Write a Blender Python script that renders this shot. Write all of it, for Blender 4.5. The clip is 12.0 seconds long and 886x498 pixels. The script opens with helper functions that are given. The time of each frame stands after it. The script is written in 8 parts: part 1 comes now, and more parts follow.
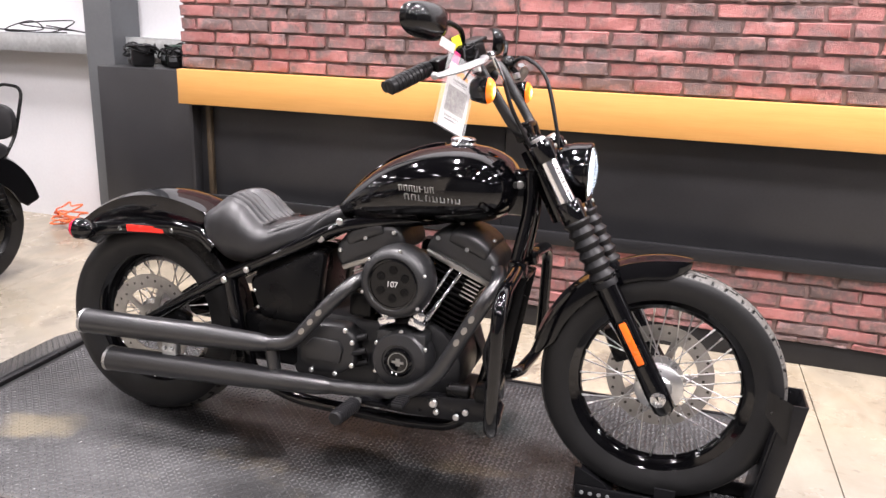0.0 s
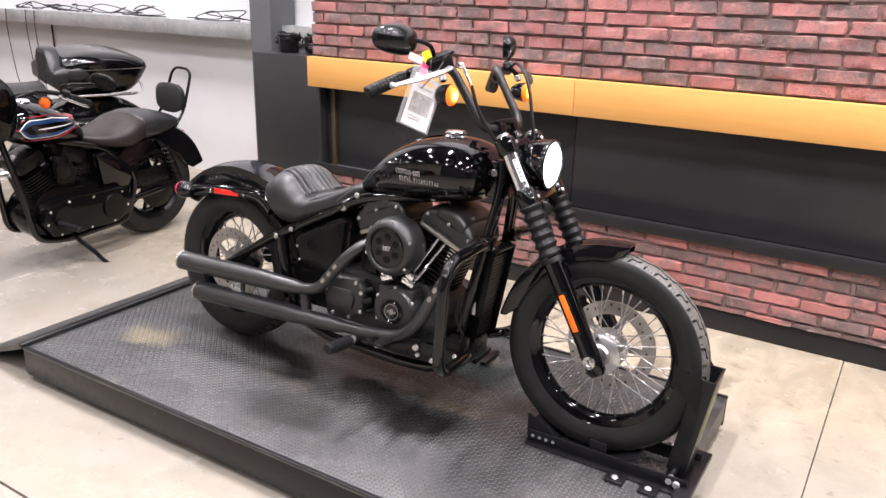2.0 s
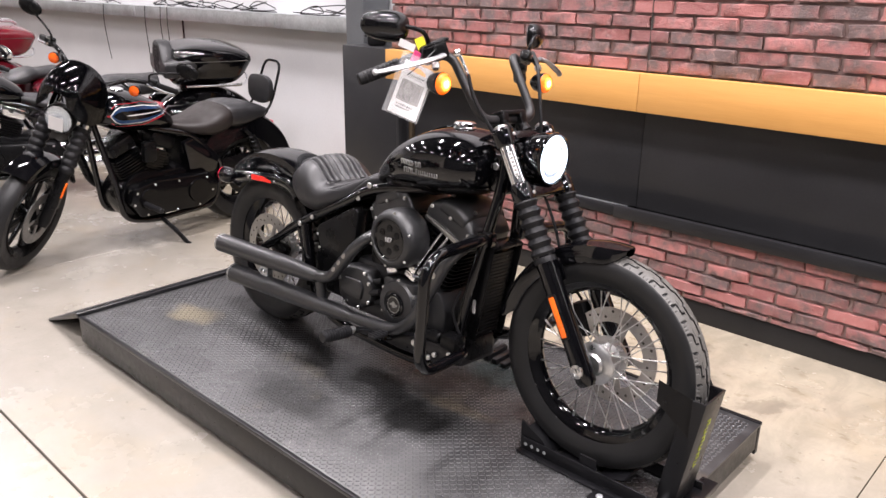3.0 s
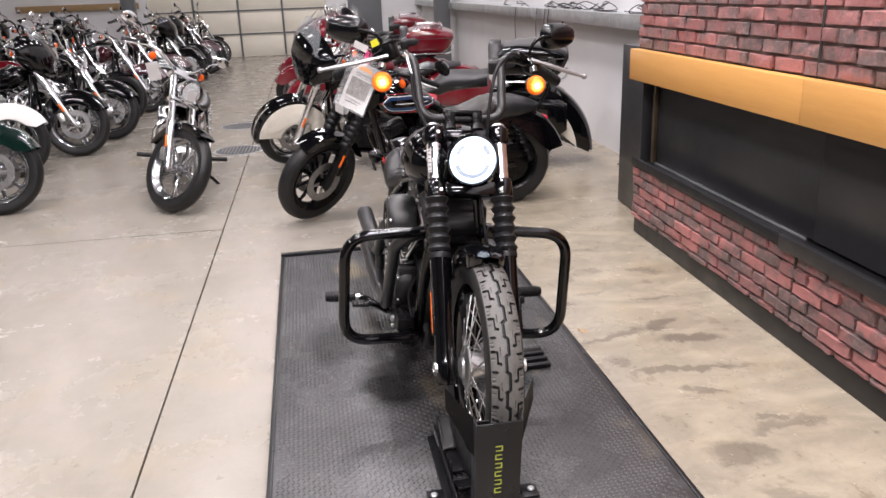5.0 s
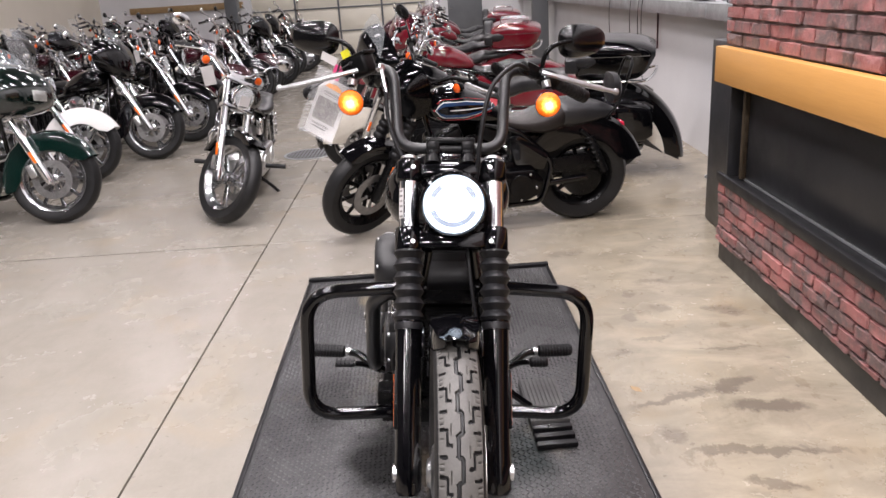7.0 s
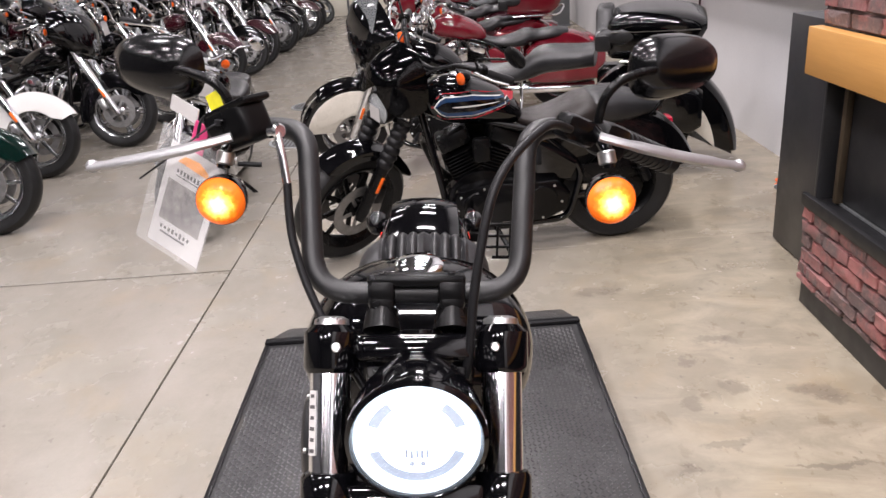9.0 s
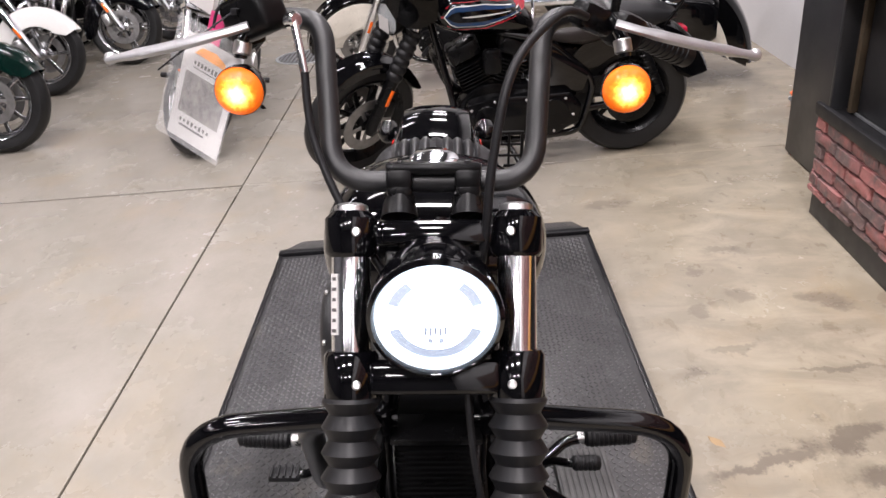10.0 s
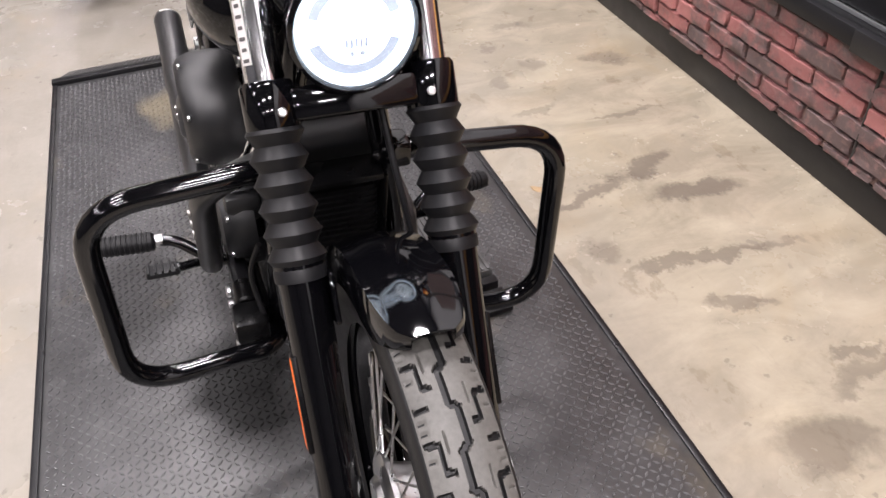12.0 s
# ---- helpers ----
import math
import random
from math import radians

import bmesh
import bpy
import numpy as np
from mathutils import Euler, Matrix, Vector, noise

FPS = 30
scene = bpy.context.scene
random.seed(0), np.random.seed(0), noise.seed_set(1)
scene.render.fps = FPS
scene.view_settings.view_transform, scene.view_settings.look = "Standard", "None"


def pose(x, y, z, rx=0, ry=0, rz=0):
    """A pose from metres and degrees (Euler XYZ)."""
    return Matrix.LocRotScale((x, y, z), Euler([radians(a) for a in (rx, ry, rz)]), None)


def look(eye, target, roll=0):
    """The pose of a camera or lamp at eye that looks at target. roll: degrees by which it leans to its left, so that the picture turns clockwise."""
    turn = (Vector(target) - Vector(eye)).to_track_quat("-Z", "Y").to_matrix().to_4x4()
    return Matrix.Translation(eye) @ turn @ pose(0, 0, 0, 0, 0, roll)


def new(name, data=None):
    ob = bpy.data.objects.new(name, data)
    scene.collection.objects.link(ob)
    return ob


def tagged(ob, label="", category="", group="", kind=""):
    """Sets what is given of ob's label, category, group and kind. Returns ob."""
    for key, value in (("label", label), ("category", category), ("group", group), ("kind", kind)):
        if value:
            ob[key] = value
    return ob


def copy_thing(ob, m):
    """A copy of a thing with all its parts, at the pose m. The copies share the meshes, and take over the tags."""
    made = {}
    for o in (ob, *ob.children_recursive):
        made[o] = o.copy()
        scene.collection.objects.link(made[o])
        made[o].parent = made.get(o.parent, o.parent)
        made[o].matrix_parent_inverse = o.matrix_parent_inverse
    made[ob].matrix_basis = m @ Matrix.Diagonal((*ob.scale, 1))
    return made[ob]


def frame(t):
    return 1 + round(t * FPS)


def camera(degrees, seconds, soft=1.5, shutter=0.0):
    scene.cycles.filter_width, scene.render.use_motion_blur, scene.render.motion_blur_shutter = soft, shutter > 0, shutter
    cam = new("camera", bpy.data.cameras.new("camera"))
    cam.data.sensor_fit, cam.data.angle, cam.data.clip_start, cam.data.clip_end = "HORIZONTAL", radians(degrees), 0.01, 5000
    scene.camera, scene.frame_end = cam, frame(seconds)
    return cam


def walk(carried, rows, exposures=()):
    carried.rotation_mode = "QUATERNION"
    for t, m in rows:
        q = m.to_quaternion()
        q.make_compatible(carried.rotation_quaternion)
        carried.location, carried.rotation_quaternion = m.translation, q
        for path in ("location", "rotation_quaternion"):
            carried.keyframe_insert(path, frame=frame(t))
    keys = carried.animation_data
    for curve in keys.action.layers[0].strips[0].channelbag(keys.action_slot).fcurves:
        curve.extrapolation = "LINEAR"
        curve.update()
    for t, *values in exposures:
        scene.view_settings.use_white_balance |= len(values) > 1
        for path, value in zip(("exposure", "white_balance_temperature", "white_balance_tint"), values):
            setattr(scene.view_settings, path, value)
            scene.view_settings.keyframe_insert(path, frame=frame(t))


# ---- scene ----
cam = camera(59.6, 12.0)
PATH = [
    (0, (0.013, -2.088, 1.418), (-0.57, -0.255, 0.869), 2.0),
    (0.5, (0.288, -2.047, 1.429), (-0.461, -0.282, 0.861), 2.0),
    (1, (0.496, -2.118, 1.496), (-0.383, -0.421, 0.906), 1.9),
    (1.5, (0.698, -2.185, 1.562), (-0.262, -0.544, 0.942), 1.7),
    (2, (0.79, -2.195, 1.574), (-0.244, -0.605, 0.939), 1.4),
    (2.5, (0.91, -2.116, 1.559), (-0.239, -0.609, 0.918), 1.1),
    (2.7, (0.982, -2.018, 1.549), (-0.229, -0.562, 0.906), 0.9),
    (4.5, (1.868, -0.786, 1.538), (0.051, -0.255, 0.892), -0.3),
    (5, (2.02, -0.39, 1.546), (0.141, -0.131, 0.91), -2.1),
    (5.5, (2.113, -0.074, 1.564), (0.214, 0.006, 0.941), -3.5),
    (6, (2.106, 0.013, 1.56), (0.204, 0.009, 0.942), -4.2),
    (6.5, (1.925, 0.028, 1.54), (0.026, 0.001, 0.914), -4.2),
    (7, (1.514, 0.014, 1.54), (-0.38, -0.009, 0.9), -3.7),
    (7.5, (1.18, 0.045, 1.525), (-0.711, 0.017, 0.874), -3.5),
    (9.5, (0.406, 0.098, 1.572), (-1.421, 0.006, 0.765), -4.9),
    (10, (0.509, 0.085, 1.534), (-1.266, -0.02, 0.619), -5.1),
    (10.5, (0.608, 0.09, 1.507), (-1.097, -0.007, 0.467), -5.3),
    (11, (0.7, 0.084, 1.481), (-0.929, 0.032, 0.323), -5.2),
    (11.5, (0.694, 0.055, 1.478), (-0.871, 0.118, 0.233), -4.6),
    (12, (0.591, -0.128, 1.439), (-0.868, 0.293, 0.137), -3.3),
]
walk(cam, [(t, look(eye, target, roll)) for t, eye, target, roll in PATH],
     [(0.0, 0.28), (2.7, 0.06), (4.5, -0.29), (6.0, -0.36), (10.0, -0.42), (12.0, -0.31)])

# ---------------------------------------------------------------- world and light
world = bpy.data.worlds.new("world")
scene.world = world
world.use_nodes = True
world.node_tree.nodes["Background"].inputs[0].default_value = (0.75, 0.82, 0.9, 1)
world.node_tree.nodes["Background"].inputs[1].default_value = 0.02

CEIL = 6.2


def lamp_rows():
    """Long LED battens hung under the ceiling, in rows along the hall."""
    out = []
    for x in (-17.0, -13.0, -9.0, -5.0, -2.0, 1.0, 4.0, 8.0):
        for y in (-6.2, -2.5, 0.35):
            out.append((x, y))
    return out


for lx, ly in lamp_rows():
    data = bpy.data.lights.new("ceiling_lamp", "AREA")
    data.shape, data.size, data.size_y = "RECTANGLE", 0.3, 1.2
    data.energy = {-6.2: 110, -2.5: 205, 0.35: 300}[ly] if lx > -4 else {-6.2: 46, -2.5: 52, 0.35: 165}[ly]
    data.color = (1.0, 0.93, 0.96)
    lamp = new("ceiling_lamp", data)
    lamp.matrix_basis = pose(lx, ly, CEIL - 0.32)

# ---------------------------------------------------------------- materials
def nodes_of(name):
    m = bpy.data.materials.new(name)
    m.use_nodes = True
    nt = m.node_tree
    return m, nt, nt.nodes["Principled BSDF"]


def noise_node(nt, scale, detail=4.0, rough=0.55, kind="Object", stretch=None):
    tc = nt.nodes.new("ShaderNodeTexCoord")
    n = nt.nodes.new("ShaderNodeTexNoise")
    n.inputs["Scale"].default_value = scale
    n.inputs["Detail"].default_value = detail
    n.inputs["Roughness"].default_value = rough
    if stretch:
        mp = nt.nodes.new("ShaderNodeMapping")
        mp.inputs["Scale"].default_value = stretch
        nt.links.new(tc.outputs[kind], mp.inputs[0])
        nt.links.new(mp.outputs[0], n.inputs["Vector"])
    else:
        nt.links.new(tc.outputs[kind], n.inputs["Vector"])
    return n.outputs["Fac"]


def ramp(nt, fac, stops):
    r = nt.nodes.new("ShaderNodeValToRGB")
    el = r.color_ramp.elements
    while len(el) < len(stops):
        el.new(0.5)
    for e, (p, c) in zip(el, stops):
        e.position = p
        e.color = (*c, 1) if len(c) == 3 else c
    nt.links.new(fac, r.inputs[0])
    return r.outputs[0]


def mixc(nt, fac, a, b, mode="MIX"):
    m = nt.nodes.new("ShaderNodeMix")
    m.data_type, m.blend_type = "RGBA", mode
    for sock, v in ((0, fac), (6, a), (7, b)):
        if isinstance(v, (int, float)):
            m.inputs[sock].default_value = v
        elif isinstance(v, tuple):
            m.inputs[sock].default_value = (*v, 1)
        else:
            nt.links.new(v, m.inputs[sock])
    return m.outputs[2]


def bump(nt, bsdf, height, strength, dist=0.002):
    b = nt.nodes.new("ShaderNodeBump")
    b.inputs["Strength"].default_value = strength
    b.inputs["Distance"].default_value = dist
    nt.links.new(height, b.inputs["Height"])
    nt.links.new(b.outputs[0], bsdf.inputs["Normal"])


def mat(name, col, rough, metal=0.0, var=0.2, scale=6.0, fine=70.0, bumps=0.0, coat=0.0, rvar=0.12, dist=0.001, spec=0.5):
    """A surface with broad and fine variation of colour and gloss, and fine relief."""
    m, nt, b = nodes_of(name)
    broad, small = noise_node(nt, scale), noise_node(nt, fine, 3.0)
    lo = tuple(c * (1 - var) for c in col)
    hi = tuple(min(1, c * (1 + var)) for c in col)
    c1 = ramp(nt, broad, [(0.3, lo), (0.7, hi)])
    c2 = mixc(nt, 0.35, c1, ramp(nt, small, [(0.3, lo), (0.7, hi)]))
    nt.links.new(c2, b.inputs["Base Color"])
    rr = ramp(nt, noise_node(nt, scale * 2.3), [(0.3, (max(0.02, rough - rvar * rough),) * 3), (0.75, (min(1, rough + rvar),) * 3)])
    nt.links.new(rr, b.inputs["Roughness"])
    b.inputs["Metallic"].default_value = metal
    b.inputs["Specular IOR Level"].default_value = spec
    if coat:
        b.inputs["Coat Weight"].default_value = coat
        b.inputs["Coat Roughness"].default_value = 0.03
    if bumps:
        bump(nt, b, small, bumps, dist)
    return m


def glow(name, col, strength, base=None):
    m, nt, b = nodes_of(name)
    b.inputs["Base Color"].default_value = (*(base or col), 1)
    b.inputs["Emission Color"].default_value = (*col, 1)
    b.inputs["Emission Strength"].default_value = strength
    b.inputs["Roughness"].default_value = 0.15
    return m


def glass(name, col, alpha=0.25, rough=0.03):
    m, nt, b = nodes_of(name)
    b.inputs["Base Color"].default_value = (*col, 1)
    b.inputs["Roughness"].default_value = rough
    b.inputs["Alpha"].default_value = alpha
    b.inputs["IOR"].default_value = 1.45
    return m


GLOSS = mat("black_gloss_paint", (0.0015, 0.0015, 0.002), 0.045, var=0.1, spec=0.5, rvar=0.04)
SATIN = mat("black_powder_coat", (0.0028, 0.0028, 0.0031), 0.25, spec=0.18, var=0.2, fine=420, bumps=0.25, dist=0.0004)
WRINKLE = mat("black_wrinkle_finish", (0.0095, 0.0098, 0.0109), 0.40, spec=0.65, var=0.2, fine=600, bumps=0.5, dist=0.0005)
PIPE = mat("black_ceramic_pipe", (0.0105, 0.0108, 0.012), 0.31, spec=0.95, metal=0.1, var=0.15, scale=5, fine=420, bumps=0.06, rvar=0.04, dist=0.0003)
BAR_BLACK = mat("matt_black_bar", (0.0075, 0.0076, 0.0084), 0.42, spec=0.45, var=0.2, fine=500, bumps=0.2, dist=0.0004)
STEEL_BLACK = mat("black_painted_steel", (0.005, 0.005, 0.006), 0.3, spec=0.35, var=0.3, scale=14, fine=260, bumps=0.15, dist=0.0005)
CHROME = mat("chrome", (0.82, 0.83, 0.85), 0.08, metal=1.0, var=0.06, rvar=0.05)
LEVER_ALU = mat("cast_aluminium_lever", (0.40, 0.40, 0.41), 0.36, metal=0.8, var=0.12, scale=25, fine=300, bumps=0.05)
MIRROR_BACK = mat("black_mirror_shell", (0.0018, 0.0018, 0.0022), 0.17, var=0.1, spec=0.4, rvar=0.05)
ENAMEL = mat("black_engine_enamel", (0.0016, 0.0016, 0.0019), 0.12, spec=0.22, var=0.2, scale=16, fine=200)
CAST_GREY = mat("cast_wheel_grey", (0.19, 0.19, 0.195), 0.45, metal=0.8, var=0.12, scale=20)
ALU = mat("machined_aluminium", (0.62, 0.62, 0.62), 0.28, metal=1.0, var=0.12, scale=20, fine=300)
DISC_DARK = mat("dull_brake_disc", (0.26, 0.255, 0.25), 0.36, metal=0.9, var=0.25, scale=30, fine=300)
RIM_CHROME = mat("dull_chrome", (0.48, 0.485, 0.495), 0.14, metal=1.0, var=0.1)
DISC = mat("brake_disc_steel", (0.42, 0.41, 0.39), 0.33, metal=1.0, var=0.2, scale=30, fine=400)
RUBBER = mat("tyre_rubber", (0.010, 0.010, 0.0104), 0.40, spec=0.3, var=0.3, scale=10, fine=300, bumps=0.3, dist=0.0006)
TREAD = mat("tread_rubber", (0.085, 0.082, 0.076), 0.5, spec=0.4, var=0.35, scale=14, fine=200, bumps=0.4, dist=0.0008)
SOFT_RUBBER = mat("soft_black_rubber", (0.0085, 0.0085, 0.0094), 0.38, spec=0.2, var=0.2, fine=300, bumps=0.15, dist=0.0005)
LEATHER = mat("black_seat_vinyl", (0.0155, 0.0155, 0.0168), 0.36, spec=0.45, var=0.25, scale=10, fine=500, bumps=0.45, dist=0.0006)
BROWN_SEAT = mat("dark_brown_seat_vinyl", (0.015, 0.0115, 0.0105), 0.44, spec=0.3, var=0.25, scale=10, fine=500, bumps=0.4, dist=0.0006)
ORANGE = mat("orange_reflector", (0.9, 0.15, 0.008), 0.25, var=0.08, fine=500, bumps=0.4, dist=0.0008)
RED_REFLECTOR = mat("red_reflector", (0.75, 0.02, 0.012), 0.22, var=0.1, fine=500, bumps=0.4, dist=0.0008)
RED_LENS = mat("red_lens", (0.6, 0.012, 0.05), 0.1, var=0.1)
AMBER_LENS = mat("amber_lens", (0.7, 0.10, 0.01), 0.12, var=0.1)


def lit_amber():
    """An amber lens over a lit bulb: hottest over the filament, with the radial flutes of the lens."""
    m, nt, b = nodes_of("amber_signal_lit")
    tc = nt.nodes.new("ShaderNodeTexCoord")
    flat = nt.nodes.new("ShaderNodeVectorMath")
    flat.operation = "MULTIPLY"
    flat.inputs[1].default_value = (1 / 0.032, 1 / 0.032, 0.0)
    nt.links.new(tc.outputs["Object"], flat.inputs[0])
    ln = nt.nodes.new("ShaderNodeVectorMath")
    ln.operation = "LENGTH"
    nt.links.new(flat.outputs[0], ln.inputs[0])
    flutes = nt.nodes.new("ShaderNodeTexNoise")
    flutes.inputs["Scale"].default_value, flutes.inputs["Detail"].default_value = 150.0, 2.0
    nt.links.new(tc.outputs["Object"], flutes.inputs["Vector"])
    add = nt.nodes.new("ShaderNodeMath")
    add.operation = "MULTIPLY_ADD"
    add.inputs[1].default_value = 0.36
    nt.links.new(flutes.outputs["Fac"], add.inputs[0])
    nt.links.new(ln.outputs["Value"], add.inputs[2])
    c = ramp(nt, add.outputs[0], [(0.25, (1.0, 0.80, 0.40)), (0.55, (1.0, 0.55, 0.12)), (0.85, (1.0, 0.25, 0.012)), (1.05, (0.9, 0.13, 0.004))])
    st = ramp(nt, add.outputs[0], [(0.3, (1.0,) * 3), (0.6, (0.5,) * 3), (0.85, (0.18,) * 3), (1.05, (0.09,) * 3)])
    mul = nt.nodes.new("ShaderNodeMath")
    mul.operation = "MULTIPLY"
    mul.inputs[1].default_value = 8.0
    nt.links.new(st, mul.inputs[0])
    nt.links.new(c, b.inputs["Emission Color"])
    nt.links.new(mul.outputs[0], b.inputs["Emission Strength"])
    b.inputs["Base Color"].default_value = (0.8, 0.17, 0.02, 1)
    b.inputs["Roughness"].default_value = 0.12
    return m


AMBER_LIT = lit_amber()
HEAD_LIT = glow("headlamp_led_lit", (0.80, 0.90, 1.0), 4.4)
HEAD_RING = glow("headlamp_ring_lit", (0.74, 0.86, 1.0), 3.2)
LENS = glass("clear_lens", (0.9, 0.95, 1.0), 0.16)
BOWL_LIT = glow("headlamp_bowl_lit", (0.50, 0.66, 1.0), 0.5, (0.12, 0.13, 0.15))
LAMP_GLASS = mat("headlamp_reflector", (0.55, 0.56, 0.54), 0.15, metal=0.7, var=0.2, scale=40)
MIRROR = mat("mirror_glass", (0.85, 0.86, 0.87), 0.02, metal=1.0, var=0.02, rvar=0.01)
CLEAR = glass("clear_plastic", (0.85, 0.86, 0.87), 0.13, 0.08)
SMOKE = glass("windscreen_plastic", (0.35, 0.38, 0.4), 0.38, 0.05)
PAPER = mat("white_card", (0.50, 0.485, 0.475), 0.6, var=0.05, fine=200)
INK = mat("grey_print", (0.06, 0.056, 0.056), 0.6)
INK_SOFT = mat("pale_grey_print", (0.17, 0.155, 0.145), 0.6, var=0.75, scale=70, fine=180)
TAG_ORANGE = mat("orange_print", (0.85, 0.33, 0.05), 0.5)
TAG_YELLOW = mat("yellow_tag", (0.85, 0.78, 0.03), 0.5)
TAG_PINK = mat("crimson_tag", (0.55, 0.04, 0.16), 0.5)
SILVER = mat("silver_badge", (0.34, 0.34, 0.335), 0.34, metal=0.9, var=0.15)
LIME = mat("yellow_green_print", (0.32, 0.36, 0.045), 0.5, var=0.3, scale=60)
CREAM = mat("cream_paint", (0.68, 0.64, 0.56), 0.25, var=0.06, coat=0.2)
WHITE_PAINT = mat("white_gloss_paint", (0.76, 0.75, 0.73), 0.1, var=0.05, coat=0.6)
RED_PAINT = mat("dark_red_paint", (0.14, 0.006, 0.014), 0.09, var=0.15, coat=0.8)
MAROON = mat("black_cherry_paint", (0.045, 0.006, 0.012), 0.08, var=0.2, coat=0.8)
GREEN_DEEP = mat("deep_green_black_paint", (0.0006, 0.004, 0.003), 0.08, var=0.15, coat=0.8)
GREEN_PAINT = mat("dark_green_paint", (0.001, 0.010, 0.0075), 0.08, var=0.15, coat=0.8)
BLUE_PAINT = mat("blue_paint", (0.010, 0.035, 0.095), 0.12, var=0.1, coat=0.6)
BRIGHT_RED = mat("bright_red_paint", (0.32, 0.012, 0.022), 0.12, var=0.1, coat=0.6)
DARK_ENGINE = mat("dark_engine_metal", (0.004, 0.004, 0.0044), 0.28, spec=0.13, metal=0.1, var=0.35, scale=16, fine=200, bumps=0.2)
BLACK_TRIM = mat("black_trim_board", (0.013, 0.013, 0.0145), 0.38, spec=0.35, var=0.25, scale=4, fine=110, bumps=0.08)
BLACK_PANEL = mat("black_laminate", (0.027, 0.027, 0.0292), 0.32, spec=0.5, var=0.25, scale=2.5, fine=90, bumps=0.05)
GREY_STEEL = mat("grey_painted_steel", (0.125, 0.132, 0.14), 0.45, var=0.12, scale=3, fine=60, bumps=0.1)
GALV = mat("galvanised_steel", (0.50, 0.52, 0.53), 0.38, metal=0.75, var=0.22, scale=5, fine=40, bumps=0.1)
WHITE_WALL = mat("white_wall_paint", (0.66, 0.66, 0.675), 0.6, var=0.06, scale=1.3, fine=50, bumps=0.12)
BEIGE_WALL = mat("beige_wall_paint", (0.72, 0.66, 0.56), 0.6, var=0.05, scale=1.2, fine=50, bumps=0.12)
# for walls out of view, dark so that little light comes back from them
DARK_WALL = mat("charcoal_wall_paint", (0.05, 0.05, 0.054), 0.6, var=0.1, scale=1.2, fine=50, bumps=0.12)
CEILING_WHITE = mat("dark_ceiling_deck", (0.07, 0.07, 0.074), 0.7, var=0.06, scale=1.0, fine=20, bumps=0.15)
DOOR_CREAM = mat("cream_door_panel", (0.74, 0.70, 0.60), 0.45, var=0.05, scale=2, fine=60, bumps=0.1)
GROOVE = mat("dark_joint", (0.05, 0.045, 0.04), 0.9, var=0.3)
ORANGE_CABLE = mat("orange_cable", (0.75, 0.16, 0.05), 0.45)
GREEN_STRAP = mat("green_plastic", (0.008, 0.03, 0.018), 0.4)
# raw board darkened in its colour, for the shade inside the recess
SHADED_WOOD = mat("dark_board_edge", (0.06, 0.042, 0.024), 0.6, var=0.25, scale=12, fine=120)
BARE_WOOD = mat("raw_board", (0.30, 0.2, 0.1), 0.6, var=0.2, scale=12, fine=120)
GREY_WOOD = mat("weathered_block", (0.075, 0.074, 0.073), 0.6, var=0.4, scale=14, fine=160, bumps=0.4)


def wood_mat():
    m, nt, b = nodes_of("honey_plywood")
    grain = noise_node(nt, 2.2, 6.0, 0.6, "Object", (1.2, 4.0, 16.0))
    fine = noise_node(nt, 9.0, 5.0, 0.6, "Object", (1.0, 4.0, 30.0))
    c = ramp(nt, grain, [(0.25, (0.54, 0.272, 0.075)), (0.5, (0.59, 0.302, 0.088)), (0.8, (0.64, 0.335, 0.102))])
    c = mixc(nt, 0.3, c, ramp(nt, fine, [(0.3, (0.52, 0.26, 0.07)), (0.7, (0.65, 0.345, 0.11))]))
    nt.links.new(c, b.inputs["Base Color"])
    b.inputs["Roughness"].default_value = 0.38
    b.inputs["Coat Weight"].default_value = 0.1
    bump(nt, b, fine, 0.08, 0.0008)
    return m


def brick_mat():
    m, nt, b = nodes_of("painted_cast_brick")
    info = nt.nodes.new("ShaderNodeObjectInfo")
    geo = nt.nodes.new("ShaderNodeNewGeometry")

    def pos_noise(scale, detail, rough=0.55):
        n = nt.nodes.new("ShaderNodeTexNoise")
        n.inputs["Scale"].default_value = scale
        n.inputs["Detail"].default_value = detail
        n.inputs["Roughness"].default_value = rough
        nt.links.new(geo.outputs["Position"], n.inputs["Vector"])
        return n.outputs["Fac"]

    hue = ramp(nt, info.outputs["Random"], [(0.0, (0.295, 0.108, 0.102)), (0.25, (0.43, 0.165, 0.152)), (0.5, (0.255, 0.108, 0.104)), (0.75, (0.35, 0.138, 0.13)), (1.0, (0.47, 0.198, 0.18))])
    patch = pos_noise(9.0, 8.0, 0.66)
    lo = nt.nodes.new("ShaderNodeMath")
    lo.operation = "MULTIPLY_ADD"
    lo.inputs[1].default_value, lo.inputs[2].default_value = 0.22, -0.10
    nt.links.new(info.outputs["Random"], lo.inputs[0])
    add = nt.nodes.new("ShaderNodeMath")
    add.operation = "ADD"
    nt.links.new(patch, add.inputs[0])
    nt.links.new(lo.outputs[0], add.inputs[1])
    mask = ramp(nt, add.outputs[0], [(0.43, (0, 0, 0)), (0.60, (0.88, 0.88, 0.88))])
    c = mixc(nt, mask, hue, (0.115, 0.094, 0.090))
    c = mixc(nt, ramp(nt, pos_noise(38, 5.0, 0.7), [(0.52, (0, 0, 0)), (0.72, (0.6, 0.6, 0.6))]), c, (0.42, 0.24, 0.215))
    nt.links.new(c, b.inputs["Base Color"])
    b.inputs["Roughness"].default_value = 0.6
    bump(nt, b, pos_noise(60, 9.0, 0.78), 1.0, 0.010)
    return m


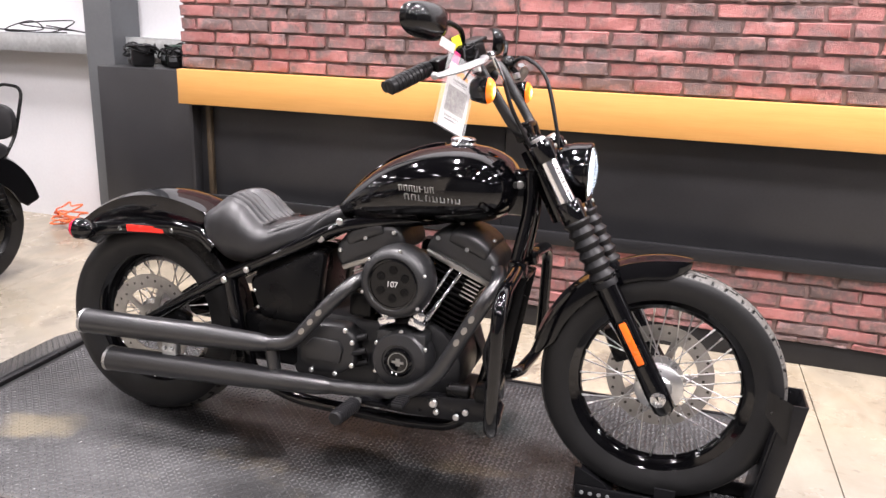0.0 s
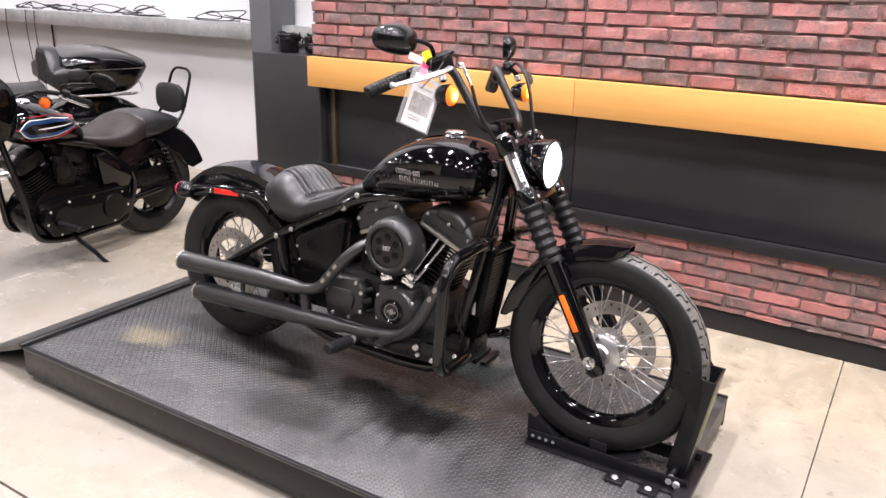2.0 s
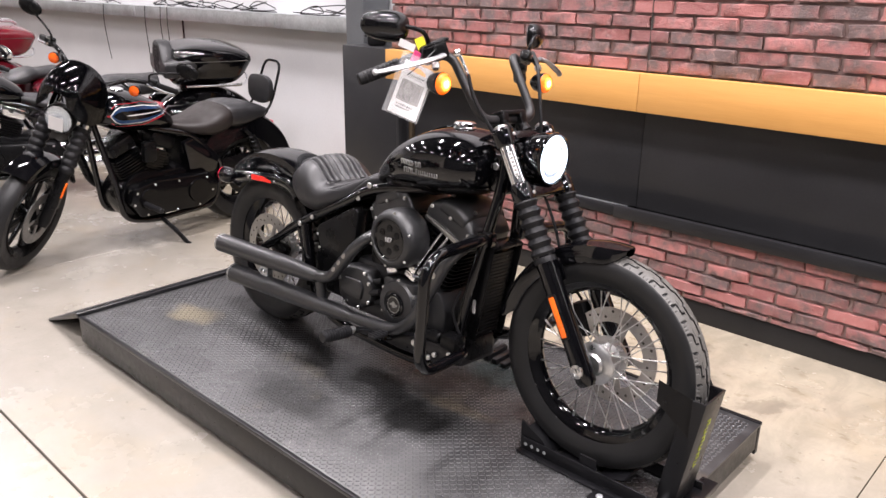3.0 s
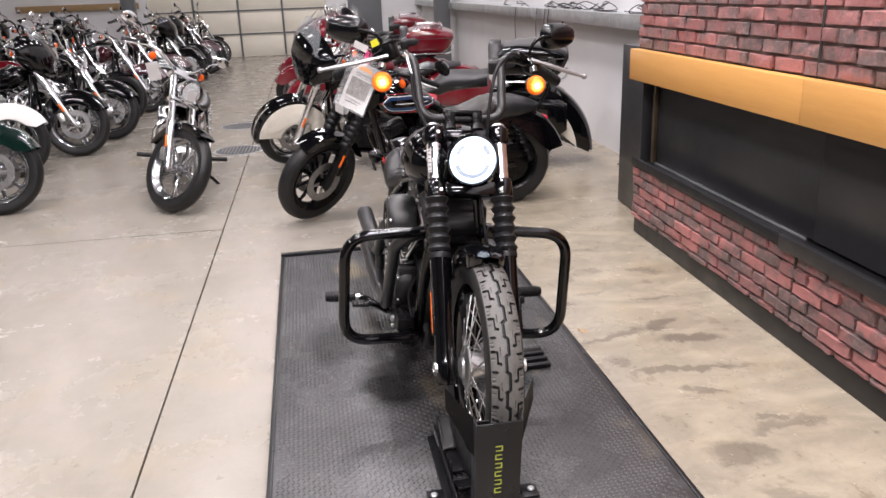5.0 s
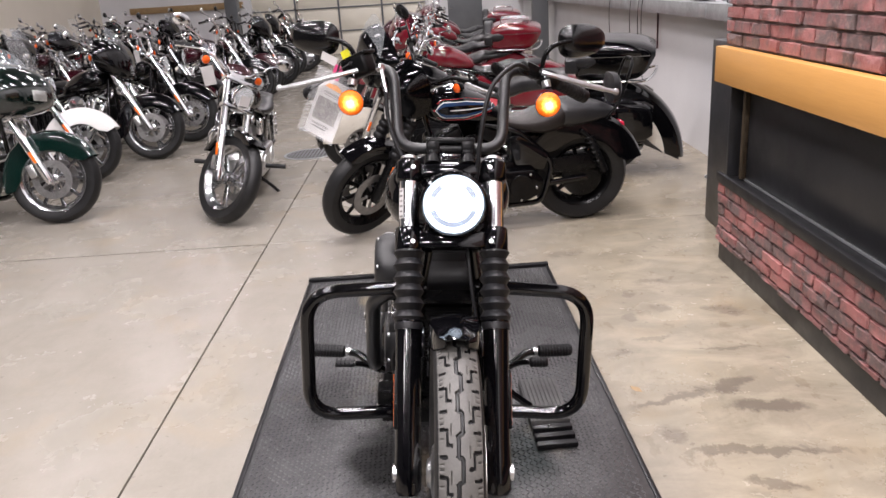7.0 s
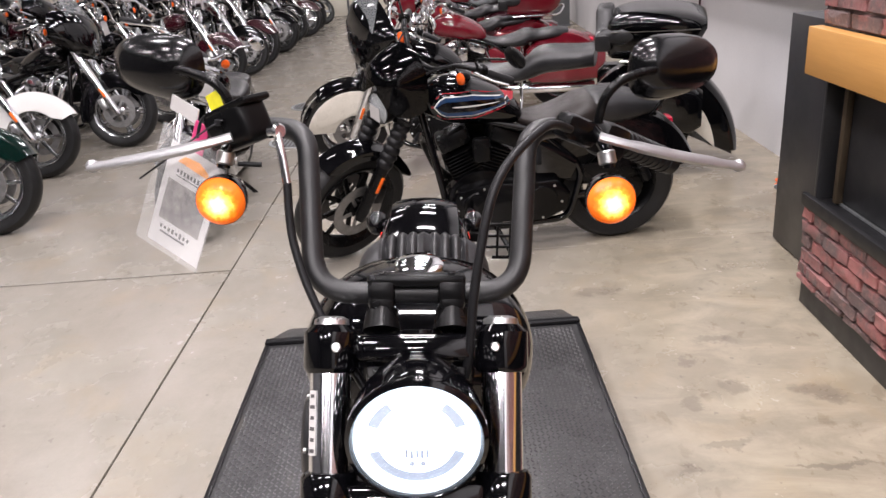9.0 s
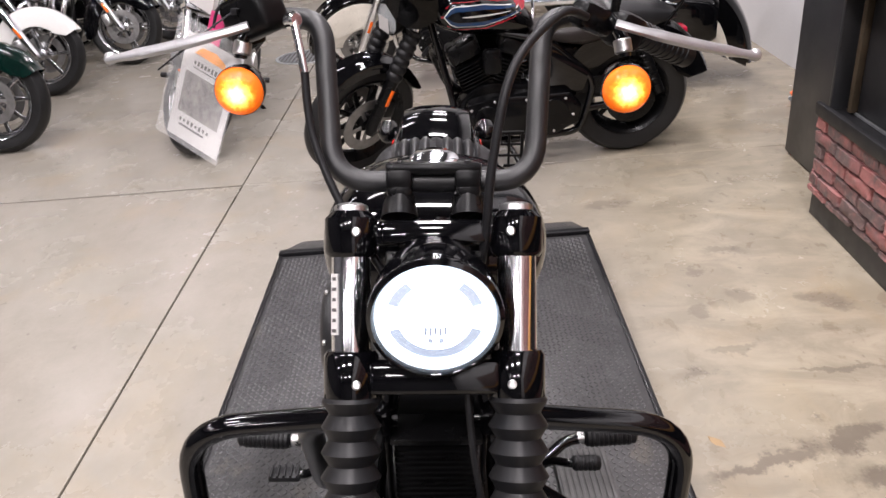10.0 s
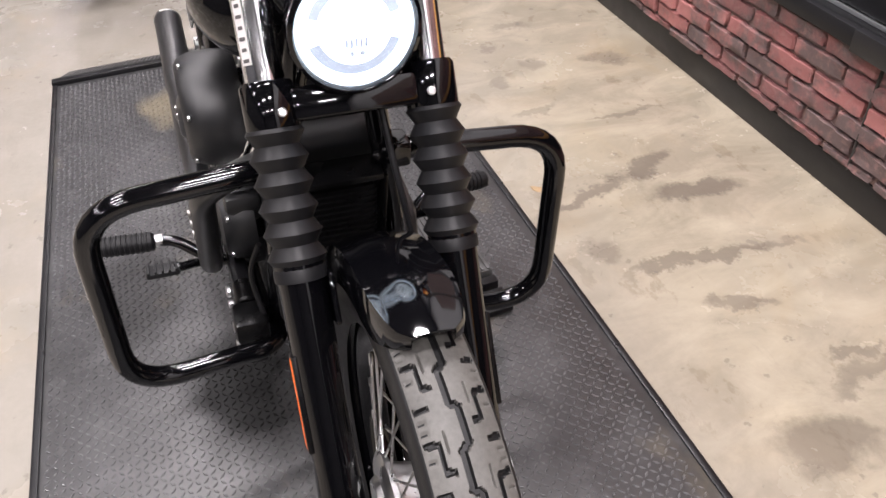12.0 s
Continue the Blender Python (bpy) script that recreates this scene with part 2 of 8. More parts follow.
def mortar_mat():
    m, nt, b = nodes_of("pink_brown_mortar")
    c = ramp(nt, noise_node(nt, 22, 5), [(0.3, (0.20, 0.135, 0.123)), (0.7, (0.31, 0.215, 0.196))])
    nt.links.new(c, b.inputs["Base Color"])
    b.inputs["Roughness"].default_value = 0.85
    bump(nt, b, noise_node(nt, 160, 4), 0.6, 0.002)
    return m


# smears on the concrete: x, y, direction, half length, half width, strength
SMEARS = [(-1.10, 0.82, 105, 0.22, 0.034, 0.72), (-1.18, 1.08, 115, 0.12, 0.05, 0.75), (-1.01, 1.14, 85, 0.17, 0.055, 0.78), (-0.86, 0.74, 20, 0.07, 0.05, 0.5),
          (-0.73, 0.98, 88, 0.25, 0.03, 0.65), (-0.54, 0.98, 80, 0.10, 0.035, 0.6), (-1.89, 1.29, 70, 0.09, 0.05, 0.5), (-2.82, 0.68, 100, 0.16, 0.05, 0.5),
          (-1.62, 0.88, 95, 0.10, 0.03, 0.4), (-2.30, 1.05, 80, 0.12, 0.035, 0.4), (-0.25, 1.15, 95, 0.2, 0.04, 0.5), (0.15, 0.95, 60, 0.15, 0.05, 0.45), (-0.11, 0.92, 70, 0.14, 0.09, 0.6), (-0.31, 1.14, 85, 0.09, 0.025, 0.55),
          (-2.13, 0.91, 80, 0.05, 0.035, 0.5), (-1.95, 1.0, 60, 0.06, 0.05, 0.5), (-1.86, 0.83, 90, 0.05, 0.04, 0.45), (-1.5, 0.76, 85, 0.05, 0.025, 0.55), (-1.5, 1.18, 88, 0.16, 0.018, 0.5), (-0.71, 1.21, 86, 0.12, 0.02, 0.5)]


def concrete_mat():
    """Sealed, polished concrete: pale clouds, brown stains, dark scuffs, worn gloss."""
    m, nt, b = nodes_of("polished_concrete")
    geo = nt.nodes.new("ShaderNodeNewGeometry")

    def pn(scale, detail, rough=0.55, stretch=None, dist=0.0):
        n = nt.nodes.new("ShaderNodeTexNoise")
        n.inputs["Scale"].default_value = scale
        n.inputs["Detail"].default_value = detail
        n.inputs["Roughness"].default_value = rough
        n.inputs["Distortion"].default_value = dist
        src = geo.outputs["Position"]
        if stretch:
            mp = nt.nodes.new("ShaderNodeMapping")
            mp.inputs["Scale"].default_value = stretch
            mp.inputs["Rotation"].default_value = (0, 0, 0.5)
            nt.links.new(src, mp.inputs[0])
            src = mp.outputs[0]
        nt.links.new(src, n.inputs["Vector"])
        return n.outputs["Fac"]

    cloud = ramp(nt, pn(1.1, 6, 0.6), [(0.25, (0.225, 0.203, 0.172)), (0.5, (0.272, 0.25, 0.216)), (0.75, (0.318, 0.298, 0.264))])
    speck = ramp(nt, pn(55, 6, 0.7), [(0.3, (0.225, 0.204, 0.172)), (0.7, (0.32, 0.297, 0.26))])
    c = mixc(nt, 0.22, cloud, speck)
    mottle = ramp(nt, pn(4.5, 7, 0.62, None, 0.4), [(0.40, (0, 0, 0)), (0.72, (0.55, 0.55, 0.55))])
    c = mixc(nt, mottle, c, (0.19, 0.175, 0.145))
    wash = ramp(nt, pn(0.55, 4, 0.55), [(0.42, (0, 0, 0)), (0.66, (0.45, 0.45, 0.45))])
    c = mixc(nt, wash, c, (0.205, 0.19, 0.16))
    warm = ramp(nt, pn(2.4, 5, 0.6, None, 0.6), [(0.52, (0, 0, 0)), (0.80, (0.40, 0.40, 0.40))])
    c = mixc(nt, warm, c, (0.30, 0.235, 0.15))
    stain = ramp(nt, pn(3.0, 8, 0.66, (0.75, 1.7, 1.0), 0.5), [(0.58, (0, 0, 0)), (0.80, (0.38, 0.38, 0.38))])
    c = mixc(nt, stain, c, (0.13, 0.115, 0.095))
    # traffic dirt in the strip between platform and wall
    sep = nt.nodes.new("ShaderNodeSeparateXYZ")
    nt.links.new(geo.outputs["Position"], sep.inputs[0])
    strip = nt.nodes.new("ShaderNodeMapRange")
    strip.inputs["From Min"].default_value, strip.inputs["From Max"].default_value = 0.2, 0.9
    nt.links.new(sep.outputs["Y"], strip.inputs["Value"])
    dirt = ramp(nt, pn(8.5, 9, 0.62, (0.8, 1.4, 1.0), 0.15), [(0.60, (0, 0, 0)), (0.645, (0.62, 0.62, 0.62))])
    dm = nt.nodes.new("ShaderNodeMath")
    dm.operation = "MULTIPLY"
    nt.links.new(strip.outputs[0], dm.inputs[0])
    nt.links.new(dirt, dm.inputs[1])
    c = mixc(nt, dm.outputs[0], c, (0.17, 0.145, 0.115))
    rust = ramp(nt, pn(3.3, 6, 0.62, None, 0.5), [(0.56, (0, 0, 0)), (0.78, (0.22, 0.22, 0.22))])
    rm = nt.nodes.new("ShaderNodeMath")
    rm.operation = "MULTIPLY"
    nt.links.new(strip.outputs[0], rm.inputs[0])
    nt.links.new(rust, rm.inputs[1])
    c = mixc(nt, rm.outputs[0], c, (0.31, 0.24, 0.14))
    # paler blotches across the strip, then a tan tint stronger towards the wall
    pale = ramp(nt, pn(6.0, 6, 0.66, (1.0, 0.5, 1.0), 0.6), [(0.42, (0, 0, 0)), (0.72, (0.55, 0.55, 0.55))])
    pm = nt.nodes.new("ShaderNodeMath")
    pm.operation = "MULTIPLY"
    nt.links.new(strip.outputs[0], pm.inputs[0])
    nt.links.new(pale, pm.inputs[1])
    c = mixc(nt, pm.outputs[0], c, (0.43, 0.40, 0.34))
    tan = nt.nodes.new("ShaderNodeMath")
    tan.operation = "MULTIPLY"
    tan.inputs[1].default_value = 0.75
    nt.links.new(strip.outputs[0], tan.inputs[0])
    c = mixc(nt, tan.outputs[0], c, (1.0, 0.93, 0.79), "MULTIPLY")
    # drips and smears, each with its own place, run and width
    warp = nt.nodes.new("ShaderNodeTexNoise")
    warp.inputs["Scale"].default_value, warp.inputs["Detail"].default_value, warp.inputs["Roughness"].default_value = 7.0, 8.0, 0.7
    nt.links.new(geo.outputs["Position"], warp.inputs["Vector"])
    wv = nt.nodes.new("ShaderNodeVectorMath")
    wv.operation = "MULTIPLY_ADD"
    wv.inputs[1].default_value, wv.inputs[2].default_value = (0.24, 0.24, 0.0), (-0.12, -0.12, 0.0)
    nt.links.new(warp.outputs["Color"], wv.inputs[0])
    moved = nt.nodes.new("ShaderNodeVectorMath")
    moved.operation = "ADD"
    nt.links.new(geo.outputs["Position"], moved.inputs[0])
    nt.links.new(wv.outputs[0], moved.inputs[1])
    for sx, sy, turn, run, wide, dark in SMEARS:
        mp = nt.nodes.new("ShaderNodeMapping")
        mp.vector_type = "TEXTURE"
        mp.inputs["Location"].default_value = (sx, sy, 0)
        mp.inputs["Rotation"].default_value = (0, 0, radians(turn))
        mp.inputs["Scale"].default_value = (run, wide, 1000.0)
        nt.links.new(moved.outputs[0], mp.inputs[0])
        ln = nt.nodes.new("ShaderNodeVectorMath")
        ln.operation = "LENGTH"
        nt.links.new(mp.outputs[0], ln.inputs[0])
        c = mixc(nt, ramp(nt, ln.outputs["Value"], [(0.6, (dark,) * 3), (1.0, (0, 0, 0))]), c, (0.12, 0.10, 0.08))
    fleck = ramp(nt, pn(17.0, 4, 0.55), [(0.665, (0, 0, 0)), (0.70, (0.5, 0.5, 0.5))])
    c = mixc(nt, fleck, c, (0.14, 0.122, 0.10))
    scuff = ramp(nt, pn(9.0, 6, 0.7, (0.5, 2.2, 1.0), 1.2), [(0.60, (0, 0, 0)), (0.78, (0.32, 0.32, 0.32))])
    c = mixc(nt, scuff, c, (0.17, 0.15, 0.125))
    nt.links.new(c, b.inputs["Base Color"])
    rr = ramp(nt, pn(2.2, 6, 0.65), [(0.3, (0.19,) * 3), (0.7, (0.32,) * 3)])
    nt.links.new(rr, b.inputs["Roughness"])
    bump(nt, b, pn(60, 4, 0.6), 0.03, 0.001)
    return m


def plate_mat(name, low, high, rough):
    """Worn, dark chequer plate: scratched black paint over steel, rusty dust, scuffs, painted bike shadows."""
    m, nt, b = nodes_of(name)
    base = ramp(nt, noise_node(nt, 2.6, 6, 0.6), [(0.3, (low, low, low * 1.03)), (0.7, (high, high, high * 1.03))])
    dust = ramp(nt, noise_node(nt, 3.1, 5, 0.65, "Object", (1.0, 1.4, 1.0)), [(0.60, (0, 0, 0)), (0.78, (0.5, 0.5, 0.5))])
    c = mixc(nt, dust, base, (0.19, 0.16, 0.11))
    wear = ramp(nt, noise_node(nt, 14, 6, 0.7), [(0.5, (0, 0, 0)), (0.7, (0.5, 0.5, 0.5))])
    c = mixc(nt, wear, c, (0.085, 0.085, 0.087))
    sheen = (1.0, 1.0, 1.0)
    # soft shadows of the bike painted dark into the deck, and two dusty patches
    tc = nt.nodes.new("ShaderNodeTexCoord")
    warp = nt.nodes.new("ShaderNodeTexNoise")
    warp.inputs["Scale"].default_value, warp.inputs["Detail"].default_value = 6.0, 6.0
    nt.links.new(tc.outputs["Object"], warp.inputs["Vector"])
    wv = nt.nodes.new("ShaderNodeVectorMath")
    wv.operation = "MULTIPLY_ADD"
    wv.inputs[1].default_value, wv.inputs[2].default_value = (0.2, 0.2, 0.0), (-0.1, -0.1, 0.0)
    nt.links.new(warp.outputs["Color"], wv.inputs[0])
    moved = nt.nodes.new("ShaderNodeVectorMath")
    moved.operation = "ADD"
    nt.links.new(tc.outputs["Object"], moved.inputs[0])
    nt.links.new(wv.outputs[0], moved.inputs[1])
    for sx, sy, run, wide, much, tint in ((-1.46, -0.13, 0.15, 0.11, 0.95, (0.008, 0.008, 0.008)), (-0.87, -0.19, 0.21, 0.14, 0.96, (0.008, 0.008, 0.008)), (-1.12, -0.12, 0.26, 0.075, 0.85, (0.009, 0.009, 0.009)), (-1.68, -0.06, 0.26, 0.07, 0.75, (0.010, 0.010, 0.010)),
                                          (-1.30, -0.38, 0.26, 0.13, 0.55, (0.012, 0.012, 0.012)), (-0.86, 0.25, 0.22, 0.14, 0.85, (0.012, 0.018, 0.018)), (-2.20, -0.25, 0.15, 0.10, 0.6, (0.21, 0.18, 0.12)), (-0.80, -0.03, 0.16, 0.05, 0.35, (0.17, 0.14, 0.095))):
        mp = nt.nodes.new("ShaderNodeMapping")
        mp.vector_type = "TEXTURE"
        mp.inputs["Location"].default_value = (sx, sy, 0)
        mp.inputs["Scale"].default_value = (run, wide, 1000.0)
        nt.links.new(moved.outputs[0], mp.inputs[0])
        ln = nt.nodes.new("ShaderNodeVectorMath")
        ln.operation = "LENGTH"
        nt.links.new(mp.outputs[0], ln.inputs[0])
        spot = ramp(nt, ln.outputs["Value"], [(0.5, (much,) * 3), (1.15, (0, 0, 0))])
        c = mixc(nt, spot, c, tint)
        # the painted shadow spots also lose their gloss
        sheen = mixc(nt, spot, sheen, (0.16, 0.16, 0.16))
    nt.links.new(c, b.inputs["Base Color"])
    nt.links.new(ramp(nt, noise_node(nt, 5, 6, 0.6), [(0.3, (rough - 0.05,) * 3), (0.7, (rough + 0.05,) * 3)]), b.inputs["Roughness"])
    b.inputs["IOR"].default_value = 1.5
    nt.links.new(sheen, b.inputs["Specular IOR Level"])
    bump(nt, b, noise_node(nt, 90, 5, 0.65), 0.25, 0.001)
    return m


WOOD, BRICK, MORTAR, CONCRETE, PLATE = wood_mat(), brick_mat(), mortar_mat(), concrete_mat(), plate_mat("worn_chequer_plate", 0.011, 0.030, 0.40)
STUD_STEEL = plate_mat("worn_tread_steel", 0.065, 0.125, 0.27)

# ---------------------------------------------------------------- mesh helpers
def part(name, bm, material, parent=None, label="", m=None, angle=38.0):
    """Link a bmesh as one mesh object under a thing or part."""
    me = bpy.data.meshes.new(name)
    bmesh.ops.recalc_face_normals(bm, faces=bm.faces)
    bm.to_mesh(me)
    bm.free()
    for p in me.polygons:
        p.use_smooth = True
    me.set_sharp_from_angle(angle=radians(angle))
    me.materials.append(material)
    ob = new(name, me)
    if parent:
        ob.parent = parent
    if m:
        ob.matrix_basis = m
    if label:
        ob["label"] = label
    return ob


def again(ob, m, parent=None):
    """Another object on the same mesh."""
    o = new(ob.name.split(".")[0], ob.data)
    o.parent = parent if parent else ob.parent
    o.matrix_basis = m
    if "label" in ob:
        o["label"] = ob["label"]
    return o


def thing(name, label, category, m=None, group="", kind=""):
    ob = new(name)
    ob.empty_display_size = 0.1
    if m:
        ob.matrix_basis = m
    return tagged(ob, label, category, group, kind)


def B():
    return bmesh.new()


def box(bm, c, s, bevel=0.0, rot=None, seg=2):
    """A box centred at c with sizes s, edges rounded."""
    t = Matrix.Translation(c) @ (rot.to_4x4() if rot else Matrix()) @ Matrix.Diagonal((*s, 1))
    r = bmesh.ops.create_cube(bm, size=1, matrix=t)
    if bevel:
        ed = {e for v in r["verts"] for e in v.link_edges}
        bmesh.ops.bevel(bm, geom=list(ed), offset=bevel, segments=seg, profile=0.5, affect="EDGES", clamp_overlap=True)
    return bm


def smooth_path(pts, n=6):
    pts = [Vector(p) for p in pts]
    if len(pts) < 3 or n < 2:
        return pts
    out = []
    for i in range(len(pts) - 1):
        p0, p1, p2, p3 = pts[max(i - 1, 0)], pts[i], pts[i + 1], pts[min(i + 2, len(pts) - 1)]
        for k in range(n):
            t = k / n
            out.append(0.5 * ((2 * p1) + (p2 - p0) * t + (2 * p0 - 5 * p1 + 4 * p2 - p3) * t * t + (3 * p1 - p0 - 3 * p2 + p3) * t ** 3))
    out.append(pts[-1])
    return out


def rounded(pts, r, n=5):
    """A polyline with its corners rounded to about the radius r."""
    pts = [Vector(p) for p in pts]
    out = [pts[0]]
    for a, b, c in zip(pts, pts[1:], pts[2:]):
        u, w = (a - b), (c - b)
        k = min(r, u.length * 0.48, w.length * 0.48)
        p, q = b + u.normalized() * k, b + w.normalized() * k
        for i in range(n + 1):
            t = i / n
            out.append(p * (1 - t) ** 2 + b * 2 * t * (1 - t) + q * t * t)
    out.append(pts[-1])
    return out


def tube(bm, pts, r, seg=12, cap=True, flat=1.0):
    """A round bar along pts; r is one radius or one for each point."""
    pts = [Vector(p) for p in pts]
    rs = r if isinstance(r, (list, tuple)) else [r] * len(pts)
    up = None
    rings = []
    for i, p in enumerate(pts):
        d = (pts[min(i + 1, len(pts) - 1)] - pts[max(i - 1, 0)]).normalized()
        if up is None:
            up = Vector((0, 0, 1)) if abs(d.z) < 0.9 else Vector((0, 1, 0))
        side = d.cross(up).normalized()
        up = side.cross(d).normalized()
        rings.append([bm.verts.new(p + (side * math.cos(2 * math.pi * k / seg) + up * flat * math.sin(2 * math.pi * k / seg)) * rs[i]) for k in range(seg)])
    skin(bm, rings, cap)
    return bm


def skin(bm, rings, cap=True, closed=True):
    for a, b in zip(rings, rings[1:]):
        n = len(a)
        for k in range(n if closed else n - 1):
            bm.faces.new((a[k], a[(k + 1) % n], b[(k + 1) % n], b[k]))
    if cap and closed:
        bm.faces.new(rings[0][::-1])
        bm.faces.new(rings[-1])


def lathe(bm, prof, m=None, seg=32, closed=False):
    """Turn the profile [(radius, height)] about the z axis of m."""
    m = m or Matrix()
    rings = []
    for r, h in prof:
        rings.append([bm.verts.new(m @ Vector((r * math.cos(2 * math.pi * k / seg), r * math.sin(2 * math.pi * k / seg), h))) for k in range(seg)])
    if closed:
        rings.append(rings[0])
    skin(bm, rings, cap=not closed)
    return bm


AX_Y = Matrix.Rotation(radians(-90), 4, "X")      # z axis to +y
AX_X = Matrix.Rotation(radians(90), 4, "Y")       # z axis to +x


def at(x, y, z, turn=None):
    return Matrix.Translation((x, y, z)) @ (turn or Matrix())


def cyl(bm, a, b, r, seg=16, r2=None, bevel=0.0):
    """A rod from a to b, with bevelled ends."""
    a, b = Vector(a), Vector(b)
    d = b - a
    L = d.length
    t = Matrix.Translation(a) @ d.to_track_quat("Z", "Y").to_matrix().to_4x4()
    r2 = r if r2 is None else r2
    if bevel:
        prof = [(r - bevel, 0), (r, bevel), (r2, L - bevel), (r2 - bevel, L)]
    else:
        prof = [(r, 0), (r2, L)]
    return lathe(bm, prof, t, seg)


def sup(a, e):
    c = math.cos(a)
    return math.copysign(abs(c) ** (2 / e), c)


def loft(bm, secs, n=28, e=2.4, cap=True):
    """Sections along x: (x, z low, z high, half width[, y centre]), super-elliptic."""
    rings = []
    for s in secs:
        x, z0, z1, hw = s[:4]
        yc = s[4] if len(s) > 4 else 0.0
        zc, hh = (z0 + z1) / 2, (z1 - z0) / 2
        rings.append([bm.verts.new((x, yc + hw * sup(2 * math.pi * k / n, e), zc + hh * sup(2 * math.pi * k / n - math.pi / 2, e))) for k in range(n)])
    skin(bm, rings, cap)
    return bm


def spline_secs(secs, n=4):
    """More sections, smoothly in between."""
    out = []
    for i in range(len(secs) - 1):
        q = [secs[max(i - 1, 0)], secs[i], secs[i + 1], secs[min(i + 2, len(secs) - 1)]]
        for k in range(n):
            t = k / n
            out.append(tuple(0.5 * (2 * b + (c - a) * t + (2 * a - 5 * b + 4 * c - d) * t * t + (3 * b - a - 3 * c + d) * t ** 3) for a, b, c, d in zip(*q)))
    out.append(tuple(secs[-1]))
    return out


def fender(bm, cx, cz, r, a0, a1, hw, side, th=0.004, n=28, flare=0.0, tip=0.35, r1=None, nose=0.0, grow=1.0):
    """A mudguard round the axle at (cx, cz): angles from +x towards +z; side: how far the flanks come down."""
    outer, inner = [], []
    prof = [(-hw - flare, -side), (-hw, -side * 0.35), (-hw * 0.93, -side * 0.12), (-hw * 0.72, -0.006), (-hw * 0.4, 0.0), (0, 0.002),
            (hw * 0.4, 0.0), (hw * 0.72, -0.006), (hw * 0.93, -side * 0.12), (hw, -side * 0.35), (hw + flare, -side)]
    for i in range(n + 1):
        t = i / n
        a = radians(a0 + (a1 - a0) * t)
        end = min(1.0, min(t, 1 - t) / 0.12)
        k = tip + (1 - tip) * math.sin(end * math.pi / 2)
        R = r + ((r1 if r1 else r) - r) * t ** grow
        ro, ri = [], []
        nw = 1.0 if not nose or t > nose else 0.45 + 0.55 * math.sqrt(max(0.0, 1 - (1 - t / nose) ** 2))
        for y, d in prof:
            d, y = d * k, y * nw
            ro.append(bm.verts.new((cx + (R + d) * math.cos(a), y, cz + (R + d) * math.sin(a))))
            ri.append(bm.verts.new((cx + (R + d - th) * math.cos(a), y * (1 - th / hw), cz + (R + d - th) * math.sin(a))))
        outer.append(ro)
        inner.append(ri)
    rings = [o + i[::-1] for o, i in zip(outer, inner)]
    skin(bm, rings, cap=True)
    return bm


def prism(bm, outline, y0, y1, bevel=0.0, axis="y"):
    """An outline in x, z drawn out from y0 to y1 (or in x, y drawn out in z)."""
    f = (lambda p, h: (p[0], h, p[1])) if axis == "y" else ((lambda p, h: (p[0], p[1], h)) if axis == "z" else (lambda p, h: (h, p[0], p[1])))
    lo = [bm.verts.new(f(p, y0)) for p in outline]
    hi = [bm.verts.new(f(p, y1)) for p in outline]
    n = len(outline)
    fs = [bm.faces.new(lo), bm.faces.new(hi[::-1])]
    for k in range(n):
        fs.append(bm.faces.new((lo[k], hi[k], hi[(k + 1) % n], lo[(k + 1) % n])))
    if bevel:
        bmesh.ops.recalc_face_normals(bm, faces=fs)
        ed = {e for fc in fs for e in fc.edges}
        bmesh.ops.bevel(bm, geom=list(ed), offset=bevel, segments=2, profile=0.5, affect="EDGES", clamp_overlap=True)
    return bm


def ball(bm, c, r, seg=14, rings=8, s=(1, 1, 1)):
    bmesh.ops.create_uvsphere(bm, u_segments=seg, v_segments=rings, radius=r, matrix=Matrix.Translation(c) @ Matrix.Diagonal((*s, 1)))
    return bm


def bolt(bm, c, d, r=0.007, h=0.006):
    """A cap screw head at c, pointing along d."""
    c, d = Vector(c), Vector(d).normalized()
    cyl(bm, c, c + d * h, r, 10, bevel=r * 0.25)
    return bm


def lettering(body, size, depth, material, parent, m, name="number"):
    cu = bpy.data.curves.new(name, "FONT")
    cu.body, cu.size, cu.extrude = body, size, depth
    cu.align_x, cu.align_y = "CENTER", "CENTER"
    tmp = bpy.data.objects.new(name, cu)
    scene.collection.objects.link(tmp)
    me = bpy.data.meshes.new_from_object(tmp.evaluated_get(bpy.context.evaluated_depsgraph_get()))
    bpy.data.objects.remove(tmp)
    me.materials.append(material)
    ob = new(name, me)
    ob.parent = parent
    ob.matrix_basis = m
    return ob


def finned(bm, base, d, rot, n, pitch, big, small, th, e=7.0, seg=28):
    """One body of n square cooling fins along d, with deep grooves between."""
    rings = []
    for k in range(n):
        for h, (wx, wy) in ((0.0, small), (0.001, big), (th, big), (th + 0.001, small)):
            p = base + d * (k * pitch + h)
            rings.append([bm.verts.new(p + rot @ Vector((wx / 2 * sup(2 * math.pi * q / seg, e), wy / 2 * sup(2 * math.pi * q / seg - math.pi / 2, e), 0))) for q in range(seg)])
    skin(bm, rings)
    return bm


def ribbed(bm, a, b, r, n, depth):
    """A round grip from a to b with n rings standing proud."""
    a, b = Vector(a), Vector(b)
    d = b - a
    prof = [(r * 0.8, 0), (r, 0.004)]
    for k in range(n):
        h = d.length * (0.1 + 0.8 * k / n)
        w = d.length * 0.8 / n
        prof += [(r, h), (r + depth, h + w * 0.1), (r + depth, h + w * 0.55), (r, h + w * 0.65)]
    prof += [(r, d.length - 0.004), (r * 0.8, d.length)]
    return lathe(bm, prof, Matrix.Translation(a) @ d.to_track_quat("Z", "Y").to_matrix().to_4x4(), 20)


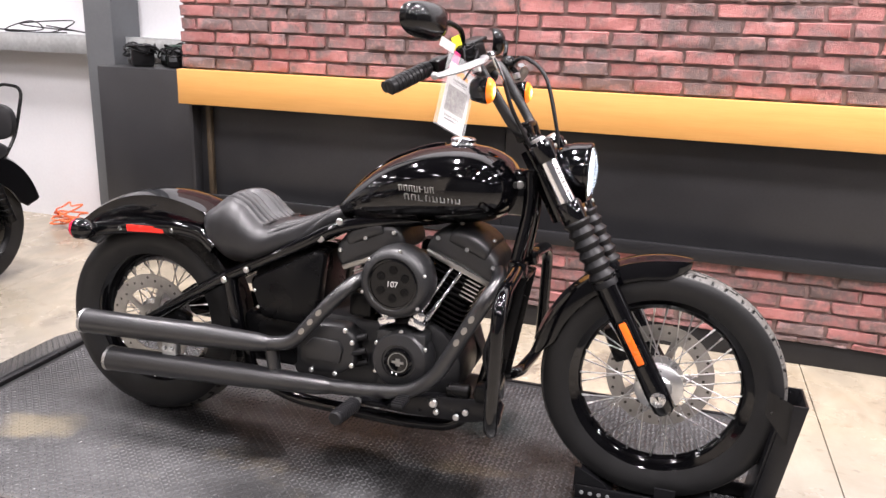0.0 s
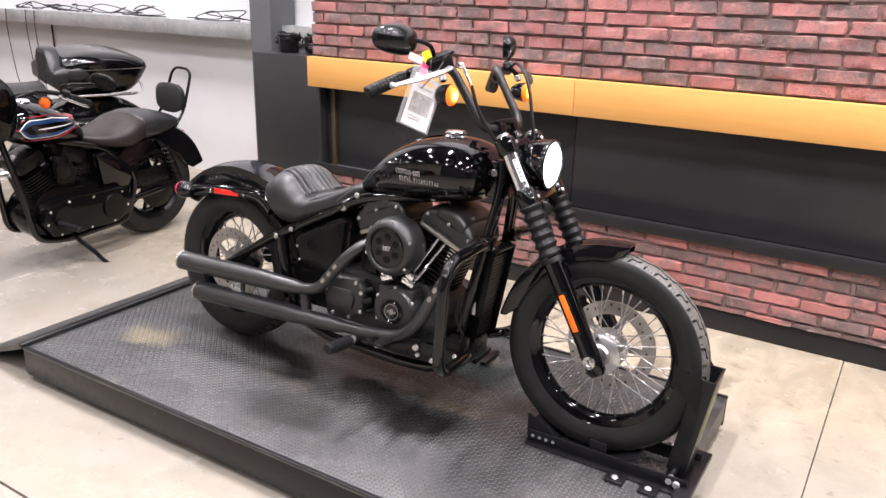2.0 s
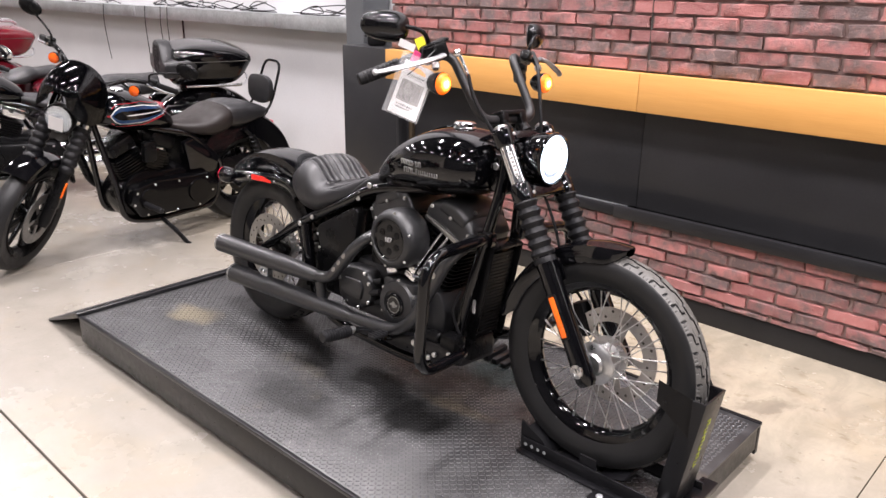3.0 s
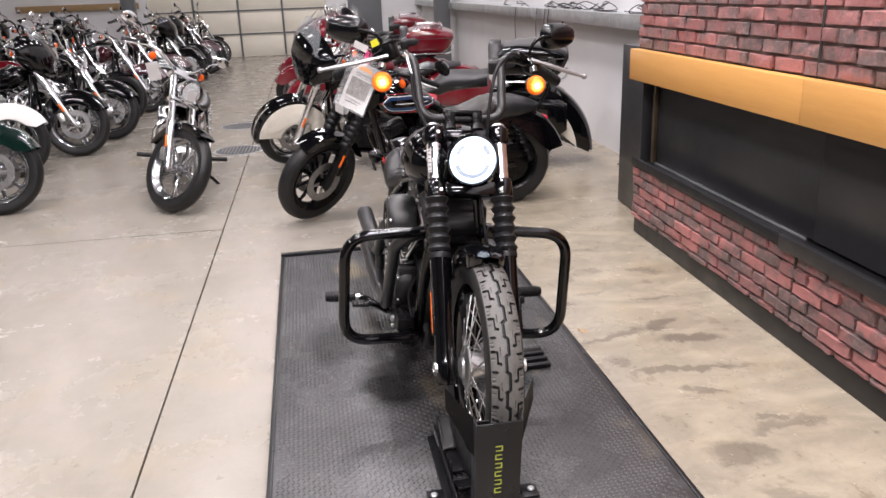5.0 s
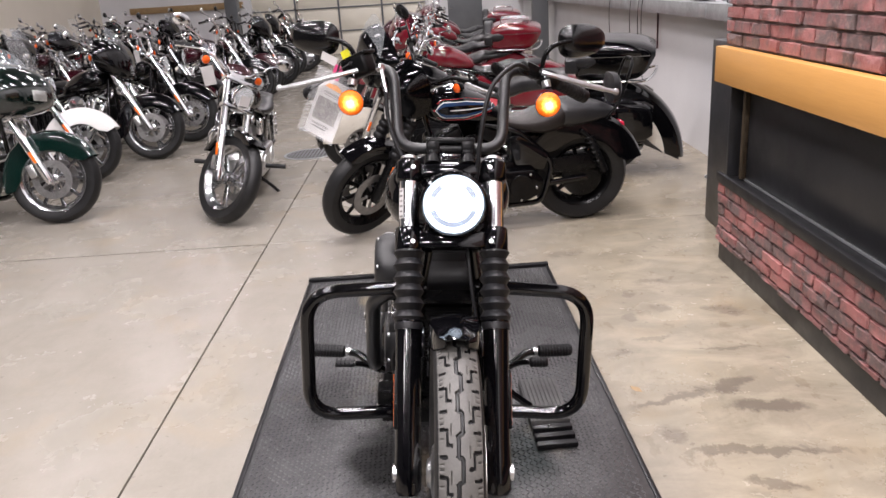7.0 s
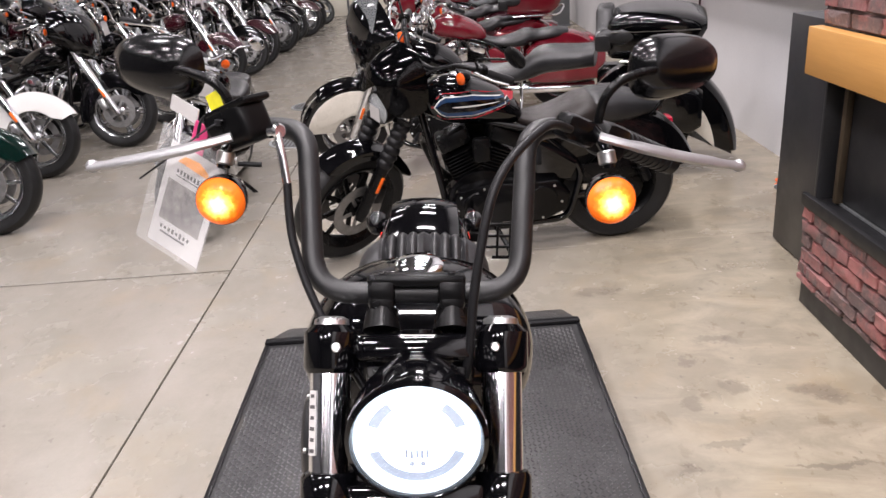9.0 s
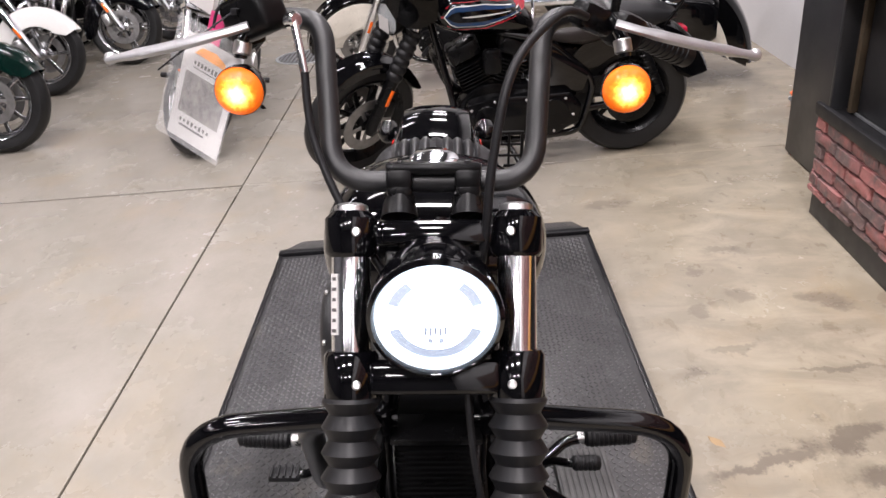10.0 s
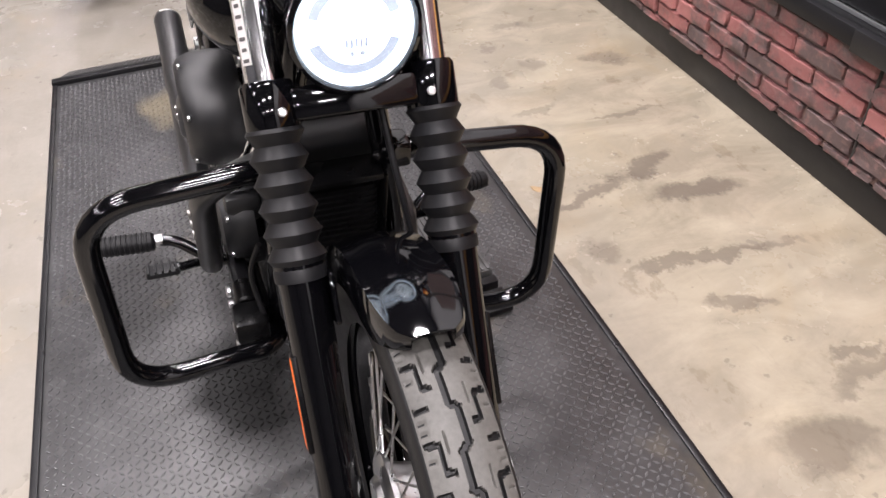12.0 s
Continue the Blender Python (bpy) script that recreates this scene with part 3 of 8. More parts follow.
def screws(points, d, r, h, material, parent, name="screw"):
    """Cap screws, each an object of its own on one mesh."""
    d = Vector(d).normalized()
    turn = d.to_track_quat("Z", "Y").to_matrix().to_4x4()
    one = None
    for p in points:
        m = Matrix.Translation(p) @ turn
        if one is None:
            one = part(name, bolt(B(), (0, 0, 0), (0, 0, 1), r, h), material, parent, m=m)
        else:
            again(one, m, parent)

# ---------------------------------------------------------------- the hall
X0, X1, Y0, Y1 = -20.0, 12.0, -8.9, 2.3           # inside faces of the walls


def structure(name, bm, material, label, category):
    return tagged(part(name, bm, material), label, category, kind="structure")


XD = -4.0                                           # beige up to here; beyond, out of view, dark to keep reflections dark
structure("wall_south_1", box(B(), ((X0 + XD) / 2 - 0.1, Y0 - 0.1, CEIL / 2), (XD - X0 + 0.2, 0.2, CEIL)), BEIGE_WALL, "smooth beige painted long hall wall", "wall")
structure("wall_south_2", box(B(), ((XD + X1) / 2 + 0.1, Y0 - 0.1, CEIL / 2), (X1 - XD + 0.2, 0.2, CEIL)), DARK_WALL, "unseen end of the long hall wall, dark for dark reflections", "wall")
structure("wall_east", box(B(), (X1 + 0.1, (Y0 + Y1) / 2, CEIL / 2), (0.2, Y1 - Y0, CEIL)), DARK_WALL, "plain unseen end wall, dark for dark reflections", "wall")
wall_n = structure("wall_north", box(B(), ((X0 + X1) / 2, Y1 + 0.1, CEIL / 2), (X1 - X0 + 0.4, 0.2, CEIL)), WHITE_WALL, "white painted wall with steel ledge", "wall")
structure("ceiling", box(B(), ((X0 + X1) / 2, (Y0 + Y1) / 2, CEIL + 0.1), (X1 - X0 + 0.4, Y1 - Y0 + 0.4, 0.2)), CEILING_WHITE, "dark painted hall ceiling deck", "ceiling")

# far wall with the sectional door and a service door
DOOR_Y0, DOOR_Y1, DOOR_H = -4.9, -0.3, 3.6
SD0, SD1 = 0.25, 1.25
bm = B()
box(bm, (X0 - 0.1, (Y0 + DOOR_Y0) / 2, CEIL / 2), (0.2, DOOR_Y0 - Y0, CEIL))
box(bm, (X0 - 0.1, (DOOR_Y1 + SD0) / 2, CEIL / 2), (0.2, SD0 - DOOR_Y1, CEIL))
box(bm, (X0 - 0.1, (SD1 + Y1) / 2, CEIL / 2), (0.2, Y1 - SD1, CEIL))
box(bm, (X0 - 0.1, (DOOR_Y0 + DOOR_Y1) / 2, (DOOR_H + CEIL) / 2), (0.2, DOOR_Y1 - DOOR_Y0, CEIL - DOOR_H))
box(bm, (X0 - 0.1, (SD0 + SD1) / 2, (2.1 + CEIL) / 2), (0.2, SD1 - SD0, CEIL - 2.1))
structure("wall_west", bm, WHITE_WALL, "white far end wall with door openings", "wall")

garage = thing("garage_door", "cream sectional overhead door, closed", "garage door", pose(X0 - 0.06, 0, 0), kind="structure")
first = None
for k in range(6):
    for j in range(4):
        w = (DOOR_Y1 - DOOR_Y0) / 4
        m = at(0, DOOR_Y0 + w * (j + 0.5), 0.3 + 0.6 * k)
        if first is None:
            bm = box(B(), (0, 0, 0), (0.05, w - 0.012, 0.59), 0.006)
            box(bm, (0.027, 0, 0), (0.012, w - 0.14, 0.44), 0.005)
            first = part("panel", bm, DOOR_CREAM, garage, m=m)
        else:
            again(first, m)
for k in range(1, 6):
    part("rail", box(B(), (0.045, (DOOR_Y0 + DOOR_Y1) / 2, 0.6 * k), (0.03, DOOR_Y1 - DOOR_Y0, 0.035), 0.005), GREY_STEEL, garage)
for j in range(1, 4):
    part("stile", box(B(), (0.04, DOOR_Y0 + (DOOR_Y1 - DOOR_Y0) * j / 4, 1.8), (0.025, 0.05, 3.55), 0.004), GREY_STEEL, garage)
sd = thing("door_1", "dark grey steel service door, closed", "door", pose(X0 - 0.05, (SD0 + SD1) / 2, 0), kind="structure")
part("leaf", box(B(), (0, 0, 1.04), (0.05, 0.92, 2.05), 0.004), GREY_STEEL, sd)
bm = B()
for y in (-0.48, 0.48):
    box(bm, (0.02, y, 1.05), (0.12, 0.05, 2.1), 0.004)
box(bm, (0.02, 0, 2.075), (0.12, 0.91, 0.05), 0.004)
part("frame", bm, WHITE_WALL, sd)
bm = tube(B(), rounded([(0.03, -0.4, 1.0), (0.09, -0.4, 1.0), (0.09, -0.29, 1.0)], 0.02), 0.01, 8)
part("door_handle", bm, CHROME, sd)

# floor: slabs with open joints over a dark bed
structure("floor_bed", box(B(), ((X0 + X1) / 2, (Y0 + Y1) / 2, -0.12), (X1 - X0 + 0.6, Y1 - Y0 + 0.6, 0.2)), GROOVE, "dark bed under the floor slabs", "floor")
floor = thing("floor", "polished pale concrete slabs with saw-cut joints and stains", "floor", pose(0, 0, 0, 0, 0, 1.2), kind="structure")
JX = [-24.0, -19.4, -15.4, -11.4, -7.4, -3.39, 0.62, 4.6, 8.6, 12.6]
JOINT = {-3.39: 0.007, 0.62: -0.0022}                # wider and tighter joints
JY = [-12.0, -9.1, -5.1, -1.131, 2.85]
for xa, xb in zip(JX, JX[1:]):
    for ya, yb in zip(JY, JY[1:]):
        g = 0.004
        tight = {-3.39: -0.003} if yb > 0 else {}      # packed with dirt by the wall
        xa2, xb2 = xa + tight.get(xa, JOINT.get(xa, 0.0)), xb - tight.get(xb, JOINT.get(xb, 0.0))
        part("slab", box(B(), ((xa2 + xb2) / 2, (ya + yb) / 2, -0.0125), (xb2 - xa2 - 2 * g, yb - ya - 2 * g, 0.025), 0.0015, seg=1), CONCRETE, floor)

# steel ledge (girt) along the north wall, with cables lying on it
ledge = thing("wall_ledge", "galvanised steel girt along the white wall", "ledge", kind="structure")
part("flange", box(B(), ((X0 - 2.9) / 2, Y1 - 0.09, 1.292), (-2.9 - X0, 0.18, 0.008), 0.002), GALV, ledge)
part("web", box(B(), ((X0 - 2.9) / 2, Y1 - 0.176, 1.233), (-2.9 - X0, 0.008, 0.112), 0.002), GALV, ledge)
part("lip", box(B(), ((X0 - 2.9) / 2, Y1 - 0.16, 1.179), (-2.9 - X0, 0.03, 0.006), 0.002), GALV, ledge)
for x in (-4.9, -7.6, -10.6, -13.6):
    part("splice_plate", box(B(), (x, Y1 - 0.183, 1.235), (0.16, 0.006, 0.095), 0.002), GALV, ledge)
rnd = random.Random(5)
for i, x in enumerate((-4.15, -4.35, -5.25, -5.4, -5.65, -6.0, -6.3, -6.5, -6.8, -7.2, -8.4, -9.4)):
    y = Y1 - 0.09
    pts = [(x, y, 1.307)]
    for k in range(5):
        pts.append((x + rnd.uniform(-0.28, 0.28), y + rnd.uniform(-0.06, 0.05), 1.302 + abs(rnd.gauss(0, 0.035))))
    pts.append((x + 0.3, y + 0.02, 1.304))
    tagged(part("cable", tube(B(), smooth_path(pts, 5), 0.0045, 6), SOFT_RUBBER), "loose black charger lead lying on the steel ledge", "cable", "cables on the ledge")
for i, (x, z) in enumerate(((-6.75, 0.62), (-6.9, 0.75), (-7.25, 0.7), (-8.3, 0.8))):
    pts = [(x, Y1 - 0.19, 1.30), (x + 0.02, Y1 - 0.21, 1.1), (x + 0.05, Y1 - 0.2, z), (x + 0.1, Y1 - 0.205, z - 0.12)]
    tagged(part("cable", tube(B(), smooth_path(pts, 5), 0.004, 6), SOFT_RUBBER), "black lead hanging down from the steel ledge", "cable", "cables on the ledge")
pipe = tube(B(), [(-6.75, Y1 - 0.03, 0.80), (-6.75, Y1 - 0.03, 1.17)], 0.010, 8)
tagged(part("conduit", pipe, MAROON), "dark red conduit on the white wall", "pipe")


def column(x, y, s=0.22, deep=None):
    deep = deep or s
    c = thing("steel_column", "grey painted steel box column", "column", pose(x, y, 0), "steel columns", "structure")
    part("shaft", box(B(), (0, 0, CEIL / 2), (s, deep, CEIL), 0.012), GREY_STEEL, c)
    part("base_plate", box(B(), (0, 0, 0.012), (s + 0.06, deep + 0.03, 0.024), 0.004), GREY_STEEL, c)


column(-3.595, 2.135, 0.215, 0.26)
column(-14.2, 2.0, 0.3)
column(-18.3, -4.98, 0.3)

# timber boards along the far wall
shelf = thing("wall_board", "brown timber rail on the far wall", "board", pose(X0 + 0.05, -6.6, 1.42))
part("board", box(B(), (0, 0, 0), (0.06, 3.0, 0.16), 0.006), BARE_WOOD, shelf)

# lamp housings
lamp_first = None
for lx, ly in lamp_rows():
    if lamp_first is None:
        lamp_first = thing("ceiling_light", "long white LED batten under the ceiling", "ceiling light", pose(lx, ly, CEIL - 0.3), "ceiling lights")
        part("housing", box(B(), (0, 0, 0.03), (0.32, 1.4, 0.05), 0.01), WHITE_PAINT, lamp_first)
        for yy in (-0.5, 0.5):
            part("hanger", cyl(B(), (0, yy, 0.05), (0, yy, 0.3), 0.004, 6), GALV, lamp_first)
    else:
        copy_thing(lamp_first, pose(lx, ly, CEIL - 0.3))

# ---------------------------------------------------------------- brick display wall
WX0, WX1, WY = -2.62, 3.4, 1.507                    # left end, right end, brick face
SEAM = -0.86
box_core = structure("display_wall_core", box(B(), ((WX0 + WX1) / 2 + 0.01, 1.95, 1.25), (WX1 - WX0 - 0.02, 0.62, 2.5), 0.004), BLACK_PANEL, "black core of the brick display wall", "wall")
beam = thing("timber_fascia", "honey coloured plywood fascia across the brick wall", "fascia", kind="structure")
for a, b in ((WX0, SEAM + 0.04), (SEAM + 0.042, WX1)):
    part("board", box(B(), ((a + b) / 2, 1.475, 1.075), (b - a, 0.054, 0.18), 0.0025), WOOD, beam)
recess = thing("black_recess", "glossy black laminate panel set back under the fascia", "panel", kind="structure")
part("back_panel", box(B(), ((WX0 + SEAM) / 2, 1.622, 0.735), (SEAM - WX0 - 0.006, 0.03, 0.52), 0.002), BLACK_PANEL, recess)
part("back_panel", box(B(), ((SEAM + WX1) / 2, 1.615, 0.735), (WX1 - SEAM - 0.006, 0.03, 0.52), 0.002), BLACK_PANEL, recess)
part("soffit", box(B(), ((WX0 + WX1) / 2, 1.57, 0.985), (WX1 - WX0, 0.13, 0.02)), BLACK_TRIM, recess)
part("shelf", box(B(), ((WX0 + WX1) / 2, 1.573, 0.452), (WX1 - WX0, 0.125, 0.016), 0.002), BLACK_TRIM, recess)
part("front_lip", box(B(), ((WX0 + SEAM) / 2 - 0.03, 1.496, 0.47), (SEAM - WX0 - 0.065, 0.022, 0.052), 0.002), BLACK_TRIM, recess)
part("front_lip", box(B(), ((SEAM + WX1) / 2 - 0.03, 1.492, 0.468), (WX1 - SEAM + 0.055, 0.03, 0.062), 0.002), BLACK_TRIM, recess)
# pale line along the trough's inner edge, drawn as a thin added strip
part("trim_strip", box(B(), ((WX0 + SEAM) / 2, 1.603, 0.466), (SEAM - WX0 - 0.1, 0.008, 0.012), 0.001), GALV, recess, "light grey line at the foot of the black panel")
part("end_post", box(B(), (-2.53, 1.592, 0.72), (0.03, 0.028, 0.5), 0.002), SHADED_WOOD, recess, "unpainted board edge")
part("end_post", box(B(), (WX0 + 0.012, 1.585, 0.72), (0.02, 0.10, 0.51), 0.002), BLACK_PANEL, recess)
structure("baseboard", box(B(), ((WX0 + WX1) / 2 + 0.008, 1.53, 0.052), (WX1 - WX0 - 0.016, 0.03, 0.104), 0.002), BLACK_TRIM, "black laminate plinth under the brick", "baseboard")

cab = thing("black_cabinet", "tall black laminate cabinet at the end of the brick wall", "cabinet", pose(-2.99, 1.98, 0))
part("body", box(B(), (0, 0.0, 0.575), (0.70, 0.60, 1.13), 0.004), BLACK_PANEL, cab)
part("end_panel", box(B(), (0.33, -0.31, 0.58), (0.05, 0.03, 1.16), 0.002), BLACK_PANEL, cab)
part("hinge", cyl(B(), (-0.352, -0.3, 0.28), (-0.36, -0.3, 0.28), 0.012, 10), GALV, cab)

# gloves and straps heaped on the cabinet
rnd = random.Random(11)
for i in range(9):
    g = thing("battery_charger", "black battery charger with coiled lead on the cabinet", "charger", pose(-3.25 + 0.07 * i + rnd.uniform(-0.02, 0.02), 1.86 + rnd.uniform(-0.05, 0.12), 1.14, 0, 0, rnd.uniform(-50, 50)), "chargers on the cabinet")
    h = rnd.uniform(0.085, 0.135)
    part("case", box(B(), (0, 0, h / 2), (0.08, 0.13, h), 0.022), SOFT_RUBBER if i % 4 else GREEN_STRAP, g)
    part("label_plate", box(B(), (0, -0.0645, h * 0.55), (0.045, 0.004, h * 0.35), 0.001), GREY_STEEL, g)
    for q in range(2):
        pts = [(0.055 * math.cos(k * 1.25 + q) + rnd.uniform(-0.02, 0.02), 0.075 * math.sin(k * 1.25 + q) + rnd.uniform(-0.02, 0.02), h * 0.7 + rnd.uniform(-0.02, 0.05)) for k in range(12)]
        part("lead", tube(B(), smooth_path(pts, 5), 0.005, 6), SOFT_RUBBER, g)

# orange lead on the floor by the wall
lr = random.Random(8)
pts = [(-4.02, 2.2, 0.012)]
for k in range(46):
    a = k * 0.8
    q = k / 45
    pts.append((-4.04 + (0.11 - 0.03 * q) * math.cos(a) + lr.uniform(-0.04, 0.04), 2.08 + 0.07 * math.sin(a) + lr.uniform(-0.03, 0.03), 0.012 + 0.17 * q * (0.6 + 0.4 * math.sin(a * 0.5 + 1)) + lr.uniform(0, 0.03)))
tagged(part("extension_lead", tube(B(), smooth_path(pts, 5), 0.006, 6), ORANGE_CABLE), "coiled orange extension lead on the floor by the wall", "cable")


def drain(x, y):
    d = thing("floor_drain", "round slotted cast-iron floor drain", "drain", pose(x, y, 0.0))
    part("rim", lathe(B(), [(0.27, -0.01), (0.27, 0.004), (0.255, 0.006), (0.245, 0.004), (0.245, -0.01)], seg=36, closed=True), GALV, d)
    part("pit", cyl(B(), (0, 0, -0.002), (0, 0, 0.0012), 0.247, 36), GROOVE, d)
    for k in range(-6, 7):
        w = math.sqrt(max(0.0, 0.24 ** 2 - (k * 0.036) ** 2))
        part("bar", box(B(), (0, k * 0.036, 0.003), (2 * w, 0.02, 0.005), 0.001), GREY_STEEL, d)


drain(-6.35, -1.38)
drain(-8.0, -1.5)

# dry leaf on the floor
bm = B()
pts = [(0, 0, 0.004), (0.035, 0.012, 0.008), (0.06, 0.0, 0.004), (0.04, -0.012, 0.012), (0.015, -0.010, 0.003)]
prism(bm, [(p[0], p[1]) for p in pts], 0.003, 0.0055, axis="z")
tagged(part("dry_leaf", bm, BARE_WOOD, m=pose(-1.205, 0.685, 0.0, 12, 5, 40)), "curled dry brown leaf lying on the concrete", "leaf")

# ---------------------------------------------------------------- display platform
PZ = 0.145
plat = thing("display_platform", "low black steel platform with worn chequer plate top", "platform", pose(0.305, -0.042, 0, 0, 0, 1.6))
PL, PW = 2.525, 1.238
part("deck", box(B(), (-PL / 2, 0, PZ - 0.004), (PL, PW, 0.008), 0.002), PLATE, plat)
for s in (-1, 1):
    part("side_rail", box(B(), (-PL / 2, s * (PW / 2 - 0.012), PZ - 0.062), (PL - 0.004, 0.022, 0.108), 0.003), STEEL_BLACK, plat)
    part("edge_trim", box(B(), (-PL / 2, s * (PW / 2 - 0.009), PZ + 0.002), (PL, 0.016, 0.006), 0.002), STEEL_BLACK, plat)
part("front_rail", box(B(), (-0.014, 0, PZ - 0.052), (0.022, PW - 0.05, 0.088), 0.003), STEEL_BLACK, plat)
part("rear_rail", box(B(), (-PL + 0.014, 0, PZ - 0.052), (0.022, PW - 0.05, 0.088), 0.003), STEEL_BLACK, plat)
for x in (-0.35, -1.25, -2.15):
    part("cross_member", box(B(), (x, 0, 0.05), (0.08, PW - 0.16, 0.10), 0.004), STEEL_BLACK, plat)
part("rear_lip", box(B(), (-PL - 0.02, 0, PZ + 0.004), (0.035, PW, 0.02), 0.003), STEEL_BLACK, plat)


def lozenges(x0, x1, y0, y1, z, tilt=0.0):
    """Raised treads, alternately turned, as one sheet of small bars."""
    pitch, verts, faces = 0.0155, [], []
    L, w, h = 0.0080, 0.0029, 0.0024
    ny, nx = int((y1 - y0) / pitch), int((x1 - x0) / pitch)
    for i in range(nx):
        for j in range(ny):
            a = radians(45 if (i + j) % 2 else -45)
            cx, cy = x0 + (i + 0.5) * pitch, y0 + (j + 0.5) * pitch
            c, s = math.cos(a), math.sin(a)
            zz = z + (cx - x0) * tilt
            n = len(verts)
            for u, v, hh in ((-L, 0, 0), (0, -w, 0), (L, 0, 0), (0, w, 0), (-L * 0.62, 0, h), (0, -w * 0.5, h), (L * 0.62, 0, h), (0, w * 0.5, h)):
                verts.append((cx + u * c - v * s, cy + u * s + v * c, zz + hh))
            faces += [(n + 4, n + 5, n + 6, n + 7)] + [(n + k, n + (k + 1) % 4, n + 4 + (k + 1) % 4, n + 4 + k) for k in range(4)]
    return verts, faces


def sheet(name, data, material, parent, label=""):
    me = bpy.data.meshes.new(name)
    me.from_pydata(data[0], [], data[1])
    me.materials.append(material)
    ob = new(name, me)
    ob.parent = parent
    return tagged(ob, label, kind="stuff")


sheet("tread_pattern", lozenges(-PL + 0.02, -0.01, -PW / 2 + 0.025, PW / 2 - 0.025, PZ), STUD_STEEL, plat)

# ramp hinged to the back of the platform
bm = prism(B(), [(0.0, 0.0), (0.0, 0.012), (0.36, PZ + 0.006), (0.36, PZ - 0.02)], -PW / 2 + 0.01, PW / 2 - 0.01, 0.001)
rampo = thing("loading_ramp", "chequer plate loading ramp behind the platform", "ramp", plat.matrix_basis @ pose(-PL - 0.40, 0, 0))
part("ramp_plate", bm, PLATE, rampo)
tr = sheet("tread_pattern", lozenges(0.02, 0.35, -PW / 2 + 0.04, PW / 2 - 0.04, 0.0175, (PZ - 0.006) / 0.36), PLATE, rampo)

# ---------------------------------------------------------------- wheel chock
chock = thing("wheel_chock", "black steel motorcycle wheel chock holding the front tyre", "wheel chock", pose(0, -0.045, PZ + 0.002, 0, 0, 1.4))
for s in (-1, 1):
    bm = box(B(), (0.07, s * 0.085, 0.024), (0.53, 0.006, 0.044), 0.002)
    box(bm, (0.07, s * 0.098, 0.0035), (0.53, 0.03, 0.005), 0.001)
    part("base_rail", bm, STEEL_BLACK, chock)
    screws([(-0.175 + 0.024 * k, s * 0.088, 0.026) for k in range(4)], (0, s, 0), 0.006, 0.002, GALV, chock, "adjusting_hole")
    bm = box(B(), (0.13 if s < 0 else 0.16, s * 0.135, 0.005), (0.06, 0.05, 0.008), 0.002)
    part("anchor_tab", bm, STEEL_BLACK, chock)
    part("anchor_bolt", bolt(B(), (0.13 if s < 0 else 0.16, s * 0.14, 0.009), (0, 0, 1), 0.011, 0.008), GALV, chock)
    part("anchor_tab", box(B(), (0.235, s * 0.135, 0.005), (0.055, 0.05, 0.008), 0.002), STEEL_BLACK, chock)
    part("anchor_bolt", bolt(B(), (0.235, s * 0.14, 0.009), (0, 0, 1), 0.011, 0.008), GALV, chock)
    part("pivot_bolt", bolt(B(), (0.305, s * 0.089, 0.026), (0, s, 0), 0.012, 0.01), GALV, chock)
    # flared wing beside the tyre
    bm = B()
    o = [(0.335, s * 0.058), (0.26, s * 0.118)]
    vs = []
    for (x, y), zs in ((o[0], (0.255, 0.372)), (o[1], (0.365, 0.430))):
        vs.append([bm.verts.new((x, y, z)) for z in zs])
    bm.faces.new((vs[0][0], vs[0][1], vs[1][1], vs[1][0]))
    bmesh.ops.solidify(bm, geom=bm.faces[:], thickness=0.006)
    part("wing", bm, STEEL_BLACK, chock)
bm = B()
prism(bm, [(0.303, -0.060), (0.355, -0.060), (0.355, 0.060), (0.303, 0.060), (0.303, 0.054), (0.349, 0.054), (0.349, -0.054), (0.303, -0.054)], 0.028, 0.372, 0.0008, axis="z")
for v in bm.verts:
    v.co.x += (v.co.z - 0.2) * 0.16 - 0.012
part("tower", bm, STEEL_BLACK, chock)
bm = B()
for k in range(6):
    z = 0.30 - 0.028 * k
    x = 0.3555 + (z - 0.2) * 0.16 - 0.012
    box(bm, (x, 0, z), (0.0015, 0.019 - 0.003 * (k % 2), 0.003), 0)
    box(bm, (x - 0.0016, 0, z - 0.014), (0.0015, 0.017, 0.003), 0)
    box(bm, (x - 0.0008, 0.008 * (-1) ** k, z - 0.007), (0.0015, 0.0035, 0.014), 0)
part("lettering_bars", bm, LIME, chock, "faded yellow-green print")
bm = box(B(), (0.30, 0, 0.20), (0.008, 0.11, 0.30), 0.001)
for v in bm.verts:
    v.co.x += (v.co.z - 0.2) * 0.16 - 0.012
part("wheel_stop", bm, STEEL_BLACK, chock)
# cradle under the tyre
bm = B()
for x, z, a in ((-0.14, 0.045, 35), (-0.02, 0.014, 0), (0.12, 0.03, -25)):
    box(bm, (x, 0, z), (0.11, 0.15, 0.006), 0.001, Matrix.Rotation(radians(a), 3, "Y"))
for s in (-1, 1):
    prism(bm, [(-0.2, 0.02), (-0.2, 0.10), (-0.12, 0.06), (-0.08, 0.015)], s * 0.074, s * 0.080)
    prism(bm, [(0.02, 0.01), (0.02, 0.075), (0.075, 0.075), (0.075, 0.01)], s * 0.074, s * 0.080)
part("cradle", bm, STEEL_BLACK, chock)
part("cross_bar", cyl(B(), (0.28, -0.09, 0.026), (0.28, 0.09, 0.026), 0.010, 10), GALV, chock)
part("front_foot", box(B(), (0.33, 0, 0.012), (0.05, 0.30, 0.02), 0.003), STEEL_BLACK, chock)

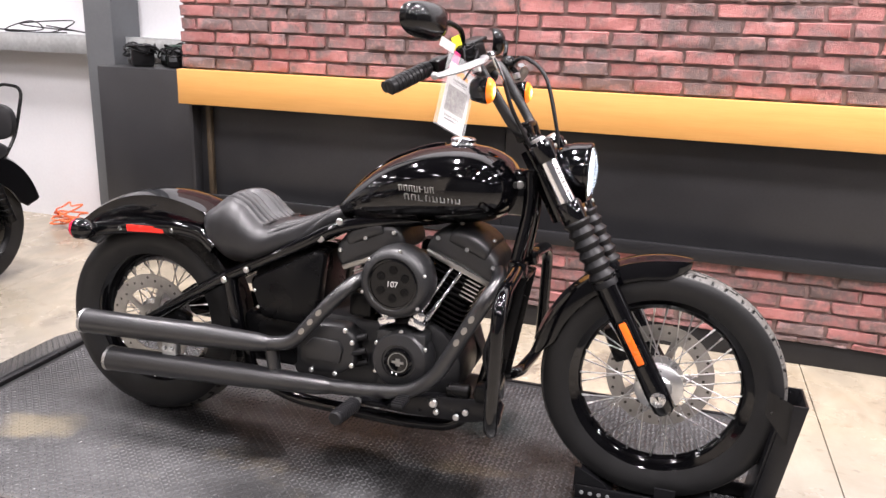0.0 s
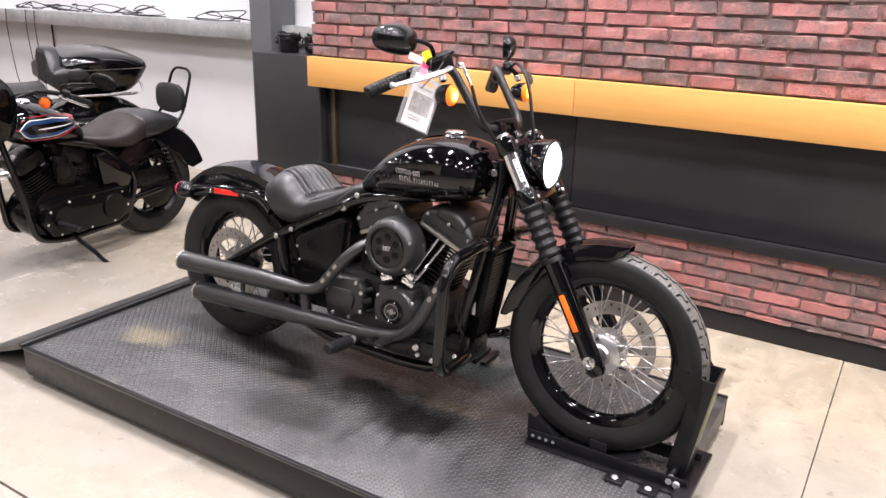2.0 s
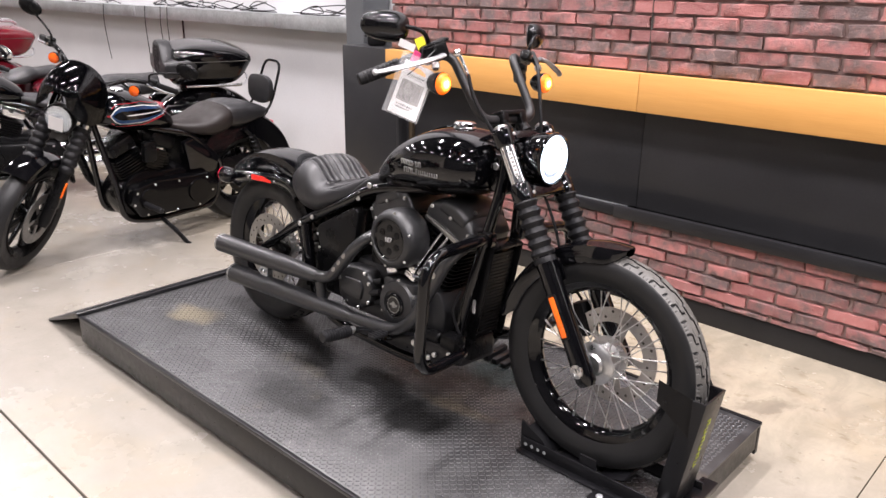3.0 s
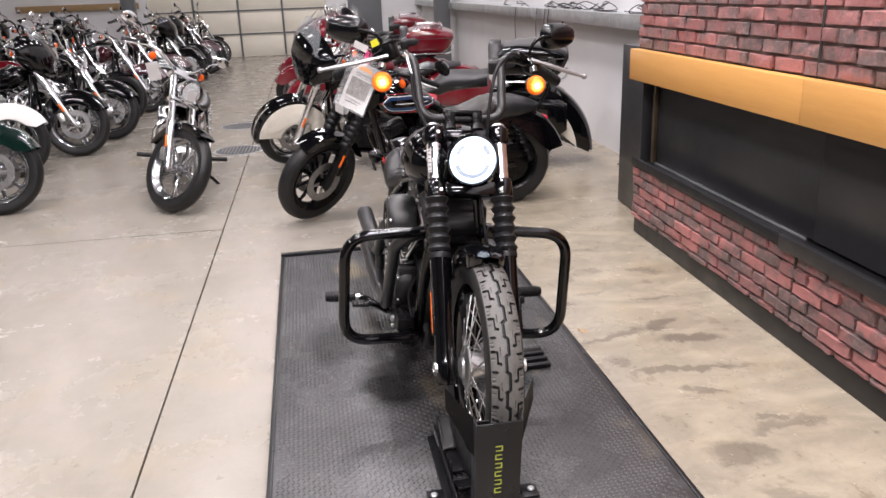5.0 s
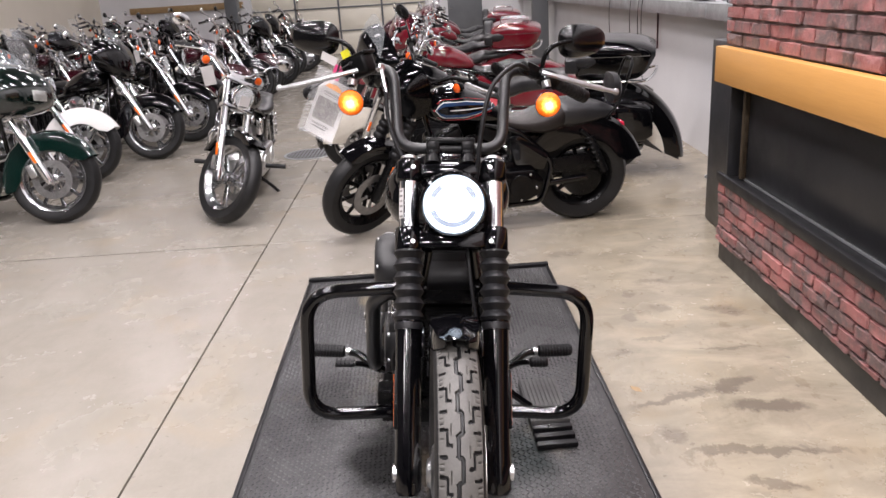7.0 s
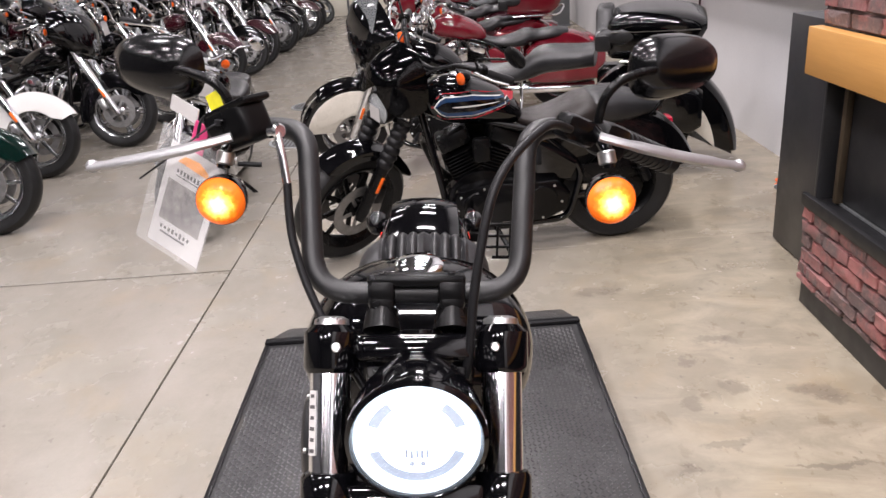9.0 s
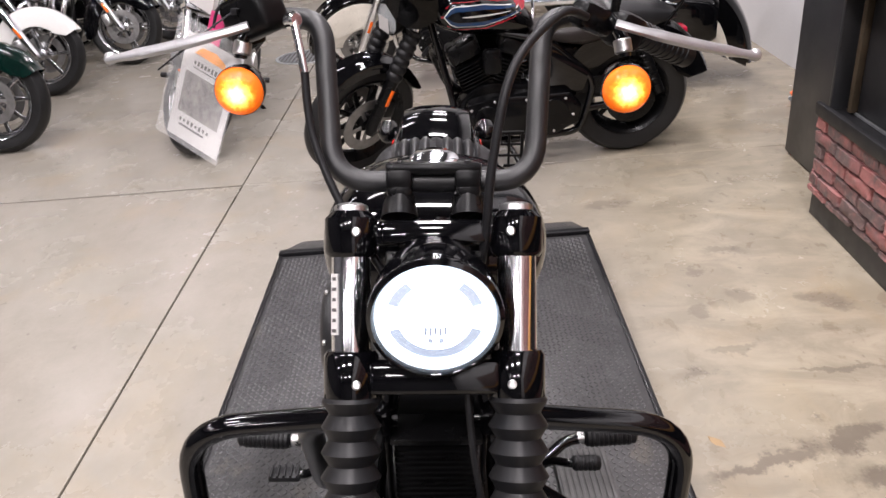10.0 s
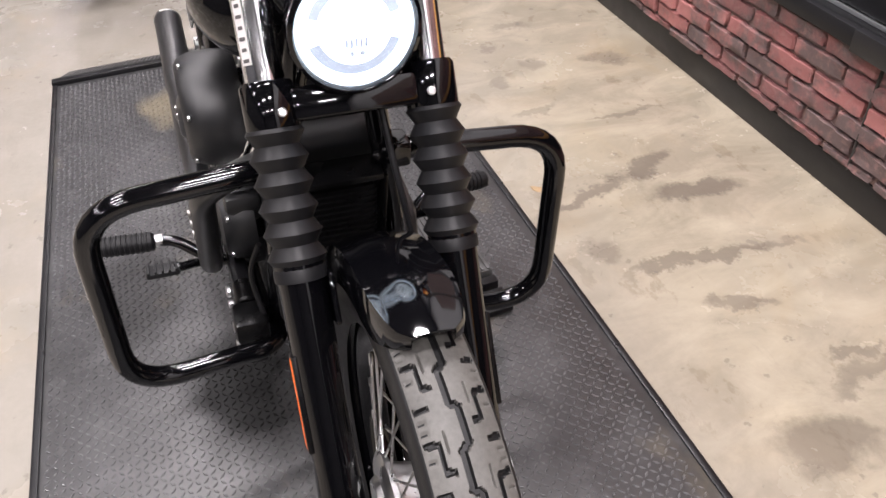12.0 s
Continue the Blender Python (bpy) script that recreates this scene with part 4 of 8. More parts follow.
# block under the side stand
blk = thing("stand_block", "grey grooved timber block under the side stand", "block", pose(-0.845, 0.296, PZ + 0.002, 0, 0, 3))
part("block", box(B(), (0, 0, 0.016), (0.28, 0.13, 0.032), 0.003), GREY_WOOD, blk)
for k in range(9):
    part("groove_strip", box(B(), (0, -0.056 + 0.014 * k, 0.034), (0.275, 0.008, 0.005), 0.001), GREY_WOOD, blk)
for k in range(3):
    part("step_rib", box(B(), (0.165 + 0.042 * k, 0.0, 0.013 - 0.002 * k), (0.026, 0.13, 0.026 - 0.004 * k), 0.004), STEEL_BLACK, blk)

# ---------------------------------------------------------------- the black cruiser on the platform
FA, RA = Vector((0.0, 0.0, 0.343)), Vector((-1.605, 0.0, 0.322))
hero = thing("cruiser_motorcycle", "gloss black cruiser motorcycle with high bars, headlamp lit, on the platform", "motorcycle", pose(0, -0.04, PZ, -4.3, 0, 1.4))


def tyre_mesh(R, w, rim, n=420, grooves=True, side=0):
    """A tyre about the y axis: round tread with cut grooves, sidewalls down to the rim."""
    bm = B()
    prof = []                                       # across: y, radius, tread coordinate
    hw = w / 2
    for i in range(57):
        v = -1 + 2 * i / 56
        prof.append((hw * 0.93 * v * (1 - 0.02 * v * v), R - 0.30 * hw * abs(v) ** 2.4, v))
    flank = [(hw * 1.0, R - 0.46 * (R - rim), None), (hw * 0.99, R - 0.62 * (R - rim), None), (hw * 0.9, R - 0.82 * (R - rim), None), (hw * 0.74, rim - 0.004, None)]
    full = [(-y, r, t) for y, r, t in flank[::-1]] + prof + flank
    pitch = 0.090
    count = max(8, round(2 * math.pi * R / pitch))
    rings = []

    def cut(u, v):
        """How deep the tread is cut at u along the pitch and v across."""
        w = (u * 2) % 2.0
        f = w % 1.0
        side_now = 1.0 if w < 1.0 else -1.0
        step = side_now * (1.0 if 0.09 < f < 0.91 else (f / 0.09 if f < 0.5 else (1 - f) / 0.09))
        if abs(v - 0.085 * step) < (0.062 if abs(step) > 0.95 else 0.13):
            return 1.0
        for sgn, ph in ((1, 0.0), (-1, 0.5)):
            q, s = (u + ph) % 1.0, v * sgn
            if 0.34 < s < 0.59 and abs(q - 0.26 - (s - 0.34) * 0.12) < 0.034:
                return 1.0
            if abs(s - 0.57) < 0.036 and 0.26 < q < 0.62:
                return 1.0
            if 0.55 < s < 0.88 and abs(q - 0.60 - (s - 0.57) * 0.10) < 0.034:
                return 1.0
            if 0.56 < s < 0.86 and abs(q - 0.02 - (s - 0.57) * 0.08) < 0.034:
                return 0.9
            if abs(s - 0.38) < 0.022 and 0.48 < q < 0.74:
                return 0.5
            if 0.68 < s < 0.86 and (abs(q - 0.76) < 0.018 or abs(q - 0.88) < 0.018 or abs(q - 0.42) < 0.018):
                return 0.5
        return 0.0

    for k in range(n):
        a = 2 * math.pi * k / n
        u = (k / n * count) % 1.0
        ring = []
        for y, r, v in full:
            if v is not None and grooves:
                r = r - 0.006 * cut(u, v)
            ring.append(bm.verts.new((r * math.cos(a), y, r * math.sin(a))))
        rings.append(ring)
    m = len(full)
    for k in range(n):
        p, q = rings[k], rings[(k + 1) % n]
        for i in range(m - 1):
            bm.faces.new((p[i], p[i + 1], q[i + 1], q[i]))
    return bm


def wire_wheel(name, parent, c, R, w, rim, spokes, disc_side, label, n=420):
    wh = new(name)
    wh.parent, wh.empty_display_size = parent, 0.05
    wh.matrix_basis = Matrix.Translation(c)
    wh["label"] = label
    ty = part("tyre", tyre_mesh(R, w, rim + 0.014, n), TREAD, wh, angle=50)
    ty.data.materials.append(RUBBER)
    # cut grooves coloured dark for more depth than shade gives; flanks plain rubber
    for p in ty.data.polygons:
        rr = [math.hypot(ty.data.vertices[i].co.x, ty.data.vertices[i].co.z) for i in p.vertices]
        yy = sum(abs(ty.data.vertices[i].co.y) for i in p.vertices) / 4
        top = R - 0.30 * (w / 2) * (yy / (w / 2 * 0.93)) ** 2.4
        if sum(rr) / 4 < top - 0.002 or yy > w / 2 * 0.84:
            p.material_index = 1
    hw = w * 0.36
    bm = lathe(B(), [(rim + 0.012, -hw), (rim + 0.018, -hw + 0.004), (rim + 0.006, -hw + 0.012), (rim - 0.004, -hw * 0.55), (rim - 0.018, -hw * 0.3), (rim - 0.022, 0),
                     (rim - 0.018, hw * 0.3), (rim - 0.004, hw * 0.55), (rim + 0.006, hw - 0.012), (rim + 0.018, hw - 0.004), (rim + 0.012, hw), (rim + 0.02, hw * 0.5), (rim, 0), (rim + 0.02, -hw * 0.5)], AX_Y, 96, closed=True)
    part("rim", bm, GLOSS, wh)
    bm = lathe(B(), [(0.012, -0.062), (0.03, -0.06), (0.036, -0.052), (0.058, -0.048), (0.066, -0.043), (0.066, -0.035), (0.048, -0.031), (0.040, 0), (0.048, 0.031), (0.066, 0.035), (0.066, 0.043), (0.058, 0.048), (0.036, 0.052), (0.03, 0.06), (0.012, 0.062)], AX_Y, 40)
    part("hub", bm, ALU, wh, "bright alloy hub")
    # spokes, crossed in pairs
    L0 = None
    for k in range(spokes):
        a = 2 * math.pi * k / spokes
        s = 1 if k % 2 else -1
        lead = (0.42 if (k // 2) % 2 else -0.42)
        p = Vector((0.061 * math.cos(a + lead), s * 0.039, 0.061 * math.sin(a + lead)))
        q = Vector(((rim - 0.018) * math.cos(a), s * 0.008, (rim - 0.018) * math.sin(a)))
        d = q - p
        m = Matrix.Translation(p) @ d.to_track_quat("Z", "Y").to_matrix().to_4x4()
        if L0 is None:
            L0 = d.length
            bm = cyl(B(), (0, 0, 0), (0, 0, L0), 0.0019, 6)
            cyl(bm, (0, 0, L0 - 0.018), (0, 0, L0), 0.0032, 6)
            first = part("spoke", bm, ALU, wh, m=m)
        else:
            again(first, m)
    # slotted brake disc
    ds = disc_side
    bm = B()
    y = ds * 0.062
    ro, ri, t = 0.150, 0.105, 0.0025
    lathe(bm, [(ri, y - t), (ro, y - t), (ro, y + t), (ri, y + t)], AX_Y, 64, closed=True)
    for k in range(5):
        a = 2 * math.pi * k / 5
        box(bm, (0.08 * math.cos(a), y, 0.08 * math.sin(a)), (0.075, 0.004, 0.022), 0.001, Matrix.Rotation(-a, 3, "Y"))
    lathe(bm, [(0.03, y - t), (0.052, y - t), (0.052, y + t), (0.03, y + t)], AX_Y, 40, closed=True)
    part("brake_disc", bm, DISC, wh, "drilled steel brake disc")
    hole = None
    for k in range(30):
        a = 2 * math.pi * k / 30
        r = 0.120 + 0.009 * (k % 3)
        m = Matrix.Translation((r * math.cos(a), y, r * math.sin(a)))
        if hole is None:
            hole = part("disc_hole", cyl(B(), (0, -t - 0.0005, 0), (0, t + 0.0005, 0), 0.0044, 10), GROOVE, wh, m=m)
        else:
            again(hole, m)
    return wh


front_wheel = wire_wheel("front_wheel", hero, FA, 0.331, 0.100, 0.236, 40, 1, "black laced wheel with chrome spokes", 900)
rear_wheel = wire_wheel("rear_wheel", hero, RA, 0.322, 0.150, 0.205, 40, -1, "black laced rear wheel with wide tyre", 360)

# ---- front fork
RAKE = radians(30.0)
FD = Vector((-math.sin(RAKE), 0, math.cos(RAKE)))


def on_fork(z, y, ahead=0.0):
    """A point of the fork leg at height z; ahead: square to the leg, forwards."""
    t = (z - FA.z) / FD.z
    p = FA + FD * t
    return Vector((p.x + ahead * math.cos(RAKE), y, p.z + ahead * math.sin(RAKE)))


FY, FL = 0.1035, 0.1035                             # half spacing of the tubes and of the sliders
for s in (-1, 1):
    bm = tube(B(), [on_fork(0.300, s * FL), on_fork(0.31, s * FL), on_fork(0.36, s * FL), on_fork(0.40, s * FL), on_fork(0.62, s * FL), on_fork(0.655, s * FL)], [0.022, 0.030, 0.032, 0.030, 0.031, 0.034], 20)
    box(bm, on_fork(0.35, s * FY), (0.05, 0.05, 0.075), 0.012, Matrix.Rotation(-RAKE, 3, "Y"))
    part("fork_leg", bm, GLOSS, hero)
    bm = lathe(B(), [(0.006, -0.004), (0.014, -0.004), (0.020, 0.0), (0.020, 0.008), (0.012, 0.010), (0.010, 0.005), (0.004, 0.005)], at(FA.x, s * (FY + 0.026), FA.z, AX_Y if s > 0 else AX_Y @ Matrix.Rotation(math.pi, 4, "X")), 24)
    part("axle_nut", bm, ALU, hero)
    # ribbed gaiter
    pts, rs = [], []
    zt, zb, n = 0.800, 0.638, 6
    for k in range(n * 6 + 1):
        f = k / (n * 6)
        z = zt + (zb - zt) * f
        c = abs(((k / 6) % 1.0) - 0.5) * 2
        pts.append(on_fork(z, s * (FY + (FL - FY) * f)))
        rs.append(0.0275 + 0.0095 * (1 - c) + 0.001 * f)
    rs[0], rs[-1] = 0.031, 0.034
    part("fork_gaiter", tube(B(), pts + [on_fork(zb - 0.012, s * FL)], rs + [0.034], 24), SOFT_RUBBER, hero)
    part("fork_tube", tube(B(), [on_fork(0.80, s * FY), on_fork(0.965, s * FY)], 0.0245, 24), CHROME, hero)
    bm = box(B(), on_fork(0.485, s * (FL + 0.0305)), (0.022, 0.007, 0.125), 0.0035, Matrix.Rotation(-RAKE, 3, "Y"))
    r = part("reflector", bm, ORANGE, hero, "orange side reflector")
    bm = box(B(), on_fork(0.485, s * (FL + 0.0283)), (0.029, 0.0096, 0.135), 0.003, Matrix.Rotation(-RAKE, 3, "Y"))
    part("reflector_base", bm, SATIN, hero)
    bm = tube(B(), [on_fork(0.940, s * FY), on_fork(0.946, s * FY), on_fork(0.982, s * FY), on_fork(0.990, s * FY)], [0.029, 0.033, 0.033, 0.024], 24)
    part("fork_cap_clamp", bm, GLOSS, hero)
    bm = tube(B(), [on_fork(0.988, s * FY), on_fork(0.996, s * FY), on_fork(0.999, s * FY)], [0.022, 0.021, 0.014], 16)
    part("fork_cap", bm, ALU, hero)
    bm = tube(B(), [on_fork(0.780, s * FY), on_fork(0.785, s * FY), on_fork(0.835, s * FY), on_fork(0.84, s * FY)], [0.030, 0.034, 0.034, 0.030], 24)
    part("fork_clamp", bm, GLOSS, hero)
    for z in (0.966, 0.806):
        d = Vector((math.cos(RAKE), 0, math.sin(RAKE)))
        p = on_fork(z, s * (FY - 0.010), 0.032)
        bm = bolt(B(), p, d, 0.0058, 0.005)
        part("clamp_bolt", bm, ALU, hero)
    # silver label on the fork tube
    if s < 0:
        turn = Matrix.Rotation(-RAKE, 3, "Y") @ Matrix.Rotation(radians(-48), 3, "Z")
        lab = part("tube_label", box(B(), on_fork(0.890, -FY - 0.0186, 0.0168), (0.0008, 0.013, 0.075), 0, turn), PAPER, hero)
        for k in range(6):
            part("writing_bar", box(B(), on_fork(0.862 + 0.011 * k, -FY - 0.0190, 0.0172), (0.0008, 0.007 if k % 2 else 0.009, 0.0042), 0, turn), INK, lab)
RM = Matrix.Rotation(-RAKE, 3, "Y")
bm = box(B(), on_fork(0.966, 0, -0.012), (0.05, 0.15, 0.034), 0.008, RM)
box(bm, on_fork(0.966, 0, 0.012), (0.012, 0.13, 0.026), 0.004, RM)
part("upper_yoke", bm, GLOSS, hero)
bm = box(B(), on_fork(0.812, 0, -0.008), (0.07, 0.16, 0.042), 0.008, RM)
part("lower_yoke", bm, GLOSS, hero)
part("steering_stem", tube(B(), [on_fork(0.80, 0, -0.045), on_fork(0.985, 0, -0.045)], 0.033, 20), GLOSS, hero)
bm = box(B(), on_fork(0.925, 0, 0.005), (0.012, 0.12, 0.05), 0.004, RM)
lamp_bracket = part("lamp_bracket", bm, SATIN, hero)
for s in (-1, 1):
    part("bracket_stay", box(B(), on_fork(0.905, s * 0.036, 0.022), (0.04, 0.016, 0.05), 0.005, RM), SATIN, lamp_bracket)
    screws([on_fork(0.936, s * 0.036, 0.014)], (math.cos(RAKE), 0, math.sin(RAKE)), 0.0085, 0.007, ALU, lamp_bracket, "bracket_bolt")

# front mudguard with its mounts
part("front_mudguard", fender(B(), FA.x, FA.z, 0.363, 82, 171, 0.057, 0.055, n=48, nose=0.2), GLOSS, hero)
for s in (-1, 1):
    bm = B()
    box(bm, on_fork(0.60, s * 0.069), (0.05, 0.008, 0.07), 0.003, RM)
    part("mudguard_bracket", bm, GLOSS, hero)
    screws([on_fork(0.617, s * 0.073), on_fork(0.583, s * 0.073)], (0, s, 0), 0.006, 0.006, CHROME, hero, "bracket_bolt")
# brake caliper on the left leg
bm = box(B(), (-0.125, 0.082, 0.42), (0.055, 0.062, 0.11), 0.012, Matrix.Rotation(radians(-25), 3, "Y"))
box(bm, (-0.115, 0.108, 0.42), (0.04, 0.014, 0.06), 0.006, Matrix.Rotation(radians(-25), 3, "Y"))
part("brake_caliper", bm, SATIN, hero)
part("brake_hose", tube(B(), smooth_path([(-0.15, 0.10, 0.47), (-0.21, 0.075, 0.56), (-0.25, 0.05, 0.70), (-0.30, 0.04, 0.80)], 6), 0.005, 8), SOFT_RUBBER, hero)

# ---- headlamp
HC = Vector((-0.257, 0.002, 0.911))
lampo = new("headlamp")
lampo.parent, lampo.empty_display_size = hero, 0.05
lampo.matrix_basis = Matrix.Translation(HC) @ AX_X @ Matrix.Scale(0.97, 4)
lampo["label"] = "round black headlamp, LED lit"
prof = [(0.004, -0.105), (0.03, -0.102), (0.056, -0.088), (0.072, -0.06), (0.079, -0.03), (0.081, 0.0), (0.0815, 0.008)]
part("shell", lathe(B(), prof + [(0.074, 0.010), (0.070, -0.01), (0.004, -0.04)], None, 48), GLOSS, lampo)
part("trim_ring", lathe(B(), [(0.0815, 0.002), (0.0835, 0.006), (0.0825, 0.014), (0.077, 0.018), (0.074, 0.014), (0.074, 0.004)], None, 48, closed=True), GLOSS, lampo)
part("light_ring", lathe(B(), [(0.060, 0.004), (0.060, 0.011), (0.065, 0.015), (0.073, 0.012), (0.073, 0.004)], None, 48, closed=True), HEAD_RING, lampo, "lit daylight ring")
part("reflector_bowl", lathe(B(), [(0.0595, 0.006), (0.05, 0.002), (0.04, 0.0), (0.004, -0.002)], None, 40), BOWL_LIT, lampo)
bm = lathe(B(), [(0.046, 0.0), (0.046, 0.008), (0.04, 0.012), (0.002, 0.013)], None, 36)
part("led_module", bm, HEAD_LIT, lampo, "lit LED projector")
for mid, half in ((180, 34), (90, 17), (-90, 17)):
    arc = [radians(mid - half + 2 * half * k / 8) for k in range(9)]
    part("ring_bridge", prism(B(), [(0.0455 * math.cos(a), 0.0455 * math.sin(a)) for a in arc] + [(0.0605 * math.cos(a), 0.0605 * math.sin(a)) for a in arc[::-1]], 0.003, 0.010, axis="z"), HEAD_RING, lampo)
for k in range(5):
    part("divider", box(B(), (0.016 + 0.001 * (k % 2), -0.012 + 0.006 * k, 0.0125), (0.012, 0.0035, 0.002), 0.0005), BOWL_LIT, lampo)
for k in (-0.006, 0.007):
    part("divider", box(B(), (0.030, k, 0.0125), (0.006, 0.006, 0.002), 0.0005), BOWL_LIT, lampo)
bm = lathe(B(), [(0.0735, 0.014), (0.06, 0.024), (0.04, 0.030), (0.02, 0.033), (0.002, 0.034)], None, 40)
ln = part("lens", bm, LENS, lampo, "clear domed lens")
ln.visible_shadow = False

# ---- handlebar and controls
for s in (-1, 1):
    bm = tube(B(), [(-0.392, s * 0.044, 0.972), (-0.412, s * 0.044, 0.992)], [0.024, 0.020], 16)
    box(bm, (-0.424, s * 0.044, 1.004), (0.05, 0.034, 0.036), 0.007, RM)
    part("riser", bm, SATIN, hero)
TOPR = Matrix.Rotation(radians(-20), 3, "Y")
bm = box(B(), (-0.434, 0, 1.0245), (0.054, 0.124, 0.016), 0.006, TOPR)
for s in (-1, 1):
    box(bm, (-0.417, s * 0.044, 1.016), (0.03, 0.034, 0.03), 0.006, TOPR)
riser_clamp = part("riser_clamp", bm, SATIN, hero)
screws([(-0.434 + dx, s * 0.044, 1.0325 + dx * 0.36) for s in (-1, 1) for dx in (-0.016, 0.016)], (-0.34, 0, 0.94), 0.0055, 0.002, STEEL_BLACK, riser_clamp, "clamp_screw")
bar = []
for s in (-1, 1):
    half = [(-0.428, 0, 1.008), (-0.427, s * 0.131, 1.009), (-0.550, s * 0.147, 1.191), (-0.585, s * 0.212, 1.190), (-0.636, s * 0.290, 1.158), (-0.703, s * 0.386, 1.108)]
    bar.append(rounded(half, 0.052, 8))
part("handlebar", tube(B(), bar[0][::-1][:-1] + bar[1], 0.0142, 18), BAR_BLACK, hero)
for s in (-1, 1):
    a, b = Vector((-0.627, s * 0.288, 1.160)), Vector((-0.690, s * 0.394, 1.107))
    d = (b - a).normalized()
    bm = ribbed(B(), a, b, 0.0185, 9, 0.0014)
    part("grip", bm, SOFT_RUBBER, hero)
    p = Vector((-0.600, s * 0.262, 1.168))
    rot = d.to_track_quat("X", "Z").to_matrix()
    part("switch_housing", box(B(), p + d * 0.01, (0.05, 0.045, 0.05), 0.012, rot), SATIN, hero)
    q = Vector((-0.548, s * 0.222, 1.196))
    if s < 0:
        bm = box(B(), q + Vector((0.006, -0.014, 0.004)), (0.080, 0.052, 0.058), 0.012, rot, 3)
        box(bm, q + Vector((0.006, -0.014, 0.030)), (0.079, 0.051, 0.010), 0.004, rot)
        part("master_cylinder", bm, SATIN, hero)
        part("banjo_bolt", cyl(B(), (-0.506, -0.185, 1.199), (-0.494, -0.172, 1.203), 0.011, 12, bevel=0.003), CHROME, hero)
        part("hose_fitting", tube(B(), smooth_path([(-0.496, -0.176, 1.200), (-0.478, -0.168, 1.165), (-0.466, -0.163, 1.14)], 4), 0.0055, 10), CHROME, hero)
        part("brake_line", tube(B(), smooth_path([(-0.466, -0.163, 1.143), (-0.44, -0.155, 1.07), (-0.40, -0.12, 0.99), (-0.36, -0.06, 0.90)], 6), 0.0055, 10), SOFT_RUBBER, hero)
    else:
        part("lever_perch", box(B(), q + Vector((0.006, -0.01, -0.002)), (0.06, 0.036, 0.036), 0.010, rot), SATIN, hero)
        pts = [(-0.518, 0.20, 1.20), (-0.475, 0.16, 1.212), (-0.405, 0.098, 1.165), (-0.365, 0.072, 1.06), (-0.345, 0.062, 0.95), (-0.36, 0.04, 0.82)]
        part("clutch_cable", tube(B(), smooth_path(pts, 8), 0.0058, 10), SOFT_RUBBER, hero)
    # lever blade
    pts = [Vector((-0.502, s * 0.236, 1.194)), Vector((-0.498, s * 0.275, 1.184)), Vector((-0.52, s * 0.35, 1.163)), Vector((-0.552, s * 0.428, 1.143)), Vector((-0.562, s * 0.446, 1.139))]
    bm = tube(B(), smooth_path(pts, 5), [0.0115] * 6 + [0.014] * 8 + [0.0112] * 6 + [0.0108], 14, flat=0.5)
    ball(bm, pts[-1], 0.0092, 12, 8)
    part("lever", bm, LEVER_ALU, hero, "dull cast aluminium lever")
    # mirror
    mr = new("mirror")
    mr.parent, mr.empty_display_size = hero, 0.05
    mr.matrix_basis = Matrix.Translation((-0.622, s * 0.352, 1.266)) @ Matrix.Rotation(s * radians(4), 4, "X") @ Matrix.Rotation(s * radians(25), 4, "Z")
    bm = B()
    prof = [(-0.012, 0.92, 0.90), (-0.008, 1.0, 1.0), (0.006, 1.0, 0.99), (0.020, 0.9, 0.86), (0.032, 0.62, 0.55), (0.037, 0.2, 0.16)]
    rings = []
    for x, fy, fz in prof:
        rings.append([bm.verts.new((x, 0.072 * fy * sup(2 * math.pi * k / 32, 2.6) + 0.006 * s * fz, 0.0435 * fz * sup(2 * math.pi * k / 32 - math.pi / 2, 2.6) * (1 - 0.13 * s * sup(2 * math.pi * k / 32, 2.6)))) for k in range(32)])
    skin(bm, rings)
    part("mirror_shell", bm, MIRROR_BACK, mr)
    bm = B()
    vs = [bm.verts.new((-0.0125, 0.066 * sup(2 * math.pi * k / 32, 2.8) + 0.006 * s, 0.036 * sup(2 * math.pi * k / 32 - math.pi / 2, 2.8))) for k in range(32)]
    bm.faces.new(vs)
    part("mirror_glass", bm, MIRROR, mr)
    pts = [(-0.560, s * 0.245, 1.20), (-0.556, s * 0.25, 1.232), (-0.560, s * 0.272, 1.256), (-0.58, s * 0.318, 1.267), (-0.592, s * 0.345, 1.267)]
    part("mirror_stalk", tube(B(), smooth_path(pts, 6), 0.0065, 12), SATIN, hero)
    # front turn signal, lit
    sg = new("turn_signal")
    sg.parent, sg.empty_display_size = hero, 0.05
    sg.matrix_basis = Matrix.Translation((-0.487, s * 0.2535, 1.114)) @ AX_X
    sg["label"] = "round amber turn signal, lit"
    part("housing", lathe(B(), [(0.004, -0.05), (0.016, -0.048), (0.027, -0.034), (0.032, -0.012), (0.033, 0.0), (0.030, 0.0), (0.024, -0.012), (0.004, -0.016)], None, 32), GLOSS, sg)
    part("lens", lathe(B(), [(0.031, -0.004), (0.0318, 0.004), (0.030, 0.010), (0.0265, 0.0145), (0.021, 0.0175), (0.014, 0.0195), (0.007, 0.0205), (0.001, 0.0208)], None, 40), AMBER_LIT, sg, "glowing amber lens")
    part("lens_rim", lathe(B(), [(0.0322, -0.006), (0.0332, 0.0), (0.0322, 0.005), (0.0312, 0.0)], None, 40, closed=True), GLOSS, sg)
    bm = tube(B(), smooth_path([(-0.513, s * 0.2535, 1.15), (-0.520, s * 0.25, 1.172), (-0.545, s * 0.235, 1.195)], 4), 0.0085, 12)
    part("signal_stalk", bm, GLOSS, hero)
